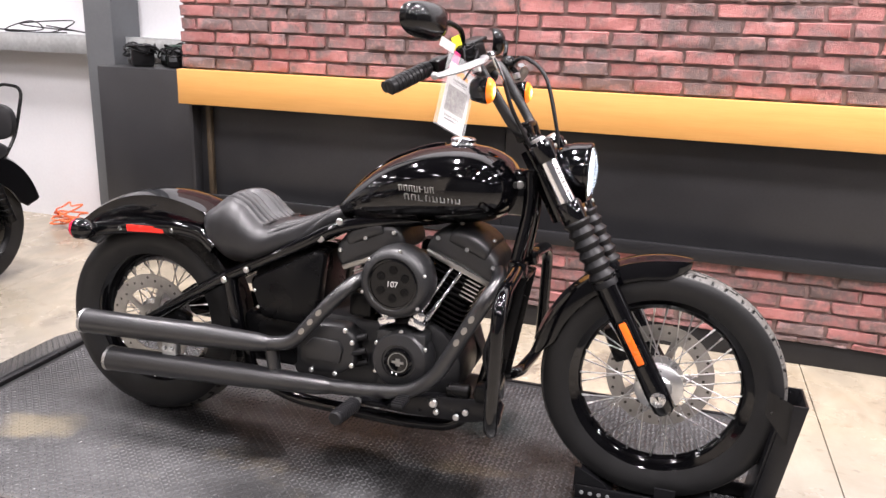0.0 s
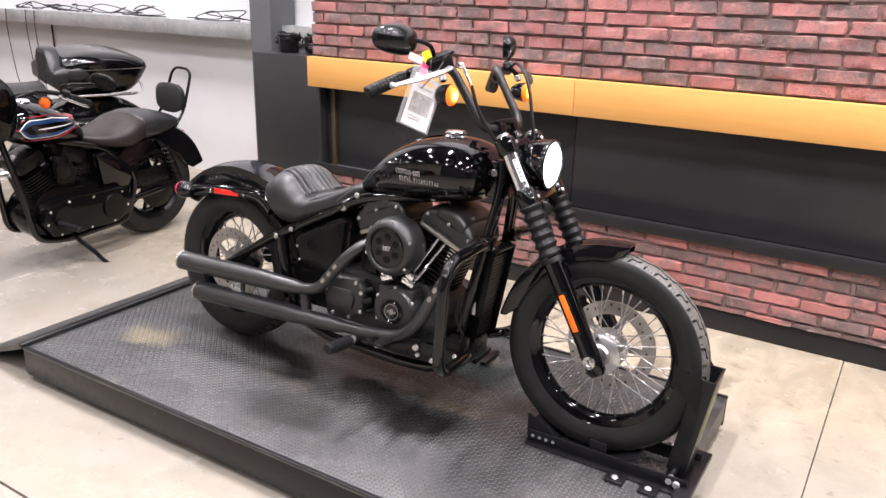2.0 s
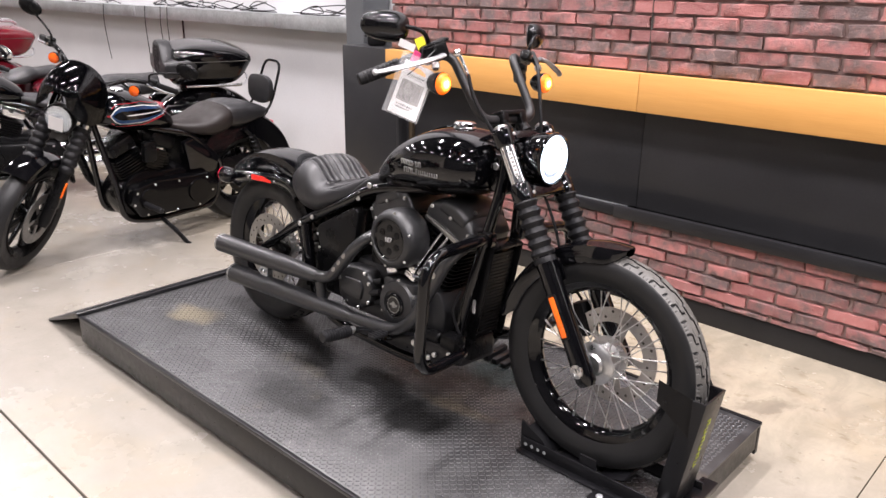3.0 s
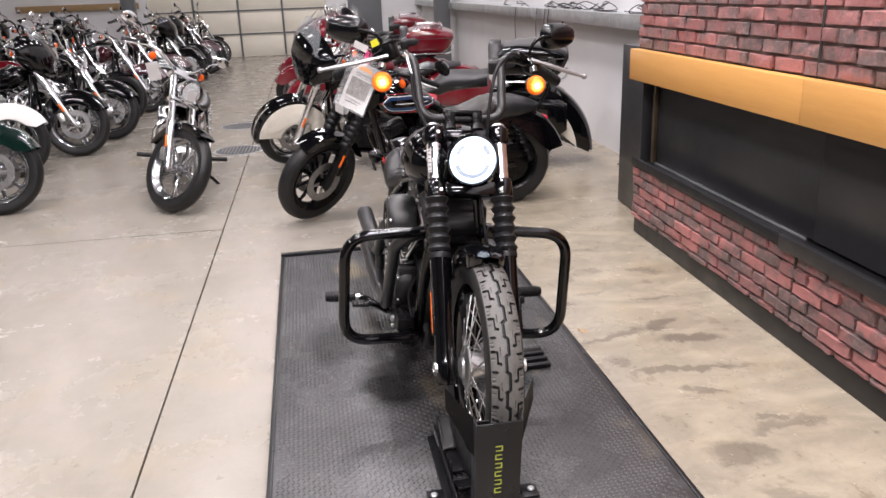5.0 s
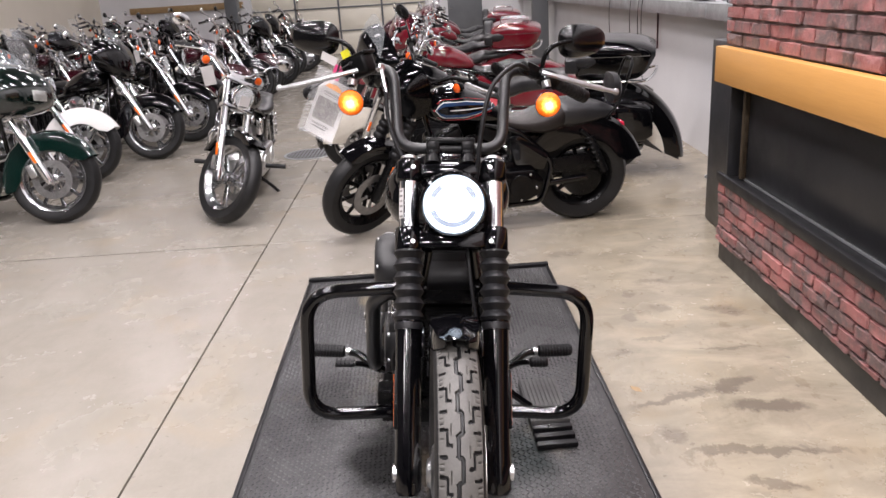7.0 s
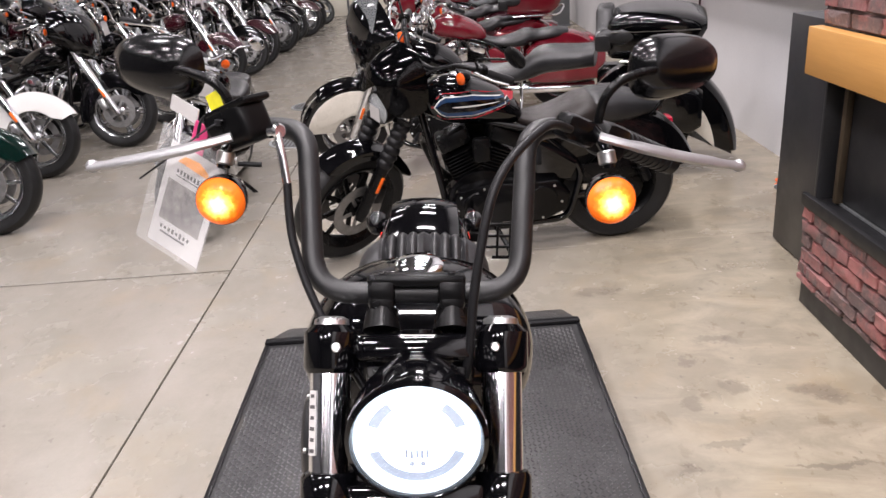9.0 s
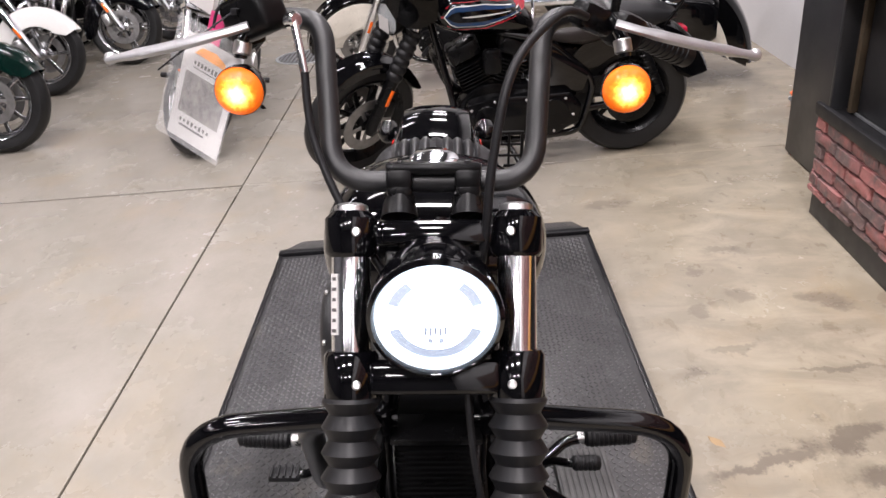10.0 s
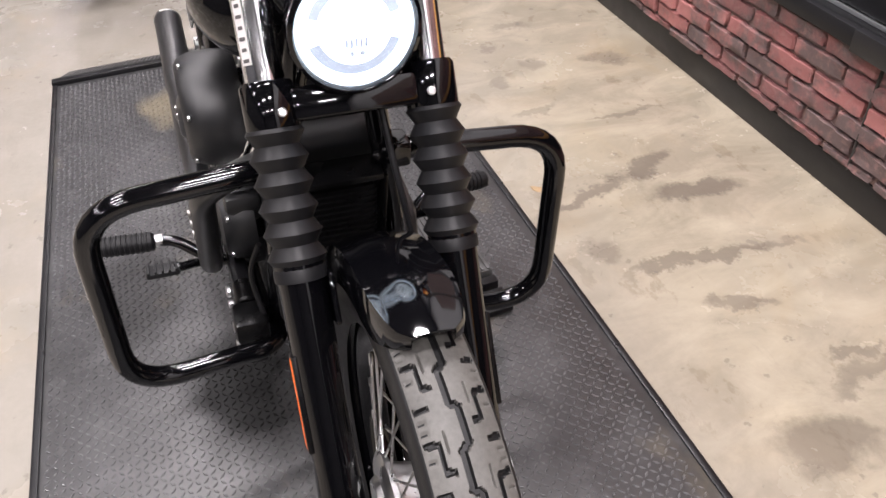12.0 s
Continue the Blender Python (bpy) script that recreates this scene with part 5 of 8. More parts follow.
    part("stalk_collar", cyl(B(), (-0.514, s * 0.2525, 1.154), (-0.520, s * 0.249, 1.171), 0.012, 14, bevel=0.002), ALU, hero)

# ---- tank
TANK = [(-0.975, 0.725, 0.752, 0.03), (-0.955, 0.716, 0.775, 0.055), (-0.90, 0.713, 0.832, 0.09), (-0.82, 0.718, 0.894, 0.128), (-0.72, 0.727, 0.940, 0.156), (-0.62, 0.736, 0.961, 0.170), (-0.54, 0.748, 0.958, 0.170), (-0.48, 0.764, 0.936, 0.150), (-0.445, 0.792, 0.902, 0.112), (-0.430, 0.830, 0.868, 0.045)]
tank = part("fuel_tank", loft(B(), spline_secs(TANK, 6), 56, 2.35), GLOSS, hero)
bm = tube(B(), smooth_path([(-0.96, 0.012, 0.772), (-0.90, 0.012, 0.838), (-0.82, 0.012, 0.9), (-0.72, 0.012, 0.944), (-0.66, 0.012, 0.957)], 6), 0.006, 8)
part("tank_seam", bm, GLOSS, tank)
bm = lathe(B(), [(0.036, 0.0), (0.038, 0.004), (0.034, 0.012), (0.037, 0.014), (0.037, 0.020), (0.030, 0.026), (0.012, 0.0275), (0.002, 0.0275)], at(-0.605, 0, 0.955), 40)
part("filler_cap", bm, CHROME, tank, "domed chrome filler cap")


def tank_side(x, z, s):
    """The tank's flank at x and height z."""
    secs = spline_secs(TANK, 6)
    for a, b in zip(secs, secs[1:]):
        if a[0] <= x <= b[0]:
            t = (x - a[0]) / (b[0] - a[0])
            z0, z1, hw = (a[i] + (b[i] - a[i]) * t for i in (1, 2, 3))
            q = max(0.0, 1 - abs((z - (z0 + z1) / 2) / ((z1 - z0) / 2)) ** 2.35)
            return Vector((x, s * hw * q ** (1 / 2.35), z))
    return Vector((x, 0, z))


for s in (-1, 1):
    rnd = random.Random(3)
    badge = new("tank_badge")
    badge.parent, badge.empty_display_size = tank, 0.05
    badge["label"] = "raised silver badge bars"
    for row, (xa, xb, z0) in enumerate(((-0.742, -0.632, 0.842), (-0.724, -0.556, 0.819))):
        n = 7 if row == 0 else 8
        for k in range(n):
            x = xa + (xb - xa) * (k + 0.5) / n
            z = z0 + 0.02 * (x - xa)
            w = (xb - xa) / n
            p = tank_side(x, z, s)
            p2 = tank_side(x, z + 0.008, s)
            tilt = math.atan2((p.y - p2.y) * s, 0.008)
            rot = Matrix.Rotation(-s * tilt, 3, "X")
            part("badge_bar", box(B(), p + Vector((-w * 0.28, 0, 0)), (0.0030, 0.004, 0.0165), 0.0006, rot @ Matrix.Rotation(radians(-10), 3, "Y"), 1), SILVER, badge)
            if rnd.random() < 0.8:
                part("badge_bar", box(B(), p + Vector((w * 0.22, 0, 0)), (0.0030, 0.004, 0.0165), 0.0006, rot @ Matrix.Rotation(radians(-10), 3, "Y"), 1), SILVER, badge)
            part("badge_bar", box(B(), p + rot @ Vector((0, 0, rnd.choice((-0.0072, 0.0, 0.0072)))), (w * 0.62, 0.004, 0.0028), 0.0006, rot, 1), SILVER, badge)

# ---- seat
bm = B()
SEAT = [(-0.925, 0.705, 0.758, 0.045), (-0.96, 0.690, 0.756, 0.075), (-1.03, 0.640, 0.724, 0.098), (-1.10, 0.606, 0.699, 0.128), (-1.15, 0.584, 0.690, 0.152), (-1.185, 0.566, 0.698, 0.159), (-1.215, 0.556, 0.724, 0.162), (-1.245, 0.552, 0.752, 0.163), (-1.285, 0.550, 0.768, 0.160), (-1.32, 0.566, 0.757, 0.150), (-1.355, 0.60, 0.728, 0.134), (-1.38, 0.64, 0.712, 0.105), (-1.392, 0.665, 0.69, 0.06)]
loft(bm, spline_secs(SEAT, 10), 260, 2.6)
for v in bm.verts:
    x, y, z = v.co
    k = max(0.0, min(1.0, (-1.165 - x) / 0.015)) * max(0.0, min(1.0, (x + 1.335) / 0.03)) * max(0.0, min(1.0, (0.106 - abs(y)) / 0.006))
    top = 1.0 if z > 0.66 else 0.0
    rib = abs(math.sin(math.pi * (y / 0.0262 + 0.5)))
    rise = k * top * (0.026 * rib ** 0.45 - 0.020)
    v.co.z += 0.8 * rise
    v.co.x += 0.6 * rise
    k2 = max(0.0, min(1.0, (x + 1.15) / 0.03)) * max(0.0, min(1.0, (-0.955 - x) / 0.02)) * max(0.0, min(1.0, (z - 0.645) / 0.02))
    fold = k2 * 0.017 * (abs(math.sin((abs(y) + 0.6 * (x + 1.1)) * math.pi / 0.034)) ** 0.45 - 0.8)
    v.co.z += fold
    v.co.y += fold * 5.0 * y
part("solo_seat", bm, LEATHER, hero, "pleated black solo seat", angle=60)
for s in (-1, 1):
    bm = tube(B(), smooth_path([(-1.165, s * 0.05, 0.694), (-1.165, s * 0.10, 0.690), (-1.172, s * 0.118, 0.688)], 3), 0.003, 6)
    part("seat_piping", bm, LEATHER, hero)

# ---- frame
for s in (-1, 1):
    pts = [(-0.40, s * 0.03, 0.90), (-0.392, s * 0.05, 0.80), (-0.437, s * 0.10, 0.50), (-0.487, s * 0.115, 0.24), (-0.55, s * 0.125, 0.165), (-0.70, s * 0.13, 0.155), (-1.05, s * 0.13, 0.165), (-1.20, s * 0.13, 0.22), (-1.22, s * 0.13, 0.34)]
    part("frame_tube", tube(B(), rounded(pts, 0.06, 6), 0.0185, 16), GLOSS, hero)
    pts = [(-0.44, s * 0.03, 0.85), (-0.60, s * 0.06, 0.765), (-0.90, s * 0.095, 0.712), (-1.05, s * 0.115, 0.64), (-1.30, s * 0.125, 0.512)]
    part("backbone_rail", tube(B(), smooth_path(pts, 5), 0.0195, 16), GLOSS, hero)
    # swing arm triangle
    pts = [(-1.28, s * 0.125, 0.525), (-1.42, s * 0.118, 0.44), (-1.60, s * 0.112, 0.325)]
    part("swing_arm", tube(B(), smooth_path(pts, 4), [0.019] * 4 + [0.017] * 4 + [0.02], 16), GLOSS, hero)
    part("swing_arm", tube(B(), [(-1.22, s * 0.12, 0.30), (-1.62, s * 0.112, 0.315)], 0.018, 16), GLOSS, hero)
    part("swing_arm_upright", tube(B(), [(-1.28, s * 0.122, 0.52), (-1.24, s * 0.12, 0.27)], 0.022, 14), GLOSS, hero)
    for p, r in (((-0.925, s * 0.118, 0.722), 0.011), ((-0.985, s * 0.118, 0.668), 0.0135), ((-1.21, s * 0.145, 0.552), 0.0095), ((-1.285, s * 0.146, 0.512), 0.0105)):
        screws([p], (0, s, 0), r, 0.008, ALU, hero, "frame_bolt")
    part("rear_axle_nut", cyl(B(), (RA.x, s * 0.125, RA.z), (RA.x, s * 0.145, RA.z), 0.017, 6, bevel=0.003), ALU, hero)
    # side cover
    o = [(-1.195, 0.525), (-1.205, 0.50), (-1.165, 0.405), (-1.03, 0.40), (-0.985, 0.44), (-0.965, 0.62), (-0.995, 0.632)]
    part("side_cover", prism(B(), o, s * 0.085, s * 0.135, 0.012), SATIN, hero)
    screws([(-1.188, s * 0.135, 0.49), (-1.176, s * 0.135, 0.44)], (0, s, 0), 0.005, 0.005, ALU, hero, "cover_screw")
bm = box(B(), (-1.10, 0, 0.49), (0.24, 0.17, 0.26), 0.02)
box(bm, (-1.12, 0, 0.33), (0.26, 0.2, 0.16), 0.02)
part("electrics_box", bm, SATIN, hero)
bm = box(B(), (-0.43, 0, 0.84), (0.10, 0.085, 0.13), 0.02)
part("steering_head", bm, GLOSS, hero)
for s in (-1, 1):
    screws([(-0.425, s * 0.045, 0.865)], (0, s, 0), 0.012, 0.006, ALU, hero, "head_bolt")
# rear hugger / inner guard
part("inner_guard", fender(B(), RA.x, RA.z, 0.352, 35, 95, 0.085, 0.05, n=16), SATIN, hero)

# ---- engine
CR = Vector((-0.70, 0, 0.315))
bm = B()
o = [(CR.x + 0.155 * math.cos(a), CR.z - 0.005 + 0.15 * math.sin(a)) for a in [2 * math.pi * k / 28 for k in range(28)]]
prism(bm, o, -0.10, 0.10, 0.012)
box(bm, (-0.93, 0, 0.335), (0.30, 0.21, 0.22), 0.03)
box(bm, (-0.62, 0, 0.21), (0.30, 0.19, 0.08), 0.02)
part("crankcase", bm, WRINKLE, hero)
# cam cover, right
bm = lathe(B(), [(0.092, 0.0), (0.094, 0.02), (0.088, 0.045), (0.078, 0.060), (0.05, 0.066), (0.048, 0.062), (0.002, 0.062)], at(-0.708, -0.118, 0.353, AX_Y @ Matrix.Rotation(math.pi, 4, "X")), 40)
box(bm, (-0.708, -0.135, 0.408), (0.15, 0.07, 0.06), 0.014)
box(bm, (-0.708, -0.125, 0.30), (0.13, 0.05, 0.07), 0.014)
cam_cover = part("cam_cover", bm, WRINKLE, hero)
bm = lathe(B(), [(0.040, 0.062), (0.042, 0.068), (0.036, 0.072), (0.032, 0.068), (0.002, 0.069)], at(-0.708, -0.118, 0.353, AX_Y @ Matrix.Rotation(math.pi, 4, "X")), 36)
part("cam_cover_disc", bm, GLOSS, cam_cover)
bm = B()
box(bm, (-0.708, -0.1875, 0.353), (0.036, 0.003, 0.008), 0.001)
box(bm, (-0.708, -0.1875, 0.353), (0.014, 0.0032, 0.022), 0.002)
lathe(bm, [(0.029, 0.0685), (0.029, 0.0705), (0.027, 0.0705), (0.027, 0.0685)], at(-0.708, -0.118, 0.353, AX_Y @ Matrix.Rotation(math.pi, 4, "X")), 36, closed=True)
part("emblem_bar", bm, SILVER, cam_cover)
screws([(-0.708 + 0.084 * math.cos(math.pi * (2 * k + 1) / 6), -0.164, 0.353 + 0.084 * math.sin(math.pi * (2 * k + 1) / 6)) for k in range(6)], (0, -1, 0), 0.0065, 0.008, ALU, cam_cover, "cover_screw")
# transmission cover, right
bm = prism(B(), [(-1.02, 0.30), (-1.03, 0.38), (-0.995, 0.425), (-0.88, 0.43), (-0.845, 0.40), (-0.845, 0.31), (-0.90, 0.275), (-0.98, 0.275)], -0.17, -0.10, 0.014)
prism(bm, [(-0.995, 0.315), (-1.0, 0.36), (-0.975, 0.385), (-0.895, 0.385), (-0.88, 0.36), (-0.89, 0.315)], -0.18, -0.165, 0.006)
gearbox = part("gearbox_cover", bm, WRINKLE, hero)
screws([(x, -0.168, z) for x, z in ((-1.012, 0.37), (-0.875, 0.418), (-0.853, 0.385), (-0.853, 0.315), (-0.905, 0.283), (-0.98, 0.284))], (0, -1, 0), 0.0075, 0.009, ALU, gearbox, "cover_screw")
# left: primary cover
bm = prism(B(), [(-1.10, 0.25), (-1.12, 0.33), (-1.06, 0.42), (-0.90, 0.42), (-0.70, 0.43), (-0.56, 0.40), (-0.53, 0.31), (-0.58, 0.22), (-0.72, 0.20), (-1.02, 0.20)], 0.10, 0.185, 0.02)
lathe(bm, [(0.085, 0.0), (0.082, 0.016), (0.07, 0.022), (0.002, 0.022)], at(-0.98, 0.18, 0.315, AX_Y), 36)
part("primary_cover", bm, WRINKLE, hero)
# cylinders with cooling fins
for lean_deg, name in ((22.5, "rear"), (-22.5, "front")):
    a = radians(lean_deg)
    d = Vector((-math.sin(a), 0, math.cos(a)))
    rot = Matrix.Rotation(-a, 3, "Y")
    base = CR + d * 0.135
    bm = B()
    finned(bm, base, d, rot, 9, 0.0165, (0.150, 0.158), (0.118, 0.124), 0.0055)
    part("cylinder", bm, DARK_ENGINE, hero)
    bm = B()
    for k in range(5):
        p = base + d * (0.128 + 0.0125 * k)
        for sx in ((-1,) if lean_deg > 0 else (1,)):
            box(bm, p + rot @ Vector((sx * 0.056, -0.0862, 0.0)), (0.044, 0.0025, 0.0032), 0, rot)
    part("machined_fin_edge", bm, ALU, hero, "bright machined fin edges")
    bm = B()
    finned(bm, base + d * 0.158, d, rot, 4, 0.015, (0.165, 0.17), (0.135, 0.14), 0.006)
    part("cylinder_head", bm, DARK_ENGINE, hero)
    bm = B()
    box(bm, base + d * 0.198, (0.208, 0.199, 0.016), 0.004, rot)
    part("gasket_band", bm, DISC, hero, "bare metal band")
    c = base + d * 0.222
    bm = B()
    loft(bm, spline_secs([(-0.108, -0.022, 0.024, 0.088), (-0.104, -0.028, 0.036, 0.096), (-0.088, -0.030, 0.056, 0.100), (-0.055, -0.030, 0.071, 0.100), (-0.02, -0.030, 0.080, 0.099), (0.02, -0.030, 0.080, 0.099), (0.055, -0.030, 0.071, 0.100), (0.088, -0.030, 0.056, 0.100), (0.104, -0.028, 0.036, 0.096), (0.108, -0.022, 0.024, 0.088)], 4), 48, 4.2)
    loft(bm, spline_secs([(-0.062, 0.02, 0.060, 0.094), (-0.054, 0.02, 0.077, 0.103), (-0.02, 0.02, 0.089, 0.105), (0.02, 0.02, 0.089, 0.105), (0.054, 0.02, 0.077, 0.103), (0.062, 0.02, 0.060, 0.094)], 4), 40, 3.4)
    for v in bm.verts:
        v.co = c + rot @ v.co
    rb = part("rocker_box", bm, WRINKLE, hero)
    screws([c + rot @ Vector((sx, -0.097, sz)) for sx, sz in ((-0.088, 0.026), (0.0, 0.036), (0.088, 0.026))], rot @ Vector((0, -1, 0.2)), 0.0066, 0.010, ALU, rb, "rocker_screw")
    screws([c + rot @ Vector((sx, -0.060, 0.083)) for sx in (-0.052, 0.052)], rot @ Vector((0, -0.3, 1)), 0.0062, 0.008, ALU, rb, "rocker_screw")
    # pushrod tubes, right side
    sgn = -1 if lean_deg > 0 else 1
    for off in (0.012, 0.042):
        p0 = Vector((-0.712 + sgn * (0.022 + off), -0.135, 0.47))
        p1 = base + d * 0.19 + rot @ Vector((-sgn * 0.03 + sgn * off, -0.088, 0))
        bm = tube(B(), [p0, p0 + (p1 - p0) * 0.38, p0 + (p1 - p0) * 0.40, p1], [0.0078, 0.0078, 0.0052, 0.0052], 14)
        part("pushrod_tube", bm, CHROME, hero)
    bm = box(B(), Vector((-0.712 + sgn * 0.045, -0.135, 0.462)), (0.052, 0.05, 0.026), 0.006, rot)
    box(bm, Vector((-0.712 + sgn * 0.050, -0.138, 0.484)), (0.034, 0.036, 0.03), 0.006, rot)
    part("tappet_block", bm, CHROME, hero)
# air cleaner
ac = new("air_cleaner")
ac.parent, ac.empty_display_size = hero, 0.05
ac.matrix_basis = at(-0.727, -0.105, 0.581, AX_Y @ Matrix.Rotation(math.pi, 4, "X")) @ Matrix.Diagonal((0.95, 0.95, 1, 1))
ac["label"] = "round black air cleaner cover"
part("cover", lathe(B(), [(0.098, 0.0), (0.106, 0.01), (0.109, 0.04), (0.107, 0.075), (0.099, 0.095), (0.086, 0.104), (0.078, 0.1045), (0.074, 0.099), (0.002, 0.097)], None, 64), WRINKLE, ac)
part("inset", lathe(B(), [(0.073, 0.096), (0.0735, 0.1015), (0.069, 0.1025), (0.067, 0.099), (0.002, 0.0985)], None, 56), GLOSS, ac)
bm = B()
for k in range(6):
    a = 2 * math.pi * (k + 0.5) / 6
    x, y = 0.042 * math.cos(a), 0.042 * math.sin(a)
    part("inset_disc", lathe(B(), [(0.0135, 0.0985), (0.0130, 0.1005), (0.0105, 0.1008), (0.002, 0.1002)], at(x, y, 0), 20), SATIN, ac)
bm.free()
screws([(0.100 * math.cos(math.pi * k / 3 + 0.35), 0.100 * math.sin(math.pi * k / 3 + 0.35), 0.092) for k in range(6)], (0, 0, 1), 0.0055, 0.006, ALU, ac, "cover_screw")
lettering("107", 0.023, 0.0012, PAPER, hero, Matrix.Translation((-0.727, -0.2085, 0.581)) @ Matrix.Rotation(radians(90), 4, "X"))
part("intake", box(B(), (-0.705, -0.05, 0.60), (0.09, 0.14, 0.09), 0.02), DARK_ENGINE, hero)
part("horn_cover", box(B(), (-0.705, 0.135, 0.60), (0.10, 0.05, 0.12), 0.02), SATIN, hero)

# ---- exhaust
up = rounded([(-0.830, -0.10, 0.570), (-0.858, -0.165, 0.562), (-0.905, -0.198, 0.512), (-1.025, -0.203, 0.369), (-1.10, -0.203, 0.355), (-1.30, -0.203, 0.349)], 0.06, 6)
part("exhaust_pipe", tube(B(), up, 0.0212, 22), PIPE, hero)
bm = tube(B(), [(-1.10, -0.203, 0.355), (-1.14, -0.203, 0.354), (-1.26, -0.203, 0.351), (-1.29, -0.203, 0.350), (-1.72, -0.203, 0.336), (-1.748, -0.203, 0.335), (-1.751, -0.203, 0.335), (-1.735, -0.203, 0.3355)], [0.022, 0.028, 0.033, 0.0362, 0.0385, 0.0385, 0.034, 0.031], 28)
part("silencer", bm, PIPE, hero, "satin black silencer")
part("silencer_tip", lathe(B(), [(0.0395, -0.010), (0.0395, 0.0), (0.035, 0.0015), (0.034, -0.010)], Matrix.Translation((-1.751, -0.203, 0.335)) @ Matrix.Rotation(radians(-90 + 2.0), 4, "Y"), 32, closed=True), ALU, hero)
lo = rounded([(-0.455, -0.095, 0.625), (-0.440, -0.165, 0.612), (-0.462, -0.205, 0.573), (-0.590, -0.212, 0.335), (-0.66, -0.210, 0.280), (-0.78, -0.205, 0.262), (-1.15, -0.203, 0.245)], 0.06, 7)
part("exhaust_pipe", tube(B(), lo, 0.0208, 22), PIPE, hero)
bm = tube(B(), [(-0.90, -0.204, 0.256), (-0.94, -0.204, 0.254), (-1.12, -0.203, 0.246), (-1.16, -0.203, 0.245), (-1.63, -0.203, 0.226), (-1.658, -0.203, 0.225), (-1.661, -0.203, 0.225), (-1.645, -0.203, 0.2255)], [0.0216, 0.0275, 0.0322, 0.0355, 0.0385, 0.0385, 0.034, 0.031], 28)
part("silencer", bm, PIPE, hero, "satin black silencer")
part("silencer_tip", lathe(B(), [(0.0395, -0.010), (0.0395, 0.0), (0.035, 0.0015), (0.034, -0.010)], Matrix.Translation((-1.661, -0.203, 0.225)) @ Matrix.Rotation(radians(-90 + 2.3), 4, "Y"), 32, closed=True), ALU, hero)
# oval slots of the heat shields
for pts in ([(-0.938, 0.472), (-0.964, 0.441), (-0.990, 0.410)], [(-0.494, 0.516), (-0.512, 0.482), (-0.531, 0.447)]):
    d = Vector((-0.64, 0, -0.77)) if pts[0][0] < -0.8 else Vector((-0.47, 0, -0.88))
    for x, z in pts:
        y = -0.2220 if x < -0.8 else -0.2300
        bm = lathe(B(), [(0.0075, -0.002), (0.0075, 0.0008), (0.006, 0.0012), (0.002, 0.0012)], Matrix.Translation((x, y, z + 0.004)) @ Matrix.Rotation(math.atan2(-d.z, d.x), 4, "Y") @ Matrix.Diagonal((1.5, 1, 1, 1)) @ AX_Y @ Matrix.Rotation(math.pi, 4, "X"), 18)
        part("shield_slot", bm, DISC, hero)
bm = box(B(), (-1.44, -0.195, 0.288), (0.05, 0.03, 0.05), 0.006)
for x in (-1.452, -1.428):
    bolt(bm, (x, -0.21, 0.292), (0, -1, 0), 0.007, 0.01)
part("silencer_bracket", bm, GALV, hero)
part("silencer_bracket", tube(B(), [(-1.10, -0.19, 0.335), (-1.09, -0.19, 0.27)], 0.020, 14), PIPE, hero)

# ---- radiator / regulator on the downtubes, oil lines
COOL = Matrix.Rotation(radians(9.0), 3, "Y")
bm = finned(B(), Vector((-0.458, 0, 0.29)), COOL @ Vector((0, 0, 1)), COOL, 24, 0.0128, (0.024, 0.13), (0.018, 0.124), 0.004)
cooler = part("oil_cooler", bm, DARK_ENGINE, hero)
for s in (-1, 1):
    part("cooler_frame", box(B(), (-0.433, s * 0.073, 0.445), (0.054, 0.006, 0.34), 0.003, COOL), SATIN, cooler)
part("cooler_frame", box(B(), (-0.406, 0, 0.612), (0.054, 0.139, 0.012), 0.003, COOL), SATIN, cooler)
part("regulator", box(B(), (-0.465, -0.02, 0.245), (0.05, 0.12, 0.08), 0.01), SATIN, hero)
part("cooler_label", box(B(), (-0.4435, -0.0775, 0.40), (0.010, 0.003, 0.045), 0), PAPER, hero)
for dy, z0 in ((-0.14, 0.40), (-0.15, 0.36), (-0.13, 0.32)):
    part("oil_line", tube(B(), smooth_path([(-0.82, dy, z0), (-0.86, dy - 0.01, z0 - 0.01), (-0.89, dy, z0)], 4), 0.010, 10), SOFT_RUBBER, hero)
part("engine_wiring", tube(B(), smooth_path([(-0.46, -0.13, 0.46), (-0.47, -0.15, 0.39), (-0.44, -0.14, 0.31)], 5), 0.005, 8), SOFT_RUBBER, hero)
part("ignition_coil", box(B(), (-0.845, -0.12, 0.49), (0.07, 0.05, 0.07), 0.012), SATIN, hero)

# ---- crash bar
for s in (-1, 1):
    pts = [(-0.41, s * 0.06, 0.635), (-0.40, s * 0.13, 0.642), (-0.392, s * 0.376, 0.628), (-0.394, s * 0.379, 0.260), (-0.420, s * 0.135, 0.258), (-0.487, s * 0.108, 0.245)]
    part("crash_bar", tube(B(), rounded(pts, 0.09, 8), 0.0185, 18), GLOSS, hero)
    part("crash_bar_clamp", box(B(), (-0.405, s * 0.09, 0.64), (0.05, 0.05, 0.045), 0.008), GLOSS, hero)

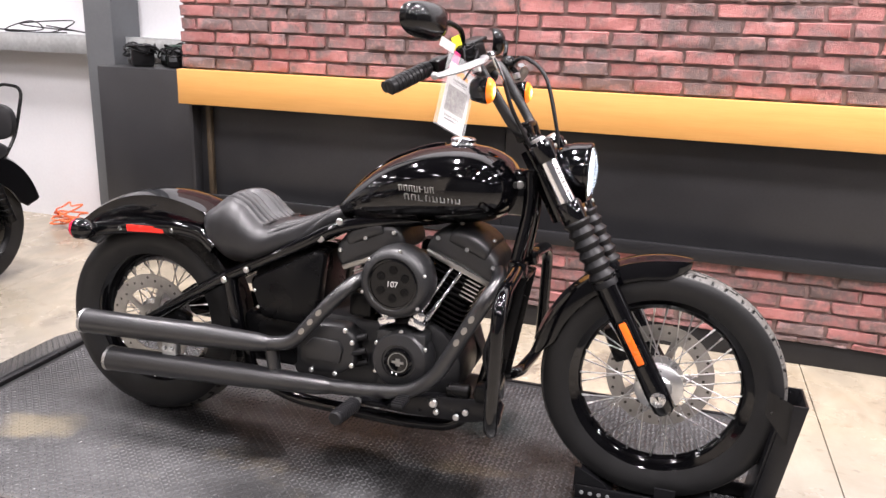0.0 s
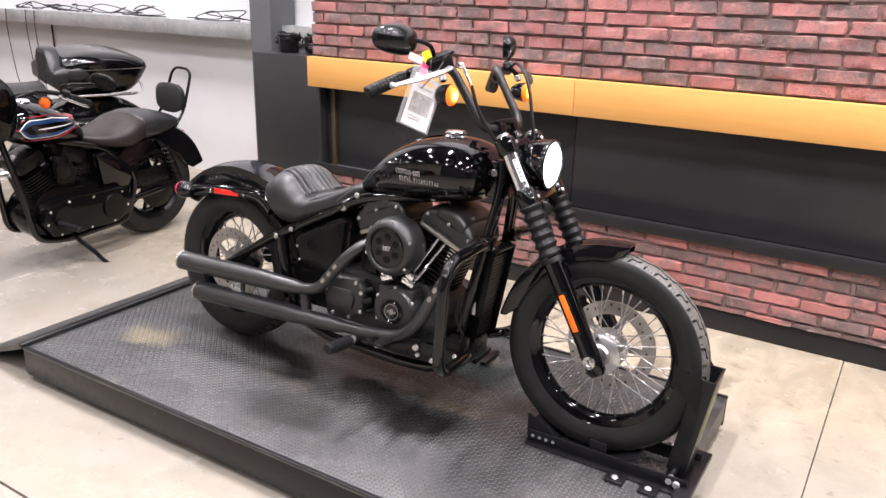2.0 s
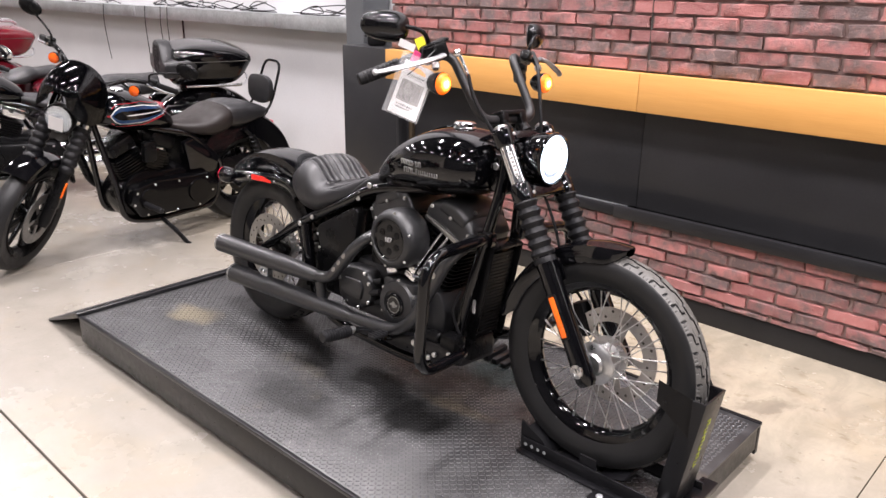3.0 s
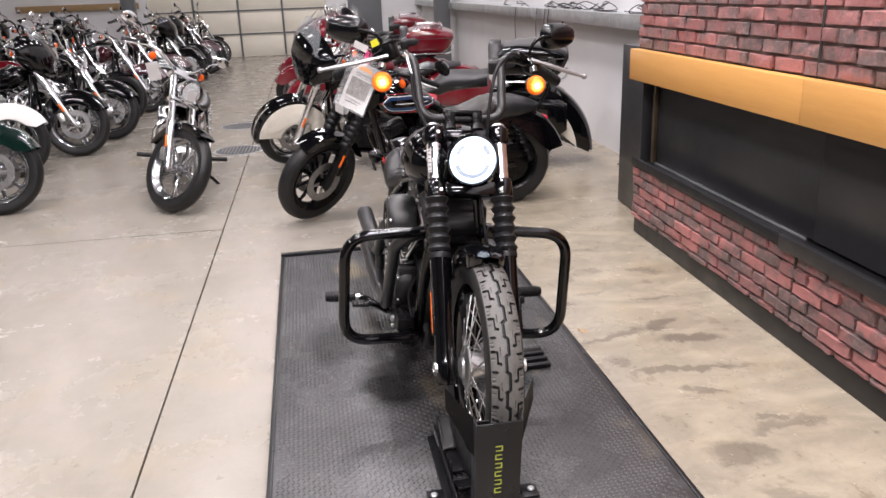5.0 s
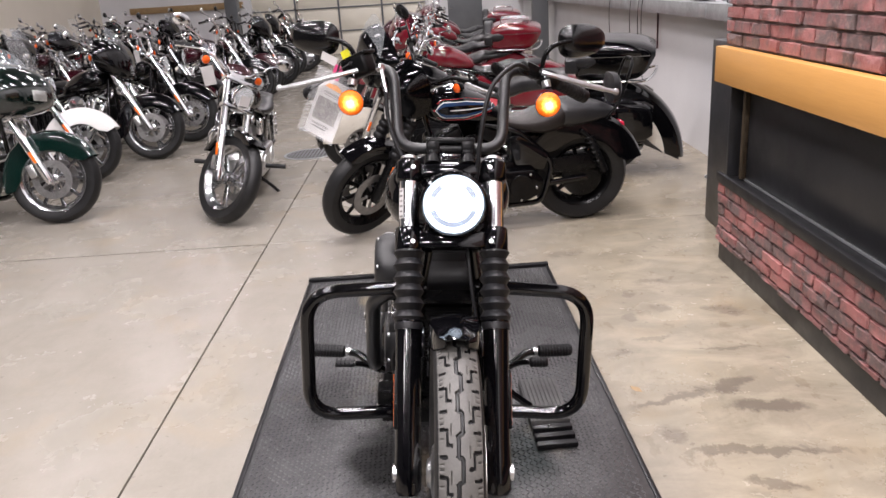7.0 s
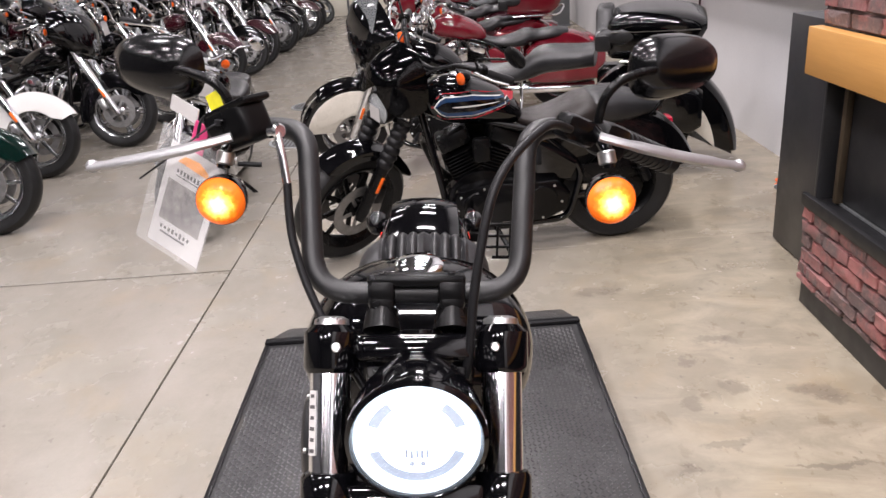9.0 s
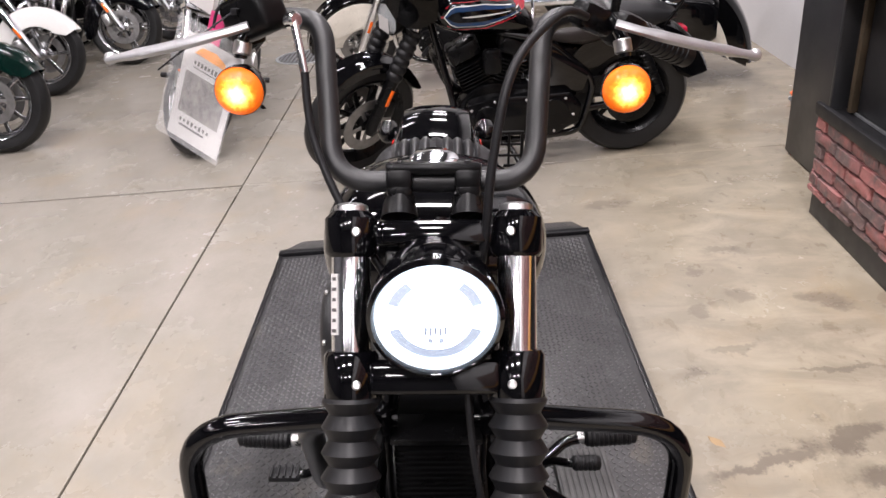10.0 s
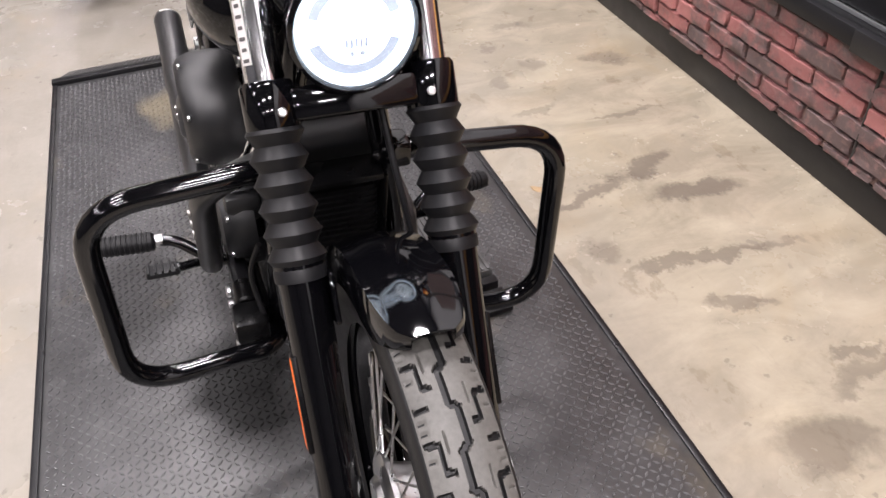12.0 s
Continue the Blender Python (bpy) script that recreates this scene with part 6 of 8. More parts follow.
# ---- pegs and pedals
for s in (-1, 1):
    bm = tube(B(), rounded([(-0.70, s * 0.13, 0.22), (-0.74, s * 0.22, 0.235), (-0.775, s * 0.275, 0.265), (-0.78, s * 0.315, 0.268)], 0.03, 4), 0.012, 12)
    part("peg_bracket", bm, GLOSS, hero)
    part("peg_pivot", cyl(B(), (-0.78, s * 0.296, 0.268), (-0.78, s * 0.316, 0.268), 0.0135, 12, bevel=0.003), ALU, hero)
    bm = ribbed(B(), (-0.78, s * 0.316, 0.268), (-0.79, s * 0.428, 0.268), 0.0195, 9, 0.002)
    part("footpeg", bm, SOFT_RUBBER, hero)
    px, pz, pw = (-0.655, 0.288, 0.064) if s < 0 else (-0.705, 0.266, 0.058)
    bm = tube(B(), rounded([(-0.73, s * 0.20, 0.225), (px - 0.03, s * 0.24, pz - 0.02), (px, s * 0.268, pz), (px, s * 0.282, pz)], 0.02, 4), 0.009, 10)
    part("pedal_arm", bm, GLOSS, hero)
    if s > 0:
        part("pedal_pad", ribbed(B(), (px, 0.278, pz), (px, 0.278 + pw, pz), 0.0155, 5, 0.001), SOFT_RUBBER, hero)
    else:
        pad = part("pedal_pad", box(B(), (px, -0.272 - pw / 2, pz), (0.034, pw, 0.013), 0.005), SOFT_RUBBER, hero)
        for k in range(5):
            part("pad_rib", box(B(), (px, -0.278 - 0.013 * k, pz + 0.008), (0.032, 0.005, 0.006), 0.001), SOFT_RUBBER, pad)
bm = box(B(), (-0.450, -0.165, 0.298), (0.066, 0.06, 0.05), 0.01)
part("rear_master_cylinder", bm, SATIN, hero)
part("reservoir", cyl(B(), (-0.565, -0.165, 0.288), (-0.50, -0.165, 0.292), 0.020, 16, bevel=0.004), SATIN, hero)
for x, z, r in ((-0.597, 0.252, 0.015), (-0.587, 0.228, 0.010), (-0.529, 0.222, 0.011), (-0.503, 0.240, 0.010), (-0.764, 0.222, 0.018), (-0.44, 0.262, 0.010)):
    screws([(x, -0.185, z)], (0, -1, 0), r * 0.85, 0.012, ALU, hero, "control_bolt")
part("control_plate", prism(B(), [(-0.79, 0.205), (-0.78, 0.245), (-0.60, 0.27), (-0.42, 0.285), (-0.415, 0.225), (-0.50, 0.205), (-0.68, 0.20)], -0.182, -0.145, 0.008), STEEL_BLACK, hero)

# ---- side stand, down on its block
pts = [(-0.80, 0.14, 0.17), (-0.80, 0.20, 0.13), (-0.795, 0.315, 0.045), (-0.79, 0.335, 0.036)]
part("side_stand", tube(B(), rounded(pts, 0.03, 4), 0.012, 12), GLOSS, hero)
part("stand_foot", box(B(), (-0.78, 0.345, 0.026), (0.05, 0.045, 0.012), 0.004, Matrix.Rotation(radians(4), 3, "X")), GLOSS, hero)

# ---- tail
part("rear_mudguard", fender(B(), RA.x, RA.z, 0.446, 57, 134, 0.098, 0.105, n=44, r1=0.396), GLOSS, hero)
for s in (-1, 1):
    pts = [(-1.33, s * 0.125, 0.60), (-1.40, s * 0.118, 0.640), (-1.55, s * 0.112, 0.642), (-1.78, s * 0.108, 0.612)]
    part("mudguard_strut", tube(B(), smooth_path(pts, 5), 0.017, 14, flat=1.3), GLOSS, hero)
    part("reflector", box(B(), (-1.578, s * 0.126, 0.634), (0.135, 0.006, 0.022), 0.003, Matrix.Rotation(radians(-3), 3, "Y")), RED_REFLECTOR, hero, "red side reflector")
    screws([(-1.672, s * 0.122, 0.627), (-1.482, s * 0.126, 0.640)], (0, s, 0), 0.008, 0.006, CHROME, hero, "strut_bolt")
    sg = new("turn_signal")
    sg.parent, sg.empty_display_size = hero, 0.05
    sg.matrix_basis = Matrix.Translation((-1.797, s * 0.150, 0.616)) @ Matrix.Rotation(radians(-90), 4, "Y")
    part("housing", lathe(B(), [(0.004, -0.05), (0.016, -0.047), (0.028, -0.032), (0.033, -0.012), (0.034, 0.010), (0.004, 0.010)], None, 28), GLOSS, sg)
    part("lens", lathe(B(), [(0.031, 0.009), (0.0315, 0.018), (0.026, 0.026), (0.012, 0.031), (0.002, 0.032)], None, 28), RED_LENS, sg, "red lens")
    part("signal_arm", tube(B(), [(-1.755, s * 0.10, 0.618), (-1.775, s * 0.15, 0.616)], 0.010, 10), GLOSS, hero)
bracket = part("plate_bracket", box(B(), (-1.74, 0.16, 0.59), (0.014, 0.06, 0.03), 0.004), SATIN, hero)
for yy, zz, sy, sz in ((0.222, 0.625, 0.085, 0.010), (0.222, 0.588, 0.085, 0.008), (0.222, 0.552, 0.085, 0.008), (0.236, 0.518, 0.060, 0.010), (0.184, 0.59, 0.010, 0.075), (0.222, 0.572, 0.008, 0.10), (0.262, 0.575, 0.010, 0.11)):
    part("bracket_bar", box(B(), (-1.75, yy, zz), (0.008, sy, sz), 0.002), SATIN, bracket)
part("belt_guard", prism(B(), [(-1.10, 0.36), (-1.10, 0.40), (-1.58, 0.40), (-1.68, 0.33), (-1.6, 0.30)], 0.135, 0.142, 0.002), SATIN, hero)
part("rear_shock", tube(B(), [(-1.0, 0, 0.56), (-1.25, 0, 0.46)], 0.04, 16), SATIN, hero)
part("rear_caliper", box(B(), (-1.50, -0.085, 0.355), (0.10, 0.05, 0.06), 0.014, Matrix.Rotation(radians(30), 3, "Y")), SATIN, hero)

# ---- sales tags hanging from the brake lever
M_H = hero.matrix_basis
tag = thing("sales_tag", "printed sales card in a clear sleeve hanging from the brake lever", "tag", M_H @ (Matrix.Translation((-0.54, -0.285, 1.195)) @ Matrix.Rotation(radians(-25), 4, "Z") @ Matrix.Rotation(radians(-6), 4, "Y") @ Matrix.Rotation(radians(-21), 4, "X")))
sl = part("sleeve", box(B(), (0.004, 0, -0.105), (0.0015, 0.115, 0.18), 0.0006, seg=1), CLEAR, tag, "clear plastic sleeve")
sl.visible_shadow = False
part("card", box(B(), (0, 0.006, -0.112), (0.001, 0.092, 0.155), 0), PAPER, tag)
for side in (1, -1):
    xx = 0.0009 * side
    part("header_print", prism(B(), [(-0.022, -0.058), (-0.012, -0.047), (0.012, -0.044), (0.030, -0.052), (0.034, -0.060)], xx - 0.0002, xx + 0.0002, axis="x"), TAG_ORANGE, tag, "orange print")
    bm = B()
    rnd = random.Random(21)
    for k in range(9):
        box(bm, (xx, -0.018 + 0.006 * k, -0.071), (0.0004, 0.0032, rnd.uniform(0.004, 0.008)), 0)
    box(bm, (xx, 0.006, -0.078), (0.0004, 0.05, 0.0012), 0)
    box(bm, (xx, 0.0, -0.168), (0.0004, 0.045, 0.003), 0)
    for k in range(8):
        box(bm, (xx, -0.022 + 0.007 * k, -0.160), (0.0004, 0.0035, rnd.uniform(0.004, 0.009)), 0)
    part("writing_bars", bm, INK, tag)
    part("photo_print", box(B(), (xx, 0.006, -0.118), (0.0004, 0.072, 0.062), 0), INK_SOFT, tag)
part("strap", tube(B(), smooth_path([(0.004, 0.0, -0.012), (0.0, -0.004, 0.01), (-0.005, 0.0, 0.022)], 4), 0.0022, 6), SOFT_RUBBER, tag)
tie = thing("cable_tie", "long black cable tie looped round the brake lever", "cable tie", M_H)
part("strap", tube(B(), smooth_path([(-0.520, -0.250, 1.212), (-0.512, -0.272, 1.200), (-0.510, -0.318, 1.168), (-0.516, -0.366, 1.135)], 5), 0.0024, 6, flat=0.5), SOFT_RUBBER, tie)
part("lock", box(B(), (-0.518, -0.256, 1.209), (0.008, 0.008, 0.008), 0.001), SOFT_RUBBER, tie)
tag2 = thing("key_tag", "bright yellow key tag tied to the brake lever", "tag", M_H @ (Matrix.Translation((-0.560, -0.262, 1.216)) @ Matrix.Rotation(radians(-35), 4, "Z") @ Matrix.Rotation(radians(25), 4, "X")))
part("card", box(B(), (0, -0.005, 0.004), (0.002, 0.028, 0.045), 0.0005, seg=1), TAG_YELLOW, tag2)
part("tie", tube(B(), smooth_path([(0, 0, -0.016), (0.01, 0.01, -0.03), (0.02, 0.02, -0.025)], 4), 0.0015, 6), TAG_YELLOW, tag2)
tag3 = thing("key_tag", "crimson key tag tied to the brake lever", "tag", M_H @ (Matrix.Translation((-0.560, -0.296, 1.176)) @ Matrix.Rotation(radians(-25), 4, "Z") @ Matrix.Rotation(radians(-25), 4, "X")))
part("card", box(B(), (0, 0, 0), (0.002, 0.024, 0.05), 0.0005, seg=1), TAG_PINK, tag3)
tag4 = thing("paper_slip", "small white paper slip tied to the brake lever", "tag", M_H @ (Matrix.Translation((-0.575, -0.315, 1.215)) @ Matrix.Rotation(radians(-30), 4, "Z") @ Matrix.Rotation(radians(70), 4, "X")))
part("card", box(B(), (0, 0, 0), (0.0015, 0.022, 0.05), 0), PAPER, tag4)

# ---------------------------------------------------------------- the other motorcycles
def plain_wheel(parent, name, c, R, w, rim, style, metal, disc=1):
    wh = new(name)
    wh.parent, wh.empty_display_size = parent, 0.05
    wh.matrix_basis = Matrix.Translation(c)
    hw = w / 2
    prof = [(rim - 0.004, -hw * 0.7), (R - 0.05, -hw), (R - 0.03, -hw * 0.98), (R - 0.008, -hw * 0.6), (R, -hw * 0.15), (R, hw * 0.15), (R - 0.008, hw * 0.6), (R - 0.03, hw * 0.98), (R - 0.05, hw), (rim - 0.004, hw * 0.7)]
    part("tyre", lathe(B(), prof + [(rim - 0.008, 0)], AX_Y, 48, closed=True), RUBBER, wh)
    h2 = w * 0.36
    bm = lathe(B(), [(rim + 0.006, -h2 - 0.012), (rim + 0.01, -h2), (rim - 0.008, -h2 * 0.6), (rim - 0.02, 0), (rim - 0.008, h2 * 0.6), (rim + 0.01, h2), (rim + 0.006, h2 + 0.012), (rim - 0.012, h2), (rim - 0.035, h2 * 0.3), (rim - 0.035, -h2 * 0.3), (rim - 0.012, -h2)], AX_Y, 48, closed=True)
    lathe(bm, [(0.02, -0.06), (0.045, -0.05), (0.05, -0.035), (0.05, 0.035), (0.045, 0.05), (0.02, 0.06)], AX_Y, 24)
    n = {"five": 5, "cast": 5, "nine": 9, "mag": 7, "wire": 24}[style]
    for k in range(n):
        a = 2 * math.pi * k / n
        if style == "wire":
            s = 1 if k % 2 else -1
            cyl(bm, (0.045 * math.cos(a + 0.4 * s), s * 0.035, 0.045 * math.sin(a + 0.4 * s)), ((rim - 0.02) * math.cos(a), s * 0.006, (rim - 0.02) * math.sin(a)), 0.0021, 5)
        else:
            ww = {"cast": 0.05, "nine": 0.018}.get(style, 0.034)
            for off in ((-0.10, 0.10) if style == "five" else (0.0,)):
                p, q = Vector((0.04 * math.cos(a), 0, 0.04 * math.sin(a))), Vector(((rim - 0.02) * math.cos(a + off), 0, (rim - 0.02) * math.sin(a + off)))
                d = q - p
                box(bm, (p + q) / 2, (d.length, 0.028, ww * (0.7 if style == "five" else 1.0)), 0.005, d.to_track_quat("X", "Y").to_matrix(), 1)
    part("rim", bm, CAST_GREY if style == "cast" else (RIM_CHROME if metal == CHROME else metal), wh)
    if disc:
        bm = B()
        for s in ((-1, 1) if disc == 2 else (1,)):
            y = s * 0.066
            lathe(bm, [(0.095, y - 0.003), (0.148, y - 0.003), (0.148, y + 0.003), (0.095, y + 0.003)], AX_Y, 40, closed=True)
            for k in range(5):
                a = 2 * math.pi * k / 5
                box(bm, (0.07 * math.cos(a), y, 0.07 * math.sin(a)), (0.06, 0.005, 0.02), 0, Matrix.Rotation(-a, 3, "Y"))
        part("brake_disc", bm, DISC_DARK, wh)
    return wh


def showroom_bike(label, m, paint=GLOSS, metal=CHROME, wheel="five", wb=1.62, front=0.33, rear=0.32, rake=30, fairing="none", screen=False, bags=False, trunk=None, guard="short", guard_paint=None,
                  rear_guard="short", bars="low", seat=LEATHER, backrest=False, tank_art=None, name="motorcycle", big_front=False, tag_on=False, gaiters=False, primary=DARK_ENGINE, valance=None, steer=12.0, trunk_shift=0.0, lean=5.0, pipes=None, group="motorcycles in the showroom", note=False, air=None, rack=True, down=0.0, saddle=None, pillion=None):
    """A parked motorcycle, front axle over x = 0, heading +x, leaning on its side stand."""
    pipes = pipes or metal
    guard_paint = guard_paint or paint
    root = thing(name, label, "motorcycle", m @ Matrix.Rotation(radians(-lean), 4, "X"), group)
    fa, ra = Vector((0, 0, front)), Vector((-wb, 0, rear))
    k = radians(rake)
    fd = Vector((-math.sin(k), 0, math.cos(k)))

    def leg(z, y, ahead=0.0):
        p = fa + fd * ((z - front) / fd.z)
        return Vector((p.x + ahead * math.cos(k), y, p.z + ahead * math.sin(k)))

    RMk = Matrix.Rotation(-k, 3, "Y")
    plain_wheel(root, "front_wheel", fa, front, 0.13 if big_front else 0.105, front - 0.095, wheel, metal, 2 if fairing != "none" else 1)
    plain_wheel(root, "rear_wheel", ra, rear, 0.17, rear - 0.115, "five" if wheel == "wire" and bags else wheel, metal, 0 if pillion else 1)
    wid = 0.125 if big_front else 0.1
    for s in (-1, 1):
        part("fork_leg", tube(B(), [leg(front - 0.03, s * wid), leg(front, s * wid), leg(front + 0.32, s * wid)], [0.022, 0.032, 0.034], 14), metal, root)
        part("fork_tube", tube(B(), [leg(front + 0.3, s * wid), leg(1.0, s * wid)], 0.026 if not fairing == "bat" else 0.034, 14), CHROME, root)
        if gaiters:
            pts = [leg(0.58 + 0.006 * i, s * wid) for i in range(40)]
            part("fork_gaiter", tube(B(), pts, [0.036 + 0.009 * abs(math.sin(i * 0.52)) for i in range(40)], 14), SOFT_RUBBER, root)
        part("reflector", box(B(), leg(front + 0.17, s * (wid + 0.034)), (0.02, 0.006, 0.09), 0.002, RMk), ORANGE, root, "orange reflector")
        part("brake_caliper", box(B(), (-0.12, s * (wid - 0.02), front + 0.07), (0.06, 0.05, 0.1), 0.012, Matrix.Rotation(radians(-20), 3, "Y")), SATIN if metal != CHROME else ALU, root)
    part("yoke", box(B(), leg(0.98, 0), (0.07, 2 * wid + 0.06, 0.035), 0.01, RMk), metal, root)
    part("yoke", box(B(), leg(0.80, 0), (0.07, 2 * wid + 0.06, 0.04), 0.01, RMk), metal, root)
    # mudguards
    if guard == "short":
        part("front_mudguard", fender(B(), 0, front, front + 0.03, 62, 165, 0.072, 0.055, n=24), guard_paint, root)
    elif guard == "full":
        part("front_mudguard", fender(B(), 0, front, front + 0.035, 28, 195, 0.085, 0.15, n=32, tip=0.6), guard_paint, root)
    elif guard == "valanced":
        part("front_mudguard", fender(B(), 0, front, front + 0.05, 4, 190, 0.092, 0.045, n=36, tip=0.7), guard_paint, root)
        for s in (-1, 1):
            o = [((front + 0.02) * math.cos(radians(a)), front + (front + 0.02) * math.sin(radians(a))) for a in range(12, 188, 8)]
            i = [(-0.02 + (front - 0.155) * math.cos(radians(a)), front - 0.03 + (front - 0.155) * math.sin(radians(a))) for a in range(180, 10, -10)]
            part("front_skirt", prism(B(), o + i, s * 0.090, s * 0.098, 0.003), valance, root, "cream skirt panel")
        part("mudguard_trim", tube(B(), [((front + 0.05) * math.cos(radians(a)), 0, front + (front + 0.05) * math.sin(radians(a))) for a in range(10, 60, 6)], 0.012, 8), CHROME, root)
    if pillion:
        part("rear_mudguard", fender(B(), -wb, rear, rear + 0.10, 36, 164, 0.112, 0.16, n=34, tip=0.7), paint, root)
        part("belt_pulley", lathe(B(), [(0.13, 0.0), (0.132, 0.014), (0.122, 0.02), (0.06, 0.022), (0.002, 0.026)], at(-wb, 0.085, rear, AX_Y), 32), SATIN, root)
        part("belt_guard", prism(B(), [(-1.06, 0.40), (-1.10, 0.45), (-1.30, 0.47), (-wb - 0.06, rear + 0.16), (-wb - 0.12, rear + 0.06), (-1.30, 0.36)], 0.112, 0.120, 0.003), SATIN, root)
    elif rear_guard == "short":
        part("rear_mudguard", fender(B(), -wb, rear, rear + 0.08, 55, 150, 0.1, 0.09, n=26), paint, root)
    else:
        part("rear_mudguard", fender(B(), -wb, rear, rear + (0.12 if valance else 0.10), 45, 196 if valance else 186, 0.135 if valance else 0.115, 0.24 if valance else 0.17, n=34, tip=0.8, r1=rear + 0.32 if valance else None, grow=2.6 if valance else 1.0), paint, root)
        if valance:
            for s in (-1, 1):
                o = [(-wb + (rear + 0.01 + 0.16 * ((a - 70) / 127) ** 2.6) * math.cos(radians(a)), rear + (rear + 0.01 + 0.16 * ((a - 70) / 127) ** 2.6) * math.sin(radians(a))) for a in range(124, 197, 6)]
                big = [(-wb + (rear + 0.09 + 0.20 * ((a - 60) / 138) ** 2.6) * math.cos(radians(a)), rear + (rear + 0.09 + 0.20 * ((a - 60) / 138) ** 2.6) * math.sin(radians(a))) for a in range(60, 199, 6)]
                part("mudguard_side", prism(B(), big + [(-wb - 0.30, rear - 0.06), (-wb - 0.10, rear + 0.12), (-wb + 0.10, rear + 0.14)], s * 0.128, s * 0.137, 0.003), paint, root)
                part("mudguard_skirt", prism(B(), o + [(-wb - 0.33, rear - 0.02), (-wb - 0.16, rear + 0.14)], s * 0.139, s * 0.146, 0.003), valance, root, "cream skirt panel")
    part("tail_lamp", box(B(), (-wb - 0.27, 0, rear + 0.30), (0.05, 0.09, 0.06), 0.015), RED_LENS, root)
    # tank
    T = [(-0.93, 0.70, 0.74, 0.04), (-0.90, 0.69, 0.80, 0.08), (-0.80, 0.695, 0.88, 0.13), (-0.66, 0.71, 0.94, 0.16), (-0.54, 0.73, 0.955, 0.155), (-0.45, 0.77, 0.92, 0.12), (-0.42, 0.81, 0.88, 0.06)]
    tk = part("fuel_tank", loft(B(), spline_secs(T, 4), 28, 2.3), paint, root)
    part("filler_cap", lathe(B(), [(0.036, 0), (0.038, 0.012), (0.03, 0.02), (0.002, 0.022)], at(-0.60, 0, 0.945), 20), CHROME, tk)
    if tank_art:
        for s in (-1, 1):
            def ribbon(z0, z1, x0, x1, out):
                b2 = B()
                secs = spline_secs(T, 4)
                top, bot = [], []
                for i in range(15):
                    x = x0 + (x1 - x0) * i / 14
                    for a, b in zip(secs, secs[1:]):
                        if a[0] <= x <= b[0]:
                            t = (x - a[0]) / (b[0] - a[0])
                            za, zb, hw = (a[q] + (b[q] - a[q]) * t for q in (1, 2, 3))
                            break
                    f = min(math.sqrt(min(1.0, (14 - i) / 2.0)), 0.25 + 0.75 * min(1.0, i / 7.0))
                    zm = (z0 + z1) / 2
                    col = []
                    for z in (zm + (z1 - zm) * f, zm, zm + (z0 - zm) * f):
                        q = max(0.02, 1 - abs((z - (za + zb) / 2) / ((zb - za) / 2)) ** 2.3)
                        col.append(b2.verts.new((x, s * (hw * q ** (1 / 2.3) + out), z)))
                    top.append(col)
                skin(b2, top, cap=False, closed=False)
                return b2
            part("tank_stripe", ribbon(0.768, 0.902, -0.885, -0.462, 0.0015), BRIGHT_RED, tk)
            part("tank_stripe", ribbon(0.784, 0.886, -0.862, -0.476, 0.003), WHITE_PAINT, tk)
            part("tank_stripe", ribbon(0.788, 0.882, -0.852, -0.481, 0.0045), BLUE_PAINT, tk)
            part("tank_stripe", ribbon(0.809, 0.861, -0.850, -0.489, 0.006), GLOSS, tk)
            part("badge_bar", ribbon(0.831, 0.839, -0.80, -0.56, 0.0075), PAPER, tk)
    # seat
    S = [(-0.90, 0.67, 0.735, 0.07), (-1.02, 0.645, 0.70, 0.13), (-1.14, 0.62, 0.715, 0.165), (-1.26, 0.62, 0.755, 0.17), (-1.33, 0.65, 0.765, 0.15), (-1.40, 0.66, 0.75, 0.135), (-1.55, 0.67, 0.765, 0.125), (-1.68, 0.69, 0.755, 0.09)]
    if rear_guard == "short" and not bags:
        S = S[:-1] + [(-1.60, 0.69, 0.74, 0.07)]
    part("seat", loft(B(), spline_secs(saddle or S, 4), 32, 2.7), seat, root)
    if pillion:
        part("pillion_seat", loft(B(), spline_secs(pillion, 4), 32, 3.0), LEATHER, root, "black pillion pad")
    # engine
    bm = B()
    prism(bm, [(-0.70 + 0.19 * math.cos(a), 0.31 + 0.165 * math.sin(a)) for a in [2 * math.pi * q / 24 for q in range(24)]], -0.11, 0.11, 0.01)
    box(bm, (-0.95, 0, 0.34), (0.34, 0.22, 0.24), 0.03)
    part("crankcase", bm, primary, root)
    bm = prism(B(), [(-1.13, 0.25), (-1.15, 0.34), (-1.08, 0.42), (-0.72, 0.43), (-0.56, 0.40), (-0.53, 0.31), (-0.60, 0.21), (-1.02, 0.20)], 0.10, 0.19, 0.02)
    lathe(bm, [(0.08, 0.0), (0.075, 0.016), (0.002, 0.02)], at(-1.0, 0.185, 0.315, AX_Y), 24)
    lathe(bm, [(0.07, 0.0), (0.065, 0.016), (0.002, 0.02)], at(-0.66, 0.185, 0.32, AX_Y), 24)
    pc = part("primary_cover", bm, primary, root)
    screws([(x, 0.186, z) for x, z in ((-1.10, 0.30), (-1.06, 0.39), (-0.86, 0.40), (-0.70, 0.405), (-0.58, 0.37), (-0.56, 0.30), (-0.64, 0.225), (-0.84, 0.22), (-1.0, 0.22))], (0, 1, 0), 0.007, 0.006, ALU, pc, "cover_screw")
    part("cam_cover", lathe(B(), [(0.095, 0), (0.09, 0.05), (0.07, 0.065), (0.002, 0.068)], at(-0.71, -0.105, 0.36, AX_Y @ Matrix.Rotation(math.pi, 4, "X")), 28), metal, root)
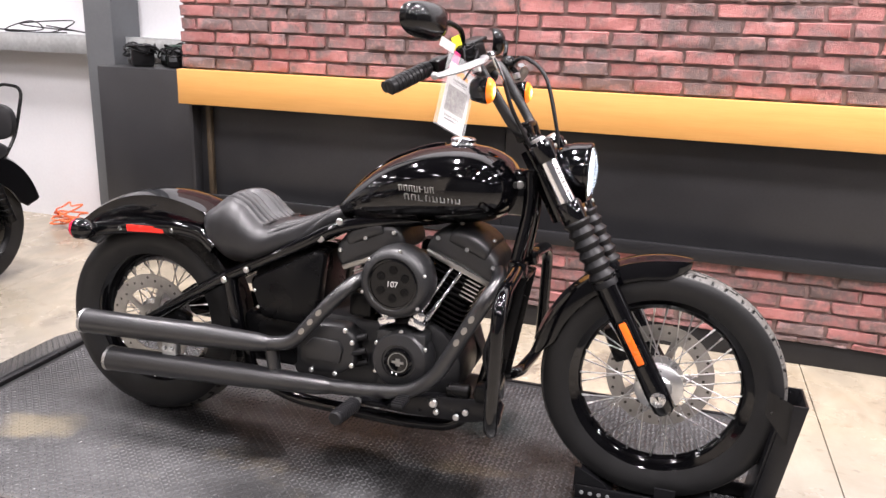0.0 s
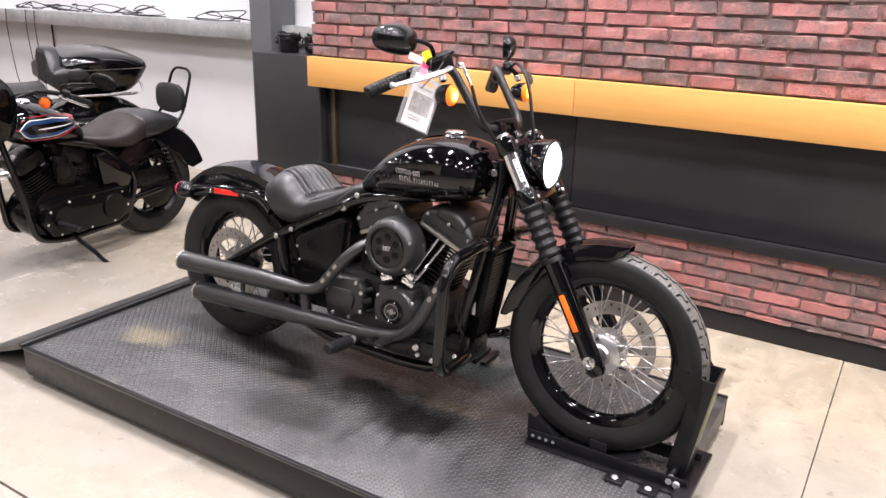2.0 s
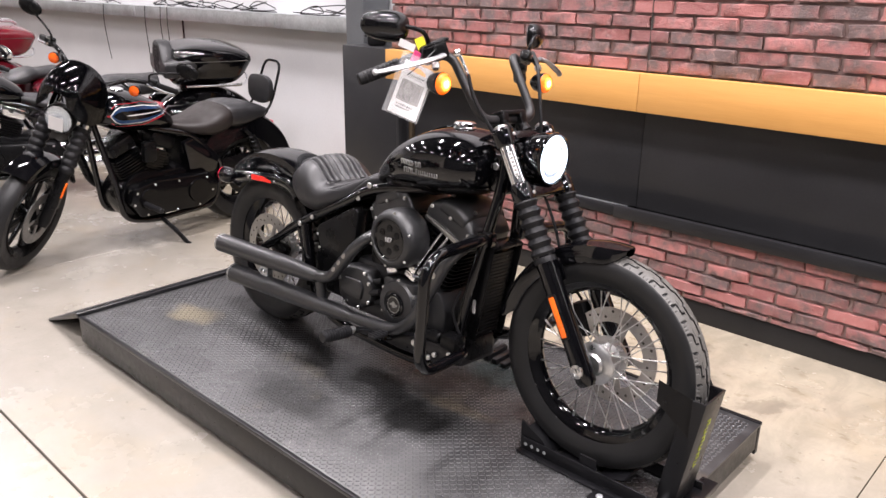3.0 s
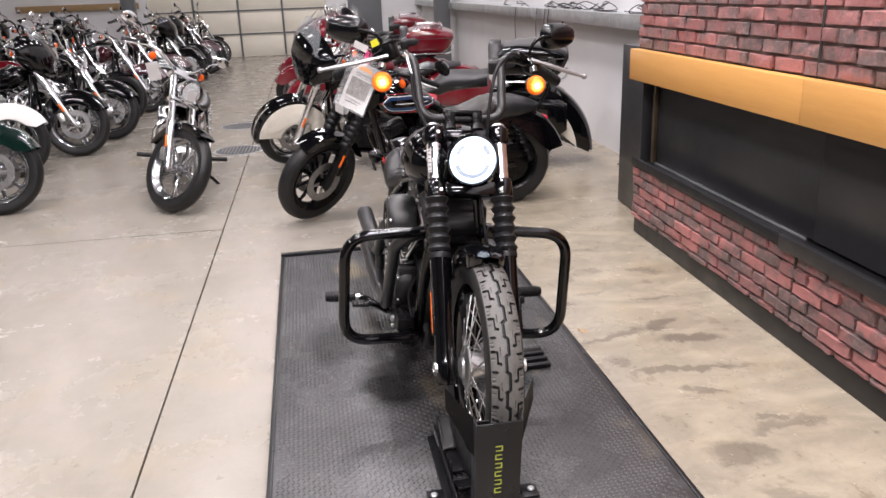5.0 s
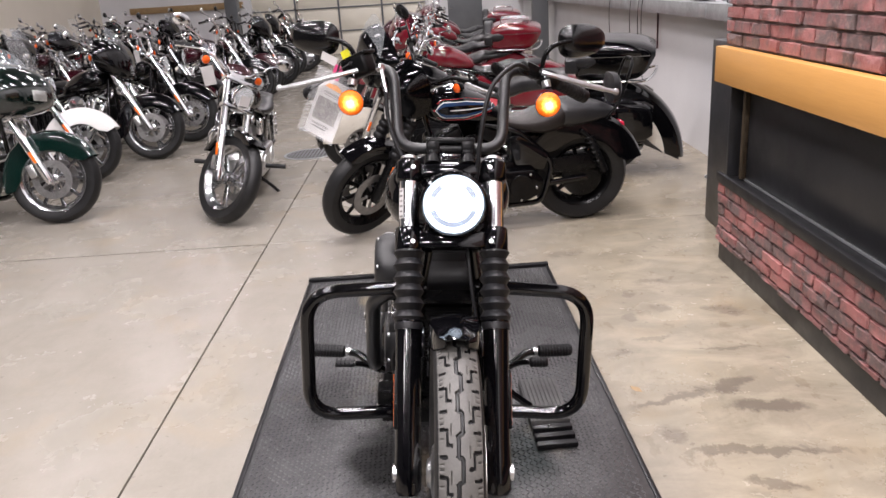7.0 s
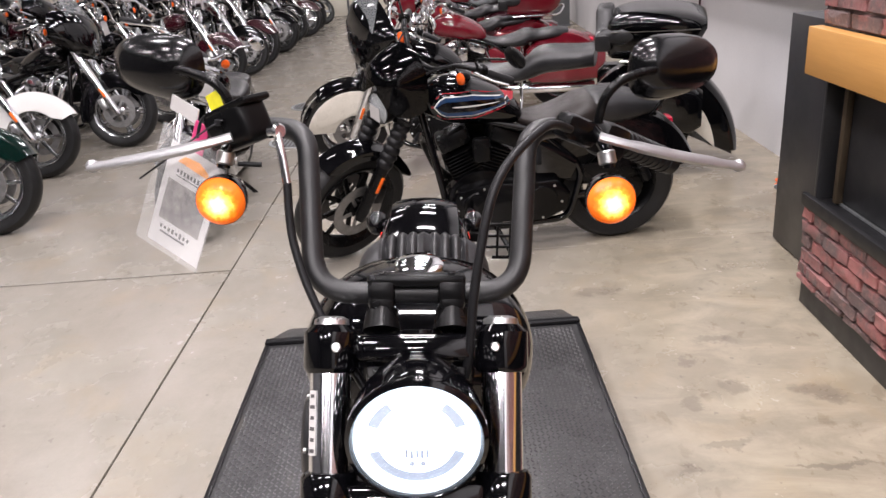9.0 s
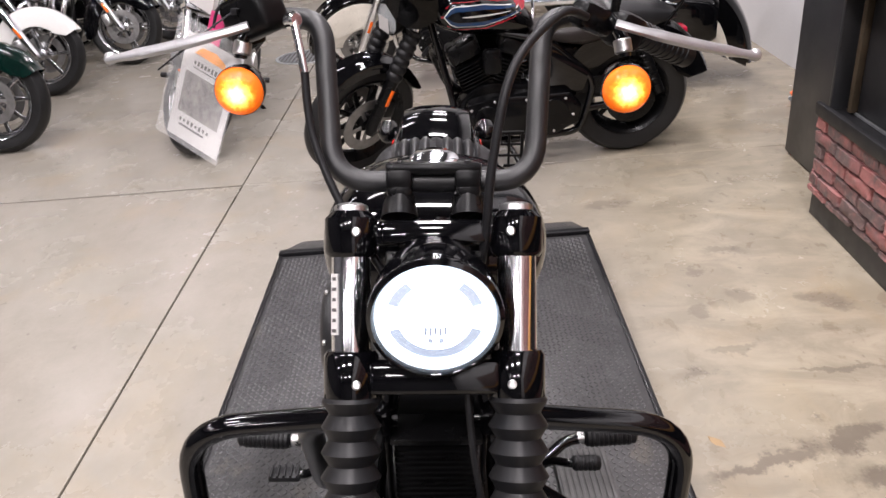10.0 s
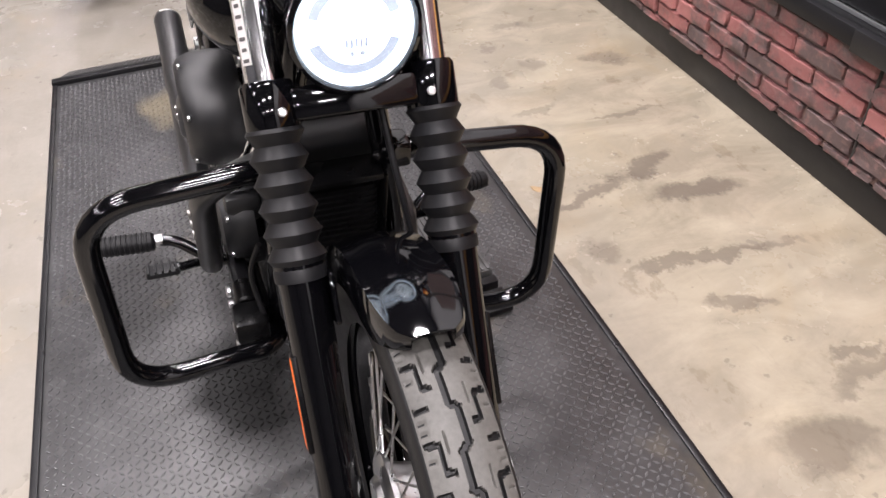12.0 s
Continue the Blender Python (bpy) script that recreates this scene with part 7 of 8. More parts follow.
    for ang in (22.5, -22.5):
        a = radians(ang)
        d = Vector((-math.sin(a), 0, math.cos(a)))
        rot = Matrix.Rotation(-a, 3, "Y")
        base = Vector((-0.70, 0, 0.31)) + d * 0.135
        bm = B()
        finned(bm, base, d, rot, 9, 0.018, (0.185, 0.18), (0.15, 0.145), 0.007, seg=20)
        part("cylinder", bm, primary, root)
        bm = box(B(), base + d * 0.215, (0.17, 0.17, 0.085), 0.02, rot)
        part("rocker_cover", bm, metal, root)
        sg = -1 if ang > 0 else 1
        for off in (0.0, 0.03):
            part("pushrod_tube", tube(B(), [(-0.71 + sg * (0.03 + off), -0.135, 0.45), base + d * 0.19 + Vector((sg * off - sg * 0.02, -0.09, 0))], 0.009, 8), CHROME, root)
    part("air_cleaner", lathe(B(), [(0.10, 0.0), (0.105, 0.06), (0.09, 0.085), (0.06, 0.09), (0.002, 0.092)], at(-0.70, -0.11, 0.60, AX_Y @ Matrix.Rotation(math.pi, 4, "X")), 32), air or metal, root)
    part("horn_cover", box(B(), (-0.70, 0.14, 0.60), (0.09, 0.05, 0.13), 0.02), metal, root)
    for s in (-1, 1):
        pts = [(-0.40, s * 0.04, 0.85), (-0.41 - down, s * 0.11, 0.45), (-0.45 - down, s * 0.12, 0.20), (-0.70, s * 0.13, 0.16), (-1.15, s * 0.13, 0.18), (-1.22, s * 0.13, 0.45), (-1.0, s * 0.11, 0.66), (-0.45, s * 0.05, 0.80)]
        part("frame_tube", tube(B(), rounded(pts, 0.07, 4), 0.018, 10), GLOSS, root)
        if not bags:
            spr = [Vector((-1.44 - 0.10 * t, s * 0.135, 0.60 - 0.22 * t)) + Vector((0.9, 0, -0.41)) * 0.028 * math.cos(t * 44) + Vector((0, 0.028 * math.sin(t * 44), 0)) for t in [q / 70 for q in range(71)]]
            part("spring", tube(B(), spr, 0.0045, 6), SATIN if metal != CHROME else CHROME, root)
        part("swing_arm", tube(B(), [(-1.18, s * 0.125, 0.30), (-wb - 0.02, s * 0.12, rear)], 0.02, 10), GLOSS, root)
        if not bags:
            part("shock_absorber", tube(B(), [(-1.40, s * 0.135, 0.64), (-1.46, s * 0.135, 0.58), (-1.47, s * 0.135, 0.56), (-1.56, s * 0.135, 0.36)], [0.014, 0.014, 0.028, 0.026], 12), metal, root)
        part("side_cover", prism(B(), [(-1.20, 0.50), (-1.16, 0.40), (-0.98, 0.40), (-0.93, 0.62), (-1.0, 0.64)], s * 0.10, s * 0.145, 0.015), paint if bags else GLOSS, root)
        part("footpeg", cyl(B(), (-0.62, s * 0.20, 0.30), (-0.63, s * 0.36, 0.30), 0.018, 10, bevel=0.004), SOFT_RUBBER, root)
    part("electrics_box", box(B(), (-1.07, 0, 0.50), (0.22, 0.2, 0.24), 0.02), SATIN, root)
    # exhaust on the right
    p1 = rounded([(-0.44, -0.10, 0.63), (-0.42, -0.18, 0.58), (-0.50, -0.21, 0.36), (-0.66, -0.215, 0.27), (-1.0, -0.22, 0.26)], 0.07, 4)
    p2 = rounded([(-0.82, -0.10, 0.62), (-0.88, -0.19, 0.56), (-0.96, -0.215, 0.40), (-1.10, -0.22, 0.36)], 0.07, 4)
    part("exhaust_pipe", tube(B(), p1, 0.026, 12), pipes, root)
    part("exhaust_pipe", tube(B(), p2, 0.026, 12), pipes, root)
    part("silencer", tube(B(), [(-0.98, -0.22, 0.262), (-1.08, -0.225, 0.26), (-wb - 0.25, -0.235, 0.25), (-wb - 0.28, -0.235, 0.25)], [0.028, 0.042, 0.046, 0.034], 16), pipes, root)
    if bags:
        part("silencer", tube(B(), [(-1.0, 0.22, 0.26), (-1.1, 0.225, 0.26), (-wb - 0.28, 0.235, 0.25)], [0.028, 0.042, 0.045], 16), pipes, root)
    else:
        part("silencer", tube(B(), [(-1.08, -0.22, 0.362), (-1.16, -0.225, 0.36), (-wb - 0.18, -0.235, 0.35), (-wb - 0.2, -0.235, 0.35)], [0.028, 0.04, 0.044, 0.034], 16), pipes, root)
    # handlebar group
    hb = {"low": [(-0.44, 0, 1.02), (-0.44, 0.10, 1.03), (-0.48, 0.20, 1.10), (-0.55, 0.30, 1.10), (-0.66, 0.41, 1.06)],
          "high": [(-0.43, 0, 1.03), (-0.43, 0.11, 1.03), (-0.47, 0.16, 1.20), (-0.52, 0.24, 1.25), (-0.66, 0.40, 1.18)]}[bars]
    for s in (-1, 1):
        pts = rounded([(x, s * y, z) for x, y, z in hb], 0.05, 4)
        part("handlebar", tube(B(), pts, 0.0135, 12), metal, root)
        e, f = Vector(pts[-1]), Vector(pts[-2])
        d = (e - f).normalized()
        part("grip", cyl(B(), e - d * 0.12, e + d * 0.01, 0.018, 12, bevel=0.004), SOFT_RUBBER, root)
        part("lever", tube(B(), [e - d * 0.17 + Vector((0.04, 0, 0)), e - d * 0.05 + Vector((0.05, 0, -0.005)), e + d * 0.01 + Vector((0.03, 0, -0.01))], 0.007, 8), CHROME, root)
        part("switch_housing", box(B(), e - d * 0.15, (0.05, 0.05, 0.05), 0.012), SATIN, root)
        mr = part("mirror", ball(B(), (0, 0, 0), 1.0, 18, 10, (0.018, 0.07, 0.045)), metal, root, m=Matrix.Translation((hb[-1][0] + 0.06, s * (hb[-1][1] + 0.06), hb[-1][2] + 0.17)))
        part("mirror_glass", ball(B(), (-0.012, 0, 0), 1.0, 16, 8, (0.010, 0.06, 0.037)), MIRROR, mr)
        a, b = e - d * 0.16, Vector((hb[-1][0] + 0.06, s * (hb[-1][1] + 0.04), hb[-1][2] + 0.15))
        part("mirror_stalk", tube(B(), smooth_path([a, a + Vector((0.02, 0, 0.06)), b], 4), 0.006, 8), metal, root)
        if fairing not in ("road",):
            q = Vector((-0.50, s * 0.24, 1.04)) if bars == "low" else Vector((-0.46, s * 0.25, 1.06))
            bm = lathe(B(), [(0.006, -0.045), (0.024, -0.03), (0.032, -0.005), (0.032, 0.008), (0.002, 0.008)], at(*q, AX_X), 20)
            sgp = part("turn_signal", bm, metal, root)
            part("lens", lathe(B(), [(0.030, 0.007), (0.028, 0.016), (0.012, 0.024), (0.002, 0.025)], at(*q, AX_X), 20), AMBER_LENS, sgp, "amber lens")
            part("signal_stalk", cyl(B(), q, (q.x - 0.03, s * (abs(q.y) - 0.09), q.z), 0.008, 8), metal, root)
    part("riser", box(B(), (-0.42, 0, 1.0), (0.06, 0.14, 0.05), 0.012, RMk), metal, root)
    for s in (-1, 1):
        part("control_cable", tube(B(), smooth_path([(hb[2][0], s * hb[2][1], hb[2][2]), (hb[2][0] + 0.12, s * 0.12, hb[2][2] - 0.06), (-0.33, s * 0.06, 0.85)], 5), 0.005, 6), SOFT_RUBBER, root)
    # headlamp or fairing
    def lamp(c, r, depth, shell):
        h = part("headlamp", lathe(B(), [(0.01, -depth), (r * 0.6, -depth * 0.85), (r * 0.95, -depth * 0.35), (r, 0.0), (r * 0.97, 0.012), (r * 0.9, 0.014), (r * 0.86, 0.004), (0.01, -0.03)], at(*c, AX_X), 28), shell, root)
        part("reflector_bowl", lathe(B(), [(r * 0.87, 0.003), (r * 0.6, -0.012), (0.02, -0.02)], at(*c, AX_X), 24), LAMP_GLASS, h)
        l2 = part("lens", lathe(B(), [(r * 0.88, 0.012), (r * 0.6, 0.024), (0.01, 0.03)], at(*c, AX_X), 24), LENS, h)
        l2.visible_shadow = False
        if note:
            part("paper_note", box(B(), (c[0] + 0.032, 0.0, c[2] - 0.02), (0.001, r * 0.95, r * 0.9), 0, Matrix.Rotation(radians(6), 3, "X")), PAPER, h)

    if fairing == "none":
        lamp((leg(0.90, 0, 0.10).x, 0, 0.90), 0.088, 0.12, metal)
    elif fairing == "bullet":
        lamp((leg(0.86, 0, 0.12).x, 0, 0.86), 0.085, 0.1, SATIN)
        c = leg(0.95, 0, 0.06)
        bm = B()
        rings = []
        for x, hwid, z0, z1 in ((0.155, 0.05, 0.0, 0.05), (0.14, 0.10, -0.06, 0.085), (0.10, 0.142, -0.10, 0.115), (0.04, 0.168, -0.115, 0.145), (-0.03, 0.178, -0.10, 0.165), (-0.06, 0.176, -0.08, 0.17)):
            rings.append([bm.verts.new((c.x + x, hwid * sup(math.pi * i / 20, 2.3), c.z + z0 + (z1 - z0) * max(0.0, math.sin(math.pi * i / 20)) ** 0.75)) for i in range(21)])
        skin(bm, rings, cap=False, closed=False)
        bmesh.ops.solidify(bm, geom=bm.faces[:], thickness=0.005)
        part("headlamp_fairing", bm, paint, root, "small gloss headlamp cowl")
    elif fairing == "bat":
        lamp((leg(0.90, 0, 0.17).x, 0, 0.93), 0.092, 0.08, metal)
        c = leg(0.95, 0, 0.08)
        bm = B()
        rings = []
        for x, hwid, z0, z1 in ((0.13, 0.09, 0.86, 1.04), (0.11, 0.20, 0.83, 1.11), (0.05, 0.31, 0.83, 1.19), (-0.04, 0.37, 0.86, 1.24), (-0.12, 0.39, 0.90, 1.24)):
            zc, hh = (z0 + z1) / 2, (z1 - z0) / 2
            rings.append([bm.verts.new((c.x + x, hwid * sup(2 * math.pi * i / 32, 2.6), zc + hh * sup(2 * math.pi * i / 32 - math.pi / 2, 2.6))) for i in range(32)])
        skin(bm, rings)
        part("fairing", bm, guard_paint if guard_paint != valance else paint, root)
        bm = B()
        rr = []
        for z, x, hwid in ((1.16, 0.04, 0.30), (1.25, -0.01, 0.26), (1.33, -0.06, 0.20), (1.36, -0.08, 0.12)):
            rr.append([bm.verts.new((c.x + x - 0.25 * (hwid * math.cos(math.pi * i / 12)) ** 2, hwid * math.cos(math.pi * i / 12), z)) for i in range(13)])
        skin(bm, rr, cap=False, closed=False)
        part("windscreen", bm, SMOKE, root, "smoked windscreen")
    elif fairing == "road":
        c = Vector((-0.22, 0, 0.98))
        bm = B()
        rings = []
        for x, hwid, z0, z1 in ((0.24, 0.10, 0.90, 0.99), (0.21, 0.21, 0.86, 1.06), (0.12, 0.30, 0.82, 1.13), (-0.02, 0.35, 0.80, 1.20), (-0.18, 0.385, 0.84, 1.24), (-0.34, 0.37, 0.92, 1.20)):
            zc, hh = (z0 + z1) / 2, (z1 - z0) / 2
            rings.append([bm.verts.new((c.x + x, hwid * sup(2 * math.pi * i / 36, 2.7), zc + hh * sup(2 * math.pi * i / 36 - math.pi / 2, 2.7))) for i in range(36)])
        skin(bm, rings)
        part("fairing", bm, paint, root)
        for s in (-1, 1):
            part("headlamp", box(B(), (0.0, s * 0.115, 0.955), (0.03, 0.15, 0.085), 0.02, Matrix.Rotation(radians(s * 14), 3, "Z")), LAMP_GLASS, root)
        bm = B()
        rr = []
        for z, x, hwid in ((1.12, 0.08, 0.26), (1.22, 0.0, 0.24), (1.30, -0.08, 0.19), (1.33, -0.12, 0.10)):
            rr.append([bm.verts.new((c.x + x - 0.7 * (hwid * math.cos(math.pi * i / 12)) ** 2, hwid * math.cos(math.pi * i / 12), z)) for i in range(13)])
        skin(bm, rr, cap=False, closed=False)
        part("windscreen", bm, SMOKE, root, "smoked windscreen")
    if screen:
        c = leg(1.0, 0, 0.06)
        bm = B()
        rr = []
        for z, hwid in ((0.95, 0.16), (1.06, 0.24), (1.22, 0.26), (1.36, 0.23), (1.42, 0.15)):
            rr.append([bm.verts.new((c.x + 0.02 - 0.42 * (z - 0.95) - 0.6 * (hwid * math.cos(math.pi * i / 12)) ** 2, hwid * math.cos(math.pi * i / 12), z)) for i in range(13)])
        skin(bm, rr, cap=False, closed=False)
        part("windscreen", bm, CLEAR, root, "clear windscreen")
    if bags:
        bs = 1.62 - wb
        for s in (-1, 1):
            L = [(-1.28, 0.36, 0.62, 0.07, s * 0.27), (-1.32, 0.33, 0.655, 0.10, s * 0.275), (-1.6, 0.32, 0.665, 0.115, s * 0.28), (-1.92, 0.34, 0.635, 0.11, s * 0.28), (-1.98, 0.38, 0.60, 0.085, s * 0.28)]
            bg = part("saddlebag", loft(B(), [(q[0] + bs,) + q[1:] for q in L], 24, 4.5), paint, root)
            part("latch", box(B(), (-1.6 + bs, s * 0.398, 0.57), (0.10, 0.006, 0.03), 0.003), CHROME, bg)
            part("bag_guard", tube(B(), rounded([(-1.30, s * 0.16, 0.60), (-1.27, s * 0.40, 0.56), (-1.27, s * 0.40, 0.38), (-1.30, s * 0.16, 0.32)], 0.06, 4), 0.013, 10), metal, root)
            part("engine_guard", tube(B(), rounded([(-0.42, s * 0.08, 0.72), (-0.42, s * 0.34, 0.66), (-0.44, s * 0.36, 0.34), (-0.46, s * 0.10, 0.22)], 0.1, 5), 0.016, 12), metal, root)
    ts = trunk_shift
    if trunk:
        L = [(-1.42 + ts, 0.82, 1.01, 0.22), (-1.45 + ts, 0.79, 1.065, 0.27), (-1.60 + ts, 0.78, 1.10, 0.292), (-1.80 + ts, 0.78, 1.095, 0.292), (-1.92 + ts, 0.78, 1.075, 0.285), (-1.995 + ts, 0.795, 1.05, 0.27), (-2.03 + ts, 0.83, 1.03, 0.24)]
        bm = loft(B(), spline_secs(L, 3), 40, 5.0)
        for v in bm.verts:
            low = max(0.0, min(1.0, (0.98 - v.co.z) / 0.2))
            v.co.y *= 1.0 - 0.2 * low
            v.co.x += 0.10 * low * max(0.0, min(1.0, (-1.7 + ts - v.co.x) / 0.3))
        tr = part("luggage_trunk", bm, trunk, root, "hard luggage trunk")
        part("trunk_seam", box(B(), (-1.72 + ts, 0, 0.985), (0.54, 0.580, 0.006), 0.002), GROOVE, tr)
        bm = prism(B(), [(-0.27, 0.86), (-0.285, 0.97), (-0.19, 0.99), (-0.14, 1.045), (-0.10, 1.10), (-0.05, 1.118), (0.05, 1.118), (0.10, 1.10), (0.14, 1.045), (0.19, 0.99), (0.285, 0.97), (0.27, 0.86)], -1.45 + ts, -1.345 + ts, 0.022, axis="x")
        pb = part("passenger_backrest", bm, seat, root)
        for s in (-1, 1):
            part("armrest", loft(B(), [(-1.36 + ts, 0.93, 0.98, s * 0.03 + 0.03, s * 0.22), (-1.40 + ts, 0.90, 1.0, 0.05, s * 0.22), (-1.52 + ts, 0.90, 1.02, 0.055, s * 0.24), (-1.60 + ts, 0.93, 1.0, 0.03, s * 0.25)], 16, 2.6), seat, root)
            screws([(-1.375 + ts - 0.004 * k, s * 0.16, 0.86 + 0.04 * k) for k in range(5)], (1, 0, 0), 0.006, 0.004, CHROME, pb, "stud")
        bm = B()
        for i in range(-3, 4):
            for j in range(8):
                y, z = i * 0.028 + (0.014 if j % 2 else 0.0), 0.885 + 0.026 * j
                if abs(y) < 0.085:
                    ball(bm, (-1.3445 + ts, y, z), 1.0, 8, 5, (0.006, 0.0145, 0.025))
        part("quilted_panel", bm, seat, root, "diamond quilted panel")
        for yy in ((-0.1, 0.0, 0.1) if rack else ()):
            part("rack_bar", tube(B(), rounded([(-1.54 + ts, yy, 1.10), (-1.56 + ts, yy, 1.145), (-1.88 + ts, yy, 1.14), (-1.90 + ts, yy, 1.09)], 0.02, 3), 0.007, 8), CHROME, root)
        if rack:
            part("rack_bar", tube(B(), [(-1.56 + ts, -0.12, 1.145), (-1.56 + ts, 0.12, 1.145)], 0.007, 8), CHROME, root)
        part("trunk_bumper", tube(B(), rounded([(-1.5 + ts, -0.28, 0.80), (-1.98 + ts, -0.26, 0.79), (-2.04 + ts, -0.10, 0.84), (-2.04 + ts, 0.10, 0.84), (-1.98 + ts, 0.26, 0.79), (-1.5 + ts, 0.28, 0.80)], 0.1, 5), 0.011, 10), CHROME, root)
        part("trunk_mount", box(B(), (-1.66 + ts, 0, 0.76), (0.3, 0.16, 0.08), 0.02), SATIN, root)
    if backrest:
        pad = part("backrest_pad", loft(B(), [(-1.60, 0.80, 0.935, 0.085), (-1.615, 0.775, 0.965, 0.115), (-1.655, 0.78, 0.96, 0.11), (-1.675, 0.81, 0.925, 0.075)], 24, 2.8), LEATHER, root)
        part("sissy_bar", tube(B(), rounded([(-1.50, -0.10, 0.60), (-1.66, -0.095, 0.80), (-1.74, -0.08, 1.05), (-1.74, 0.08, 1.05), (-1.66, 0.095, 0.80), (-1.50, 0.10, 0.60)], 0.06, 5), 0.009, 10), metal, root)
    part("side_stand", tube(B(), rounded([(-0.75, 0.12, 0.18), (-0.80, 0.22, 0.10), (-0.84, 0.30, 0.018), (-0.88, 0.345, 0.012)], 0.02, 3), [0.014, 0.014, 0.014, 0.014, 0.014, 0.013, 0.013, 0.013, 0.012, 0.010], 8), SATIN, root)
    if steer:
        turned = ("front_wheel", "fork_leg", "fork_tube", "fork_gaiter", "reflector", "brake_caliper", "yoke", "front_mudguard", "front_skirt", "mudguard_trim", "headlamp", "headlamp_fairing", "handlebar", "grip", "lever", "switch_housing", "mirror", "mirror_stalk", "turn_signal", "signal_stalk", "riser", "control_cable")
        if fairing != "road":
            turned += ("windscreen", "fairing")
        pivot = leg(0.85, 0, -0.05)
        tm = Matrix.Translation(pivot) @ Matrix.Rotation(radians(steer), 4, fd) @ Matrix.Translation(-pivot)
        for ch in root.children:
            if ch.name.split(".")[0] in turned:
                ch.matrix_basis = tm @ ch.matrix_basis
    if tag_on:
        part("sales_card", box(B(), (-0.45, -0.2, 1.0), (0.004, 0.09, 0.14), 0.001, Matrix.Rotation(radians(15), 3, "X")), PAPER, root, "white sales card")
    return root


def spot(x, y, heading):
    """The pose of a bike whose front wheel stands at (x, y)."""
    return pose(x, y, 0, 0, 0, heading)


# the row by the white wall, facing the aisle
sporty = showroom_bike("black sports cruiser with striped tank, cowl and backrest", spot(-3.45, -0.53, -85), GLOSS, SATIN, "nine", 1.42, 0.33, 0.32, 29, "bullet", tank_art=True, backrest=True, gaiters=True, bars="low", pipes=SATIN, seat=BROWN_SEAT, note=True, steer=38, primary=ENAMEL, down=0.075,
                       saddle=[(-0.87, 0.70, 0.745, 0.05), (-0.96, 0.665, 0.738, 0.11), (-1.06, 0.64, 0.745, 0.155), (-1.15, 0.625, 0.775, 0.178), (-1.22, 0.63, 0.805, 0.180), (-1.28, 0.65, 0.812, 0.165), (-1.31, 0.68, 0.79, 0.12)],
                       pillion=[(-1.255, 0.68, 0.79, 0.12), (-1.275, 0.66, 0.818, 0.152), (-1.36, 0.652, 0.822, 0.155), (-1.47, 0.668, 0.806, 0.140), (-1.57, 0.69, 0.776, 0.112), (-1.64, 0.70, 0.745, 0.07)])
cream = showroom_bike("black and cream touring motorcycle with skirted mudguards and trunk", spot(-5.45, -0.76, -105), GLOSS, CHROME, "mag", 2.2, 0.32, 0.31, 27, "bat", guard="valanced", valance=CREAM, rear_guard="full", bags=True, trunk=GLOSS, trunk_shift=-0.54, bars="low", seat=LEATHER, big_front=True, steer=36, rack=False,
                      saddle=[(-0.90, 0.70, 0.755, 0.09), (-1.04, 0.66, 0.735, 0.16), (-1.20, 0.64, 0.728, 0.19), (-1.36, 0.64, 0.765, 0.20), (-1.45, 0.66, 0.835, 0.19), (-1.55, 0.69, 0.86, 0.175), (-1.75, 0.71, 0.855, 0.165), (-1.87, 0.72, 0.865, 0.14)])
windscreen_tourer = showroom_bike("dark red touring motorcycle with clear windscreen and saddlebags", spot(-7.1, -0.55, -92), RED_PAINT, CHROME, "five", fairing="none", screen=True, guard="full", rear_guard="full", bags=True, big_front=True)
red_t = showroom_bike("dark red touring motorcycle with fairing, bags and red trunk", spot(-8.6, -0.75, -96), RED_PAINT, CHROME, "wire", fairing="bat", guard="full", rear_guard="full", bags=True, trunk=RED_PAINT, big_front=True)
blue_t = showroom_bike("dark blue and red touring motorcycle with fairing", spot(-10.3, -0.8, -95), MAROON, CHROME, "five", fairing="road", guard="full", guard_paint=RED_PAINT, rear_guard="full", bags=True, big_front=True)
copy_thing(windscreen_tourer, spot(-11.9, -0.6, -94) @ Matrix.Rotation(radians(-5), 4, "X"))
copy_thing(red_t, spot(-13.4, -0.5, -95) @ Matrix.Rotation(radians(-5), 4, "X"))
copy_thing(blue_t, spot(-15.0, -0.5, -93) @ Matrix.Rotation(radians(-5), 4, "X"))

# the one standing out in the aisle
lone = showroom_bike("black cruiser with chrome fork standing alone in the aisle", spot(-3.98, -1.65, 3), GLOSS, CHROME, "five", 1.60, 0.33, 0.31, 29, "none", bars="low", guard="short", primary=ALU, tag_on=True, note=True, steer=47, lean=8.0)

# the row along the far side of the aisle
green_t = showroom_bike("dark green touring motorcycle with frame-mounted fairing and bags", spot(-4.25, -2.98, 84), GREEN_DEEP, CHROME, "nine", 1.62, 0.335, 0.32, 27, "road", guard="full", guard_paint=GREEN_PAINT, rear_guard="full", bags=True, big_front=True, lean=5)
white_t = showroom_bike("white touring motorcycle with clear windscreen and saddlebags", spot(-5.65, -3.36, 86), WHITE_PAINT, CHROME, "mag", fairing="none", screen=True, guard="full", rear_guard="full", bags=True, big_front=True)
black_t = showroom_bike("gloss black touring motorcycle with fairing and saddlebags", spot(-6.6, -3.05, 82), GLOSS, CHROME, "five", fairing="bat", guard="full", rear_guard="full", bags=True, big_front=True)
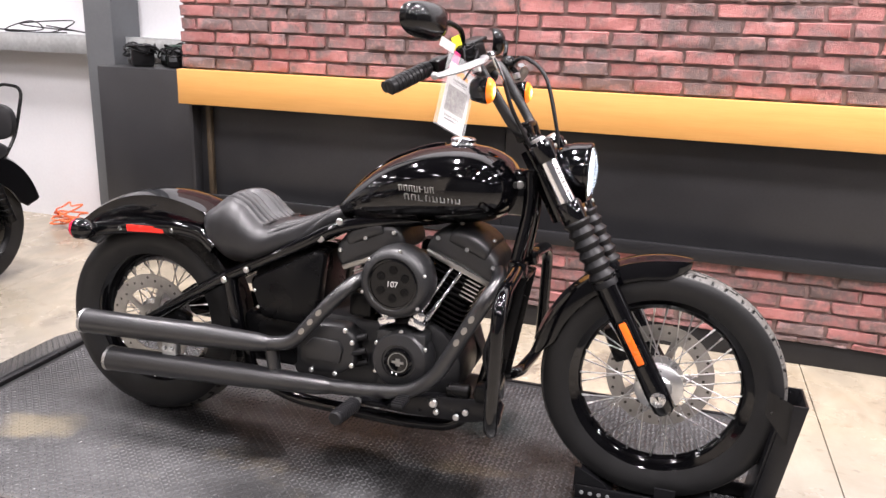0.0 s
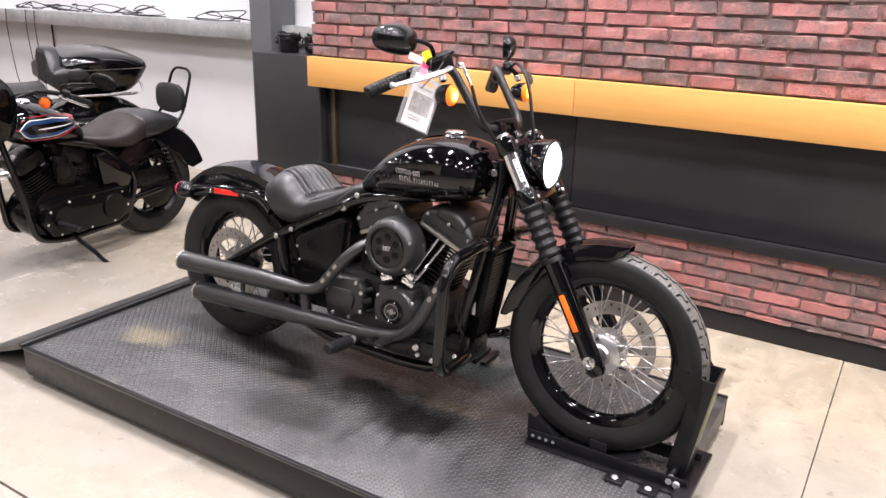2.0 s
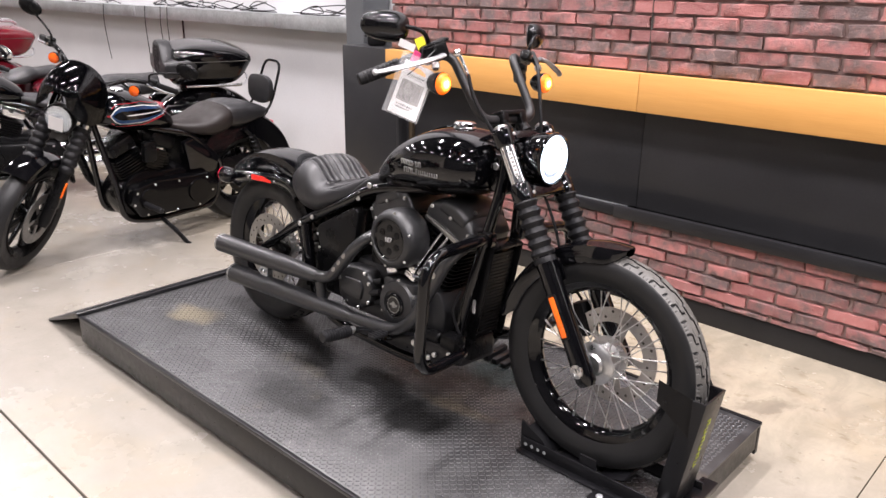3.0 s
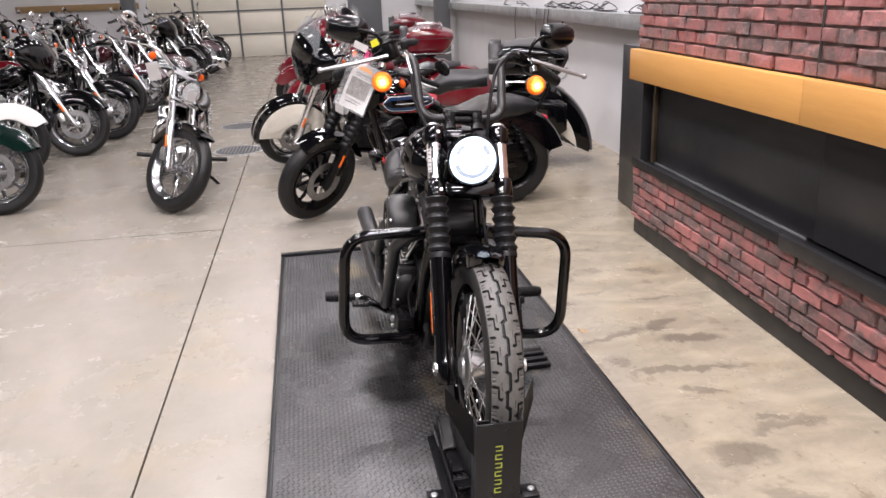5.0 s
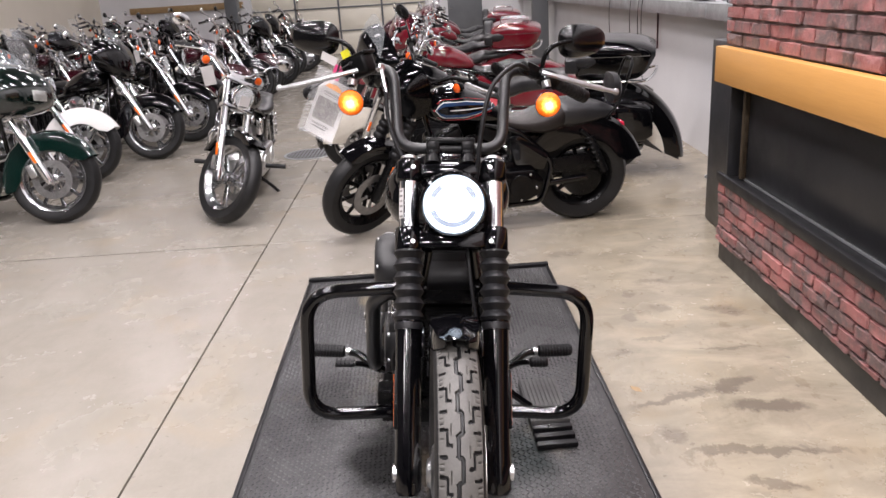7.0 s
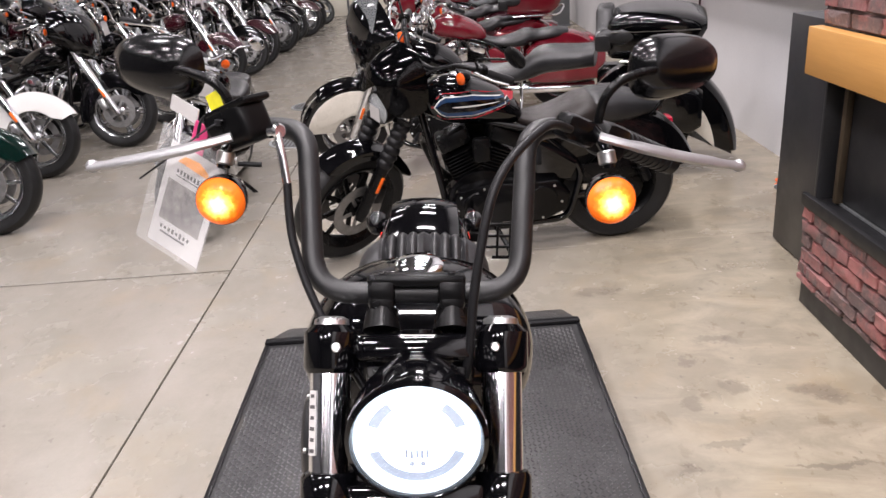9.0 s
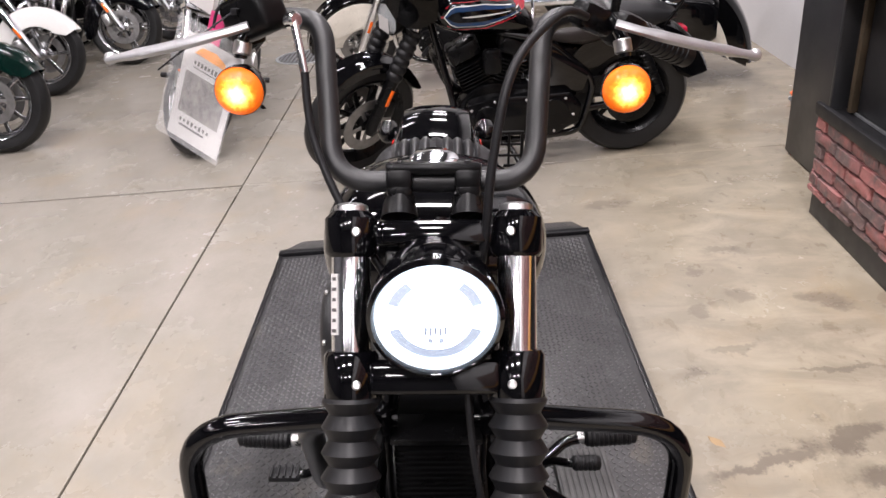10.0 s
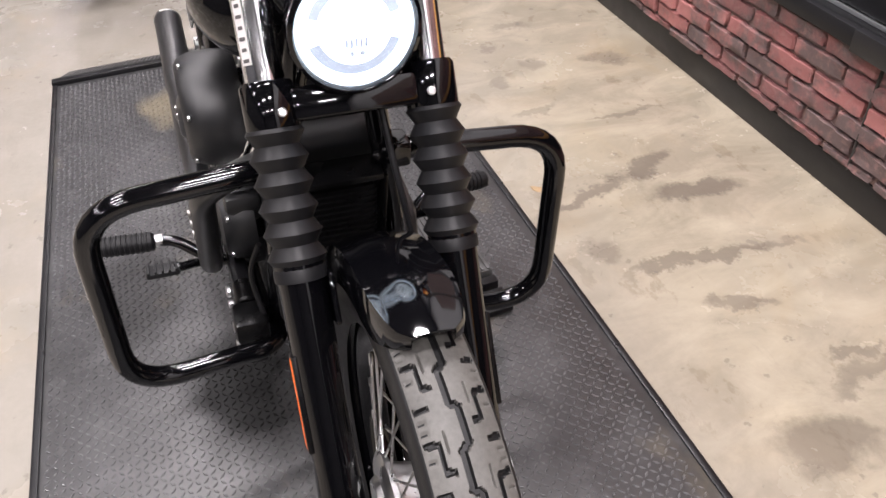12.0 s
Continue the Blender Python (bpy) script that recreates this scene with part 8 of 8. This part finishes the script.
chrome_c = showroom_bike("black cruiser with chrome fork and wire wheels", spot(-7.55, -2.95, 80), GLOSS, CHROME, "wire", fairing="none", bars="high", guard="full", rear_guard="full", primary=DARK_ENGINE, tag_on=True)
black_c = showroom_bike("all black cruiser with orange reflectors", spot(-8.7, -3.1, 82), GLOSS, SATIN, "wire", fairing="none", bars="high", guard="short")
red_c = showroom_bike("dark cherry cruiser with low bars and chrome engine", spot(-9.8, -3.0, 80), MAROON, CHROME, "five", fairing="none", bars="low", guard="full", rear_guard="full", primary=ALU, bags=True)
LEANM = Matrix.Rotation(radians(-5), 4, "X")
rnd = random.Random(17)
front_row = [chrome_c, red_c, black_c, black_t, chrome_c, black_t, red_c, chrome_c, black_c, lone]
for i, src in enumerate(front_row):
    copy_thing(src, spot(-10.7 - 0.80 * i + rnd.uniform(-0.08, 0.08), -3.0 + rnd.uniform(-0.15, 0.15), 82 + rnd.uniform(-4, 4)) @ LEANM)
back_row = [red_t, black_t, black_c, red_c, black_t, chrome_c, black_c, black_t, red_c, black_t, windscreen_tourer, chrome_c, black_c, red_c, chrome_c, black_t, lone, black_c, red_c]
for i, src in enumerate(back_row):
    copy_thing(src, spot(-4.5 - 0.74 * i + rnd.uniform(-0.1, 0.1), -5.55 + rnd.uniform(-0.15, 0.15), 80 + rnd.uniform(-5, 5)) @ LEANM)
third_row = [black_t, black_c, red_c, black_t, chrome_c, windscreen_tourer, black_c, red_c, chrome_c, black_t, chrome_c, red_c, lone, black_c, black_t]
for i, src in enumerate(third_row):
    copy_thing(src, spot(-6.4 - 0.8 * i + rnd.uniform(-0.1, 0.1), -7.5 + rnd.uniform(-0.12, 0.1), 86 + rnd.uniform(-5, 5)) @ LEANM)

# ---------------------------------------------------------------- bricks
def brick_mesh(seed, L, H=0.0575, D=0.02):
    """A cast brick slip: wavy worn edges, pillowed face."""
    r = random.Random(seed)
    nx, nz = 7, 4
    bm = B()
    grid = []
    for i in range(nx + 1):
        col = []
        for j in range(nz + 1):
            u, v = i / nx, j / nz
            ex, ez = min(u, 1 - u), min(v, 1 - v)
            x = (u - 0.5) * L + (r.uniform(-0.006, 0.0035) if ex < 0.01 else r.uniform(-0.005, 0.005))
            z = (v - 0.5) * H + ((r.uniform(-0.0015, 0.005) if v < 0.5 else r.uniform(-0.005, 0.0015)) if ez < 0.01 else r.uniform(-0.002, 0.002))
            y = -D * (0.74 if min(ex, ez) < 0.01 else 1.0) + r.uniform(-0.004, 0.004)
            if ex < 0.01 and ez < 0.01:
                x *= 1 - 0.004 / L * 2
                z *= 0.93
            if 0.01 < ex < 0.2:
                x = (u - 0.5) * L * 1.3 if ex < 0.16 else x
            if 0.01 < ez < 0.3:
                z = (v - 0.5) * H * 1.72
            col.append(bm.verts.new((x, y, z)))
        grid.append(col)
    for i in range(nx):
        for j in range(nz):
            bm.faces.new((grid[i][j], grid[i + 1][j], grid[i + 1][j + 1], grid[i][j + 1]))
    rim = [grid[i][0] for i in range(nx + 1)] + [grid[nx][j] for j in range(1, nz + 1)] + [grid[i][nz] for i in range(nx - 1, -1, -1)] + [grid[0][j] for j in range(nz - 1, 0, -1)]
    back = [bm.verts.new((v.co.x * 1.01, 0.004, v.co.z * 1.02)) for v in rim]
    n = len(rim)
    for k in range(n):
        bm.faces.new((rim[k], rim[(k + 1) % n], back[(k + 1) % n], back[k]))
    return bm


CH, CL = 0.0655, 0.2135
full_meshes, short_meshes = [], []


def lay(parent, levels, x0, x1, seed):
    """Courses between the given levels, in running bond."""
    r = random.Random(seed)
    for j, (za, zb) in enumerate(zip(levels, levels[1:])):
        z, hh = (za + zb) / 2, zb - za - 0.0105
        x = x0 - (CL * 0.5 if j % 2 else 0.0) - r.uniform(0, 0.02)
        while x < x1 - 0.03:
            a, b = max(x, x0), min(x + CL, x1)
            if b - a > 0.05:
                w = b - a - r.uniform(0.012, 0.020)
                pool = full_meshes if w > 0.19 and abs(hh - 0.055) < 0.003 else None
                m = at((a + b) / 2 + r.uniform(-0.003, 0.003), WY + 0.0135 + r.uniform(-0.007, 0.003), z + r.uniform(-0.0015, 0.0015)) @ Matrix.Rotation(r.uniform(-0.012, 0.012), 4, "Y") @ Matrix.Rotation(r.uniform(-0.012, 0.012), 4, "Z")
                if pool is not None and len(pool) >= 24:
                    again(r.choice(pool), m, parent)
                else:
                    ob = part("brick", brick_mesh(r.randrange(10 ** 6), w, hh), BRICK, parent, m=m, angle=32)
                    if pool is not None:
                        pool.append(ob)
            x += CL


upper = thing("brick_panel_upper", "red and charcoal cast brick panel above the fascia", "brick wall", kind="structure")
part("mortar", box(B(), ((WX0 + WX1) / 2 + 0.006, WY + 0.05, 1.83), (WX1 - WX0 - 0.012, 0.08, 1.33), 0.003), MORTAR, upper)
lower = thing("brick_panel_lower", "red and charcoal cast brick panel above the plinth", "brick wall", kind="structure")
part("mortar", box(B(), ((WX0 + WX1) / 2 + 0.006, WY + 0.05, 0.275), (WX1 - WX0 - 0.012, 0.08, 0.338), 0.003), MORTAR, lower)
lay(upper, [1.167 + CH * j for j in range(12)], WX0, 1.55, 1)
lay(lower, [0.107, 0.14] + [0.14 + 0.0606 * j for j in range(1, 6)], WX0, 1.75, 2)
for panel, z, h in ((upper, 1.53, 0.72), (lower, 0.275, 0.33)):
    part("panel_joint", box(B(), (SEAM + 0.05, WY - 0.006, z), (0.0025, 0.012, h), 0), GROOVE, panel)
# returns at the left end of the panels
for j in range(11):
    part("brick", brick_mesh(900 + j, 0.07 if j % 2 else 0.095), BRICK, upper, m=at(WX0 + 0.012, WY + 0.05, 1.167 + CH * (j + 0.5)) @ Matrix.Rotation(radians(-90), 4, "Z"), angle=60)
for j in range(5):
    part("brick", brick_mesh(950 + j, 0.07 if j % 2 else 0.095), BRICK, lower, m=at(WX0 + 0.012, WY + 0.05, 0.14 + 0.0606 * (j + 0.5)) @ Matrix.Rotation(radians(-90), 4, "Z"), angle=60)
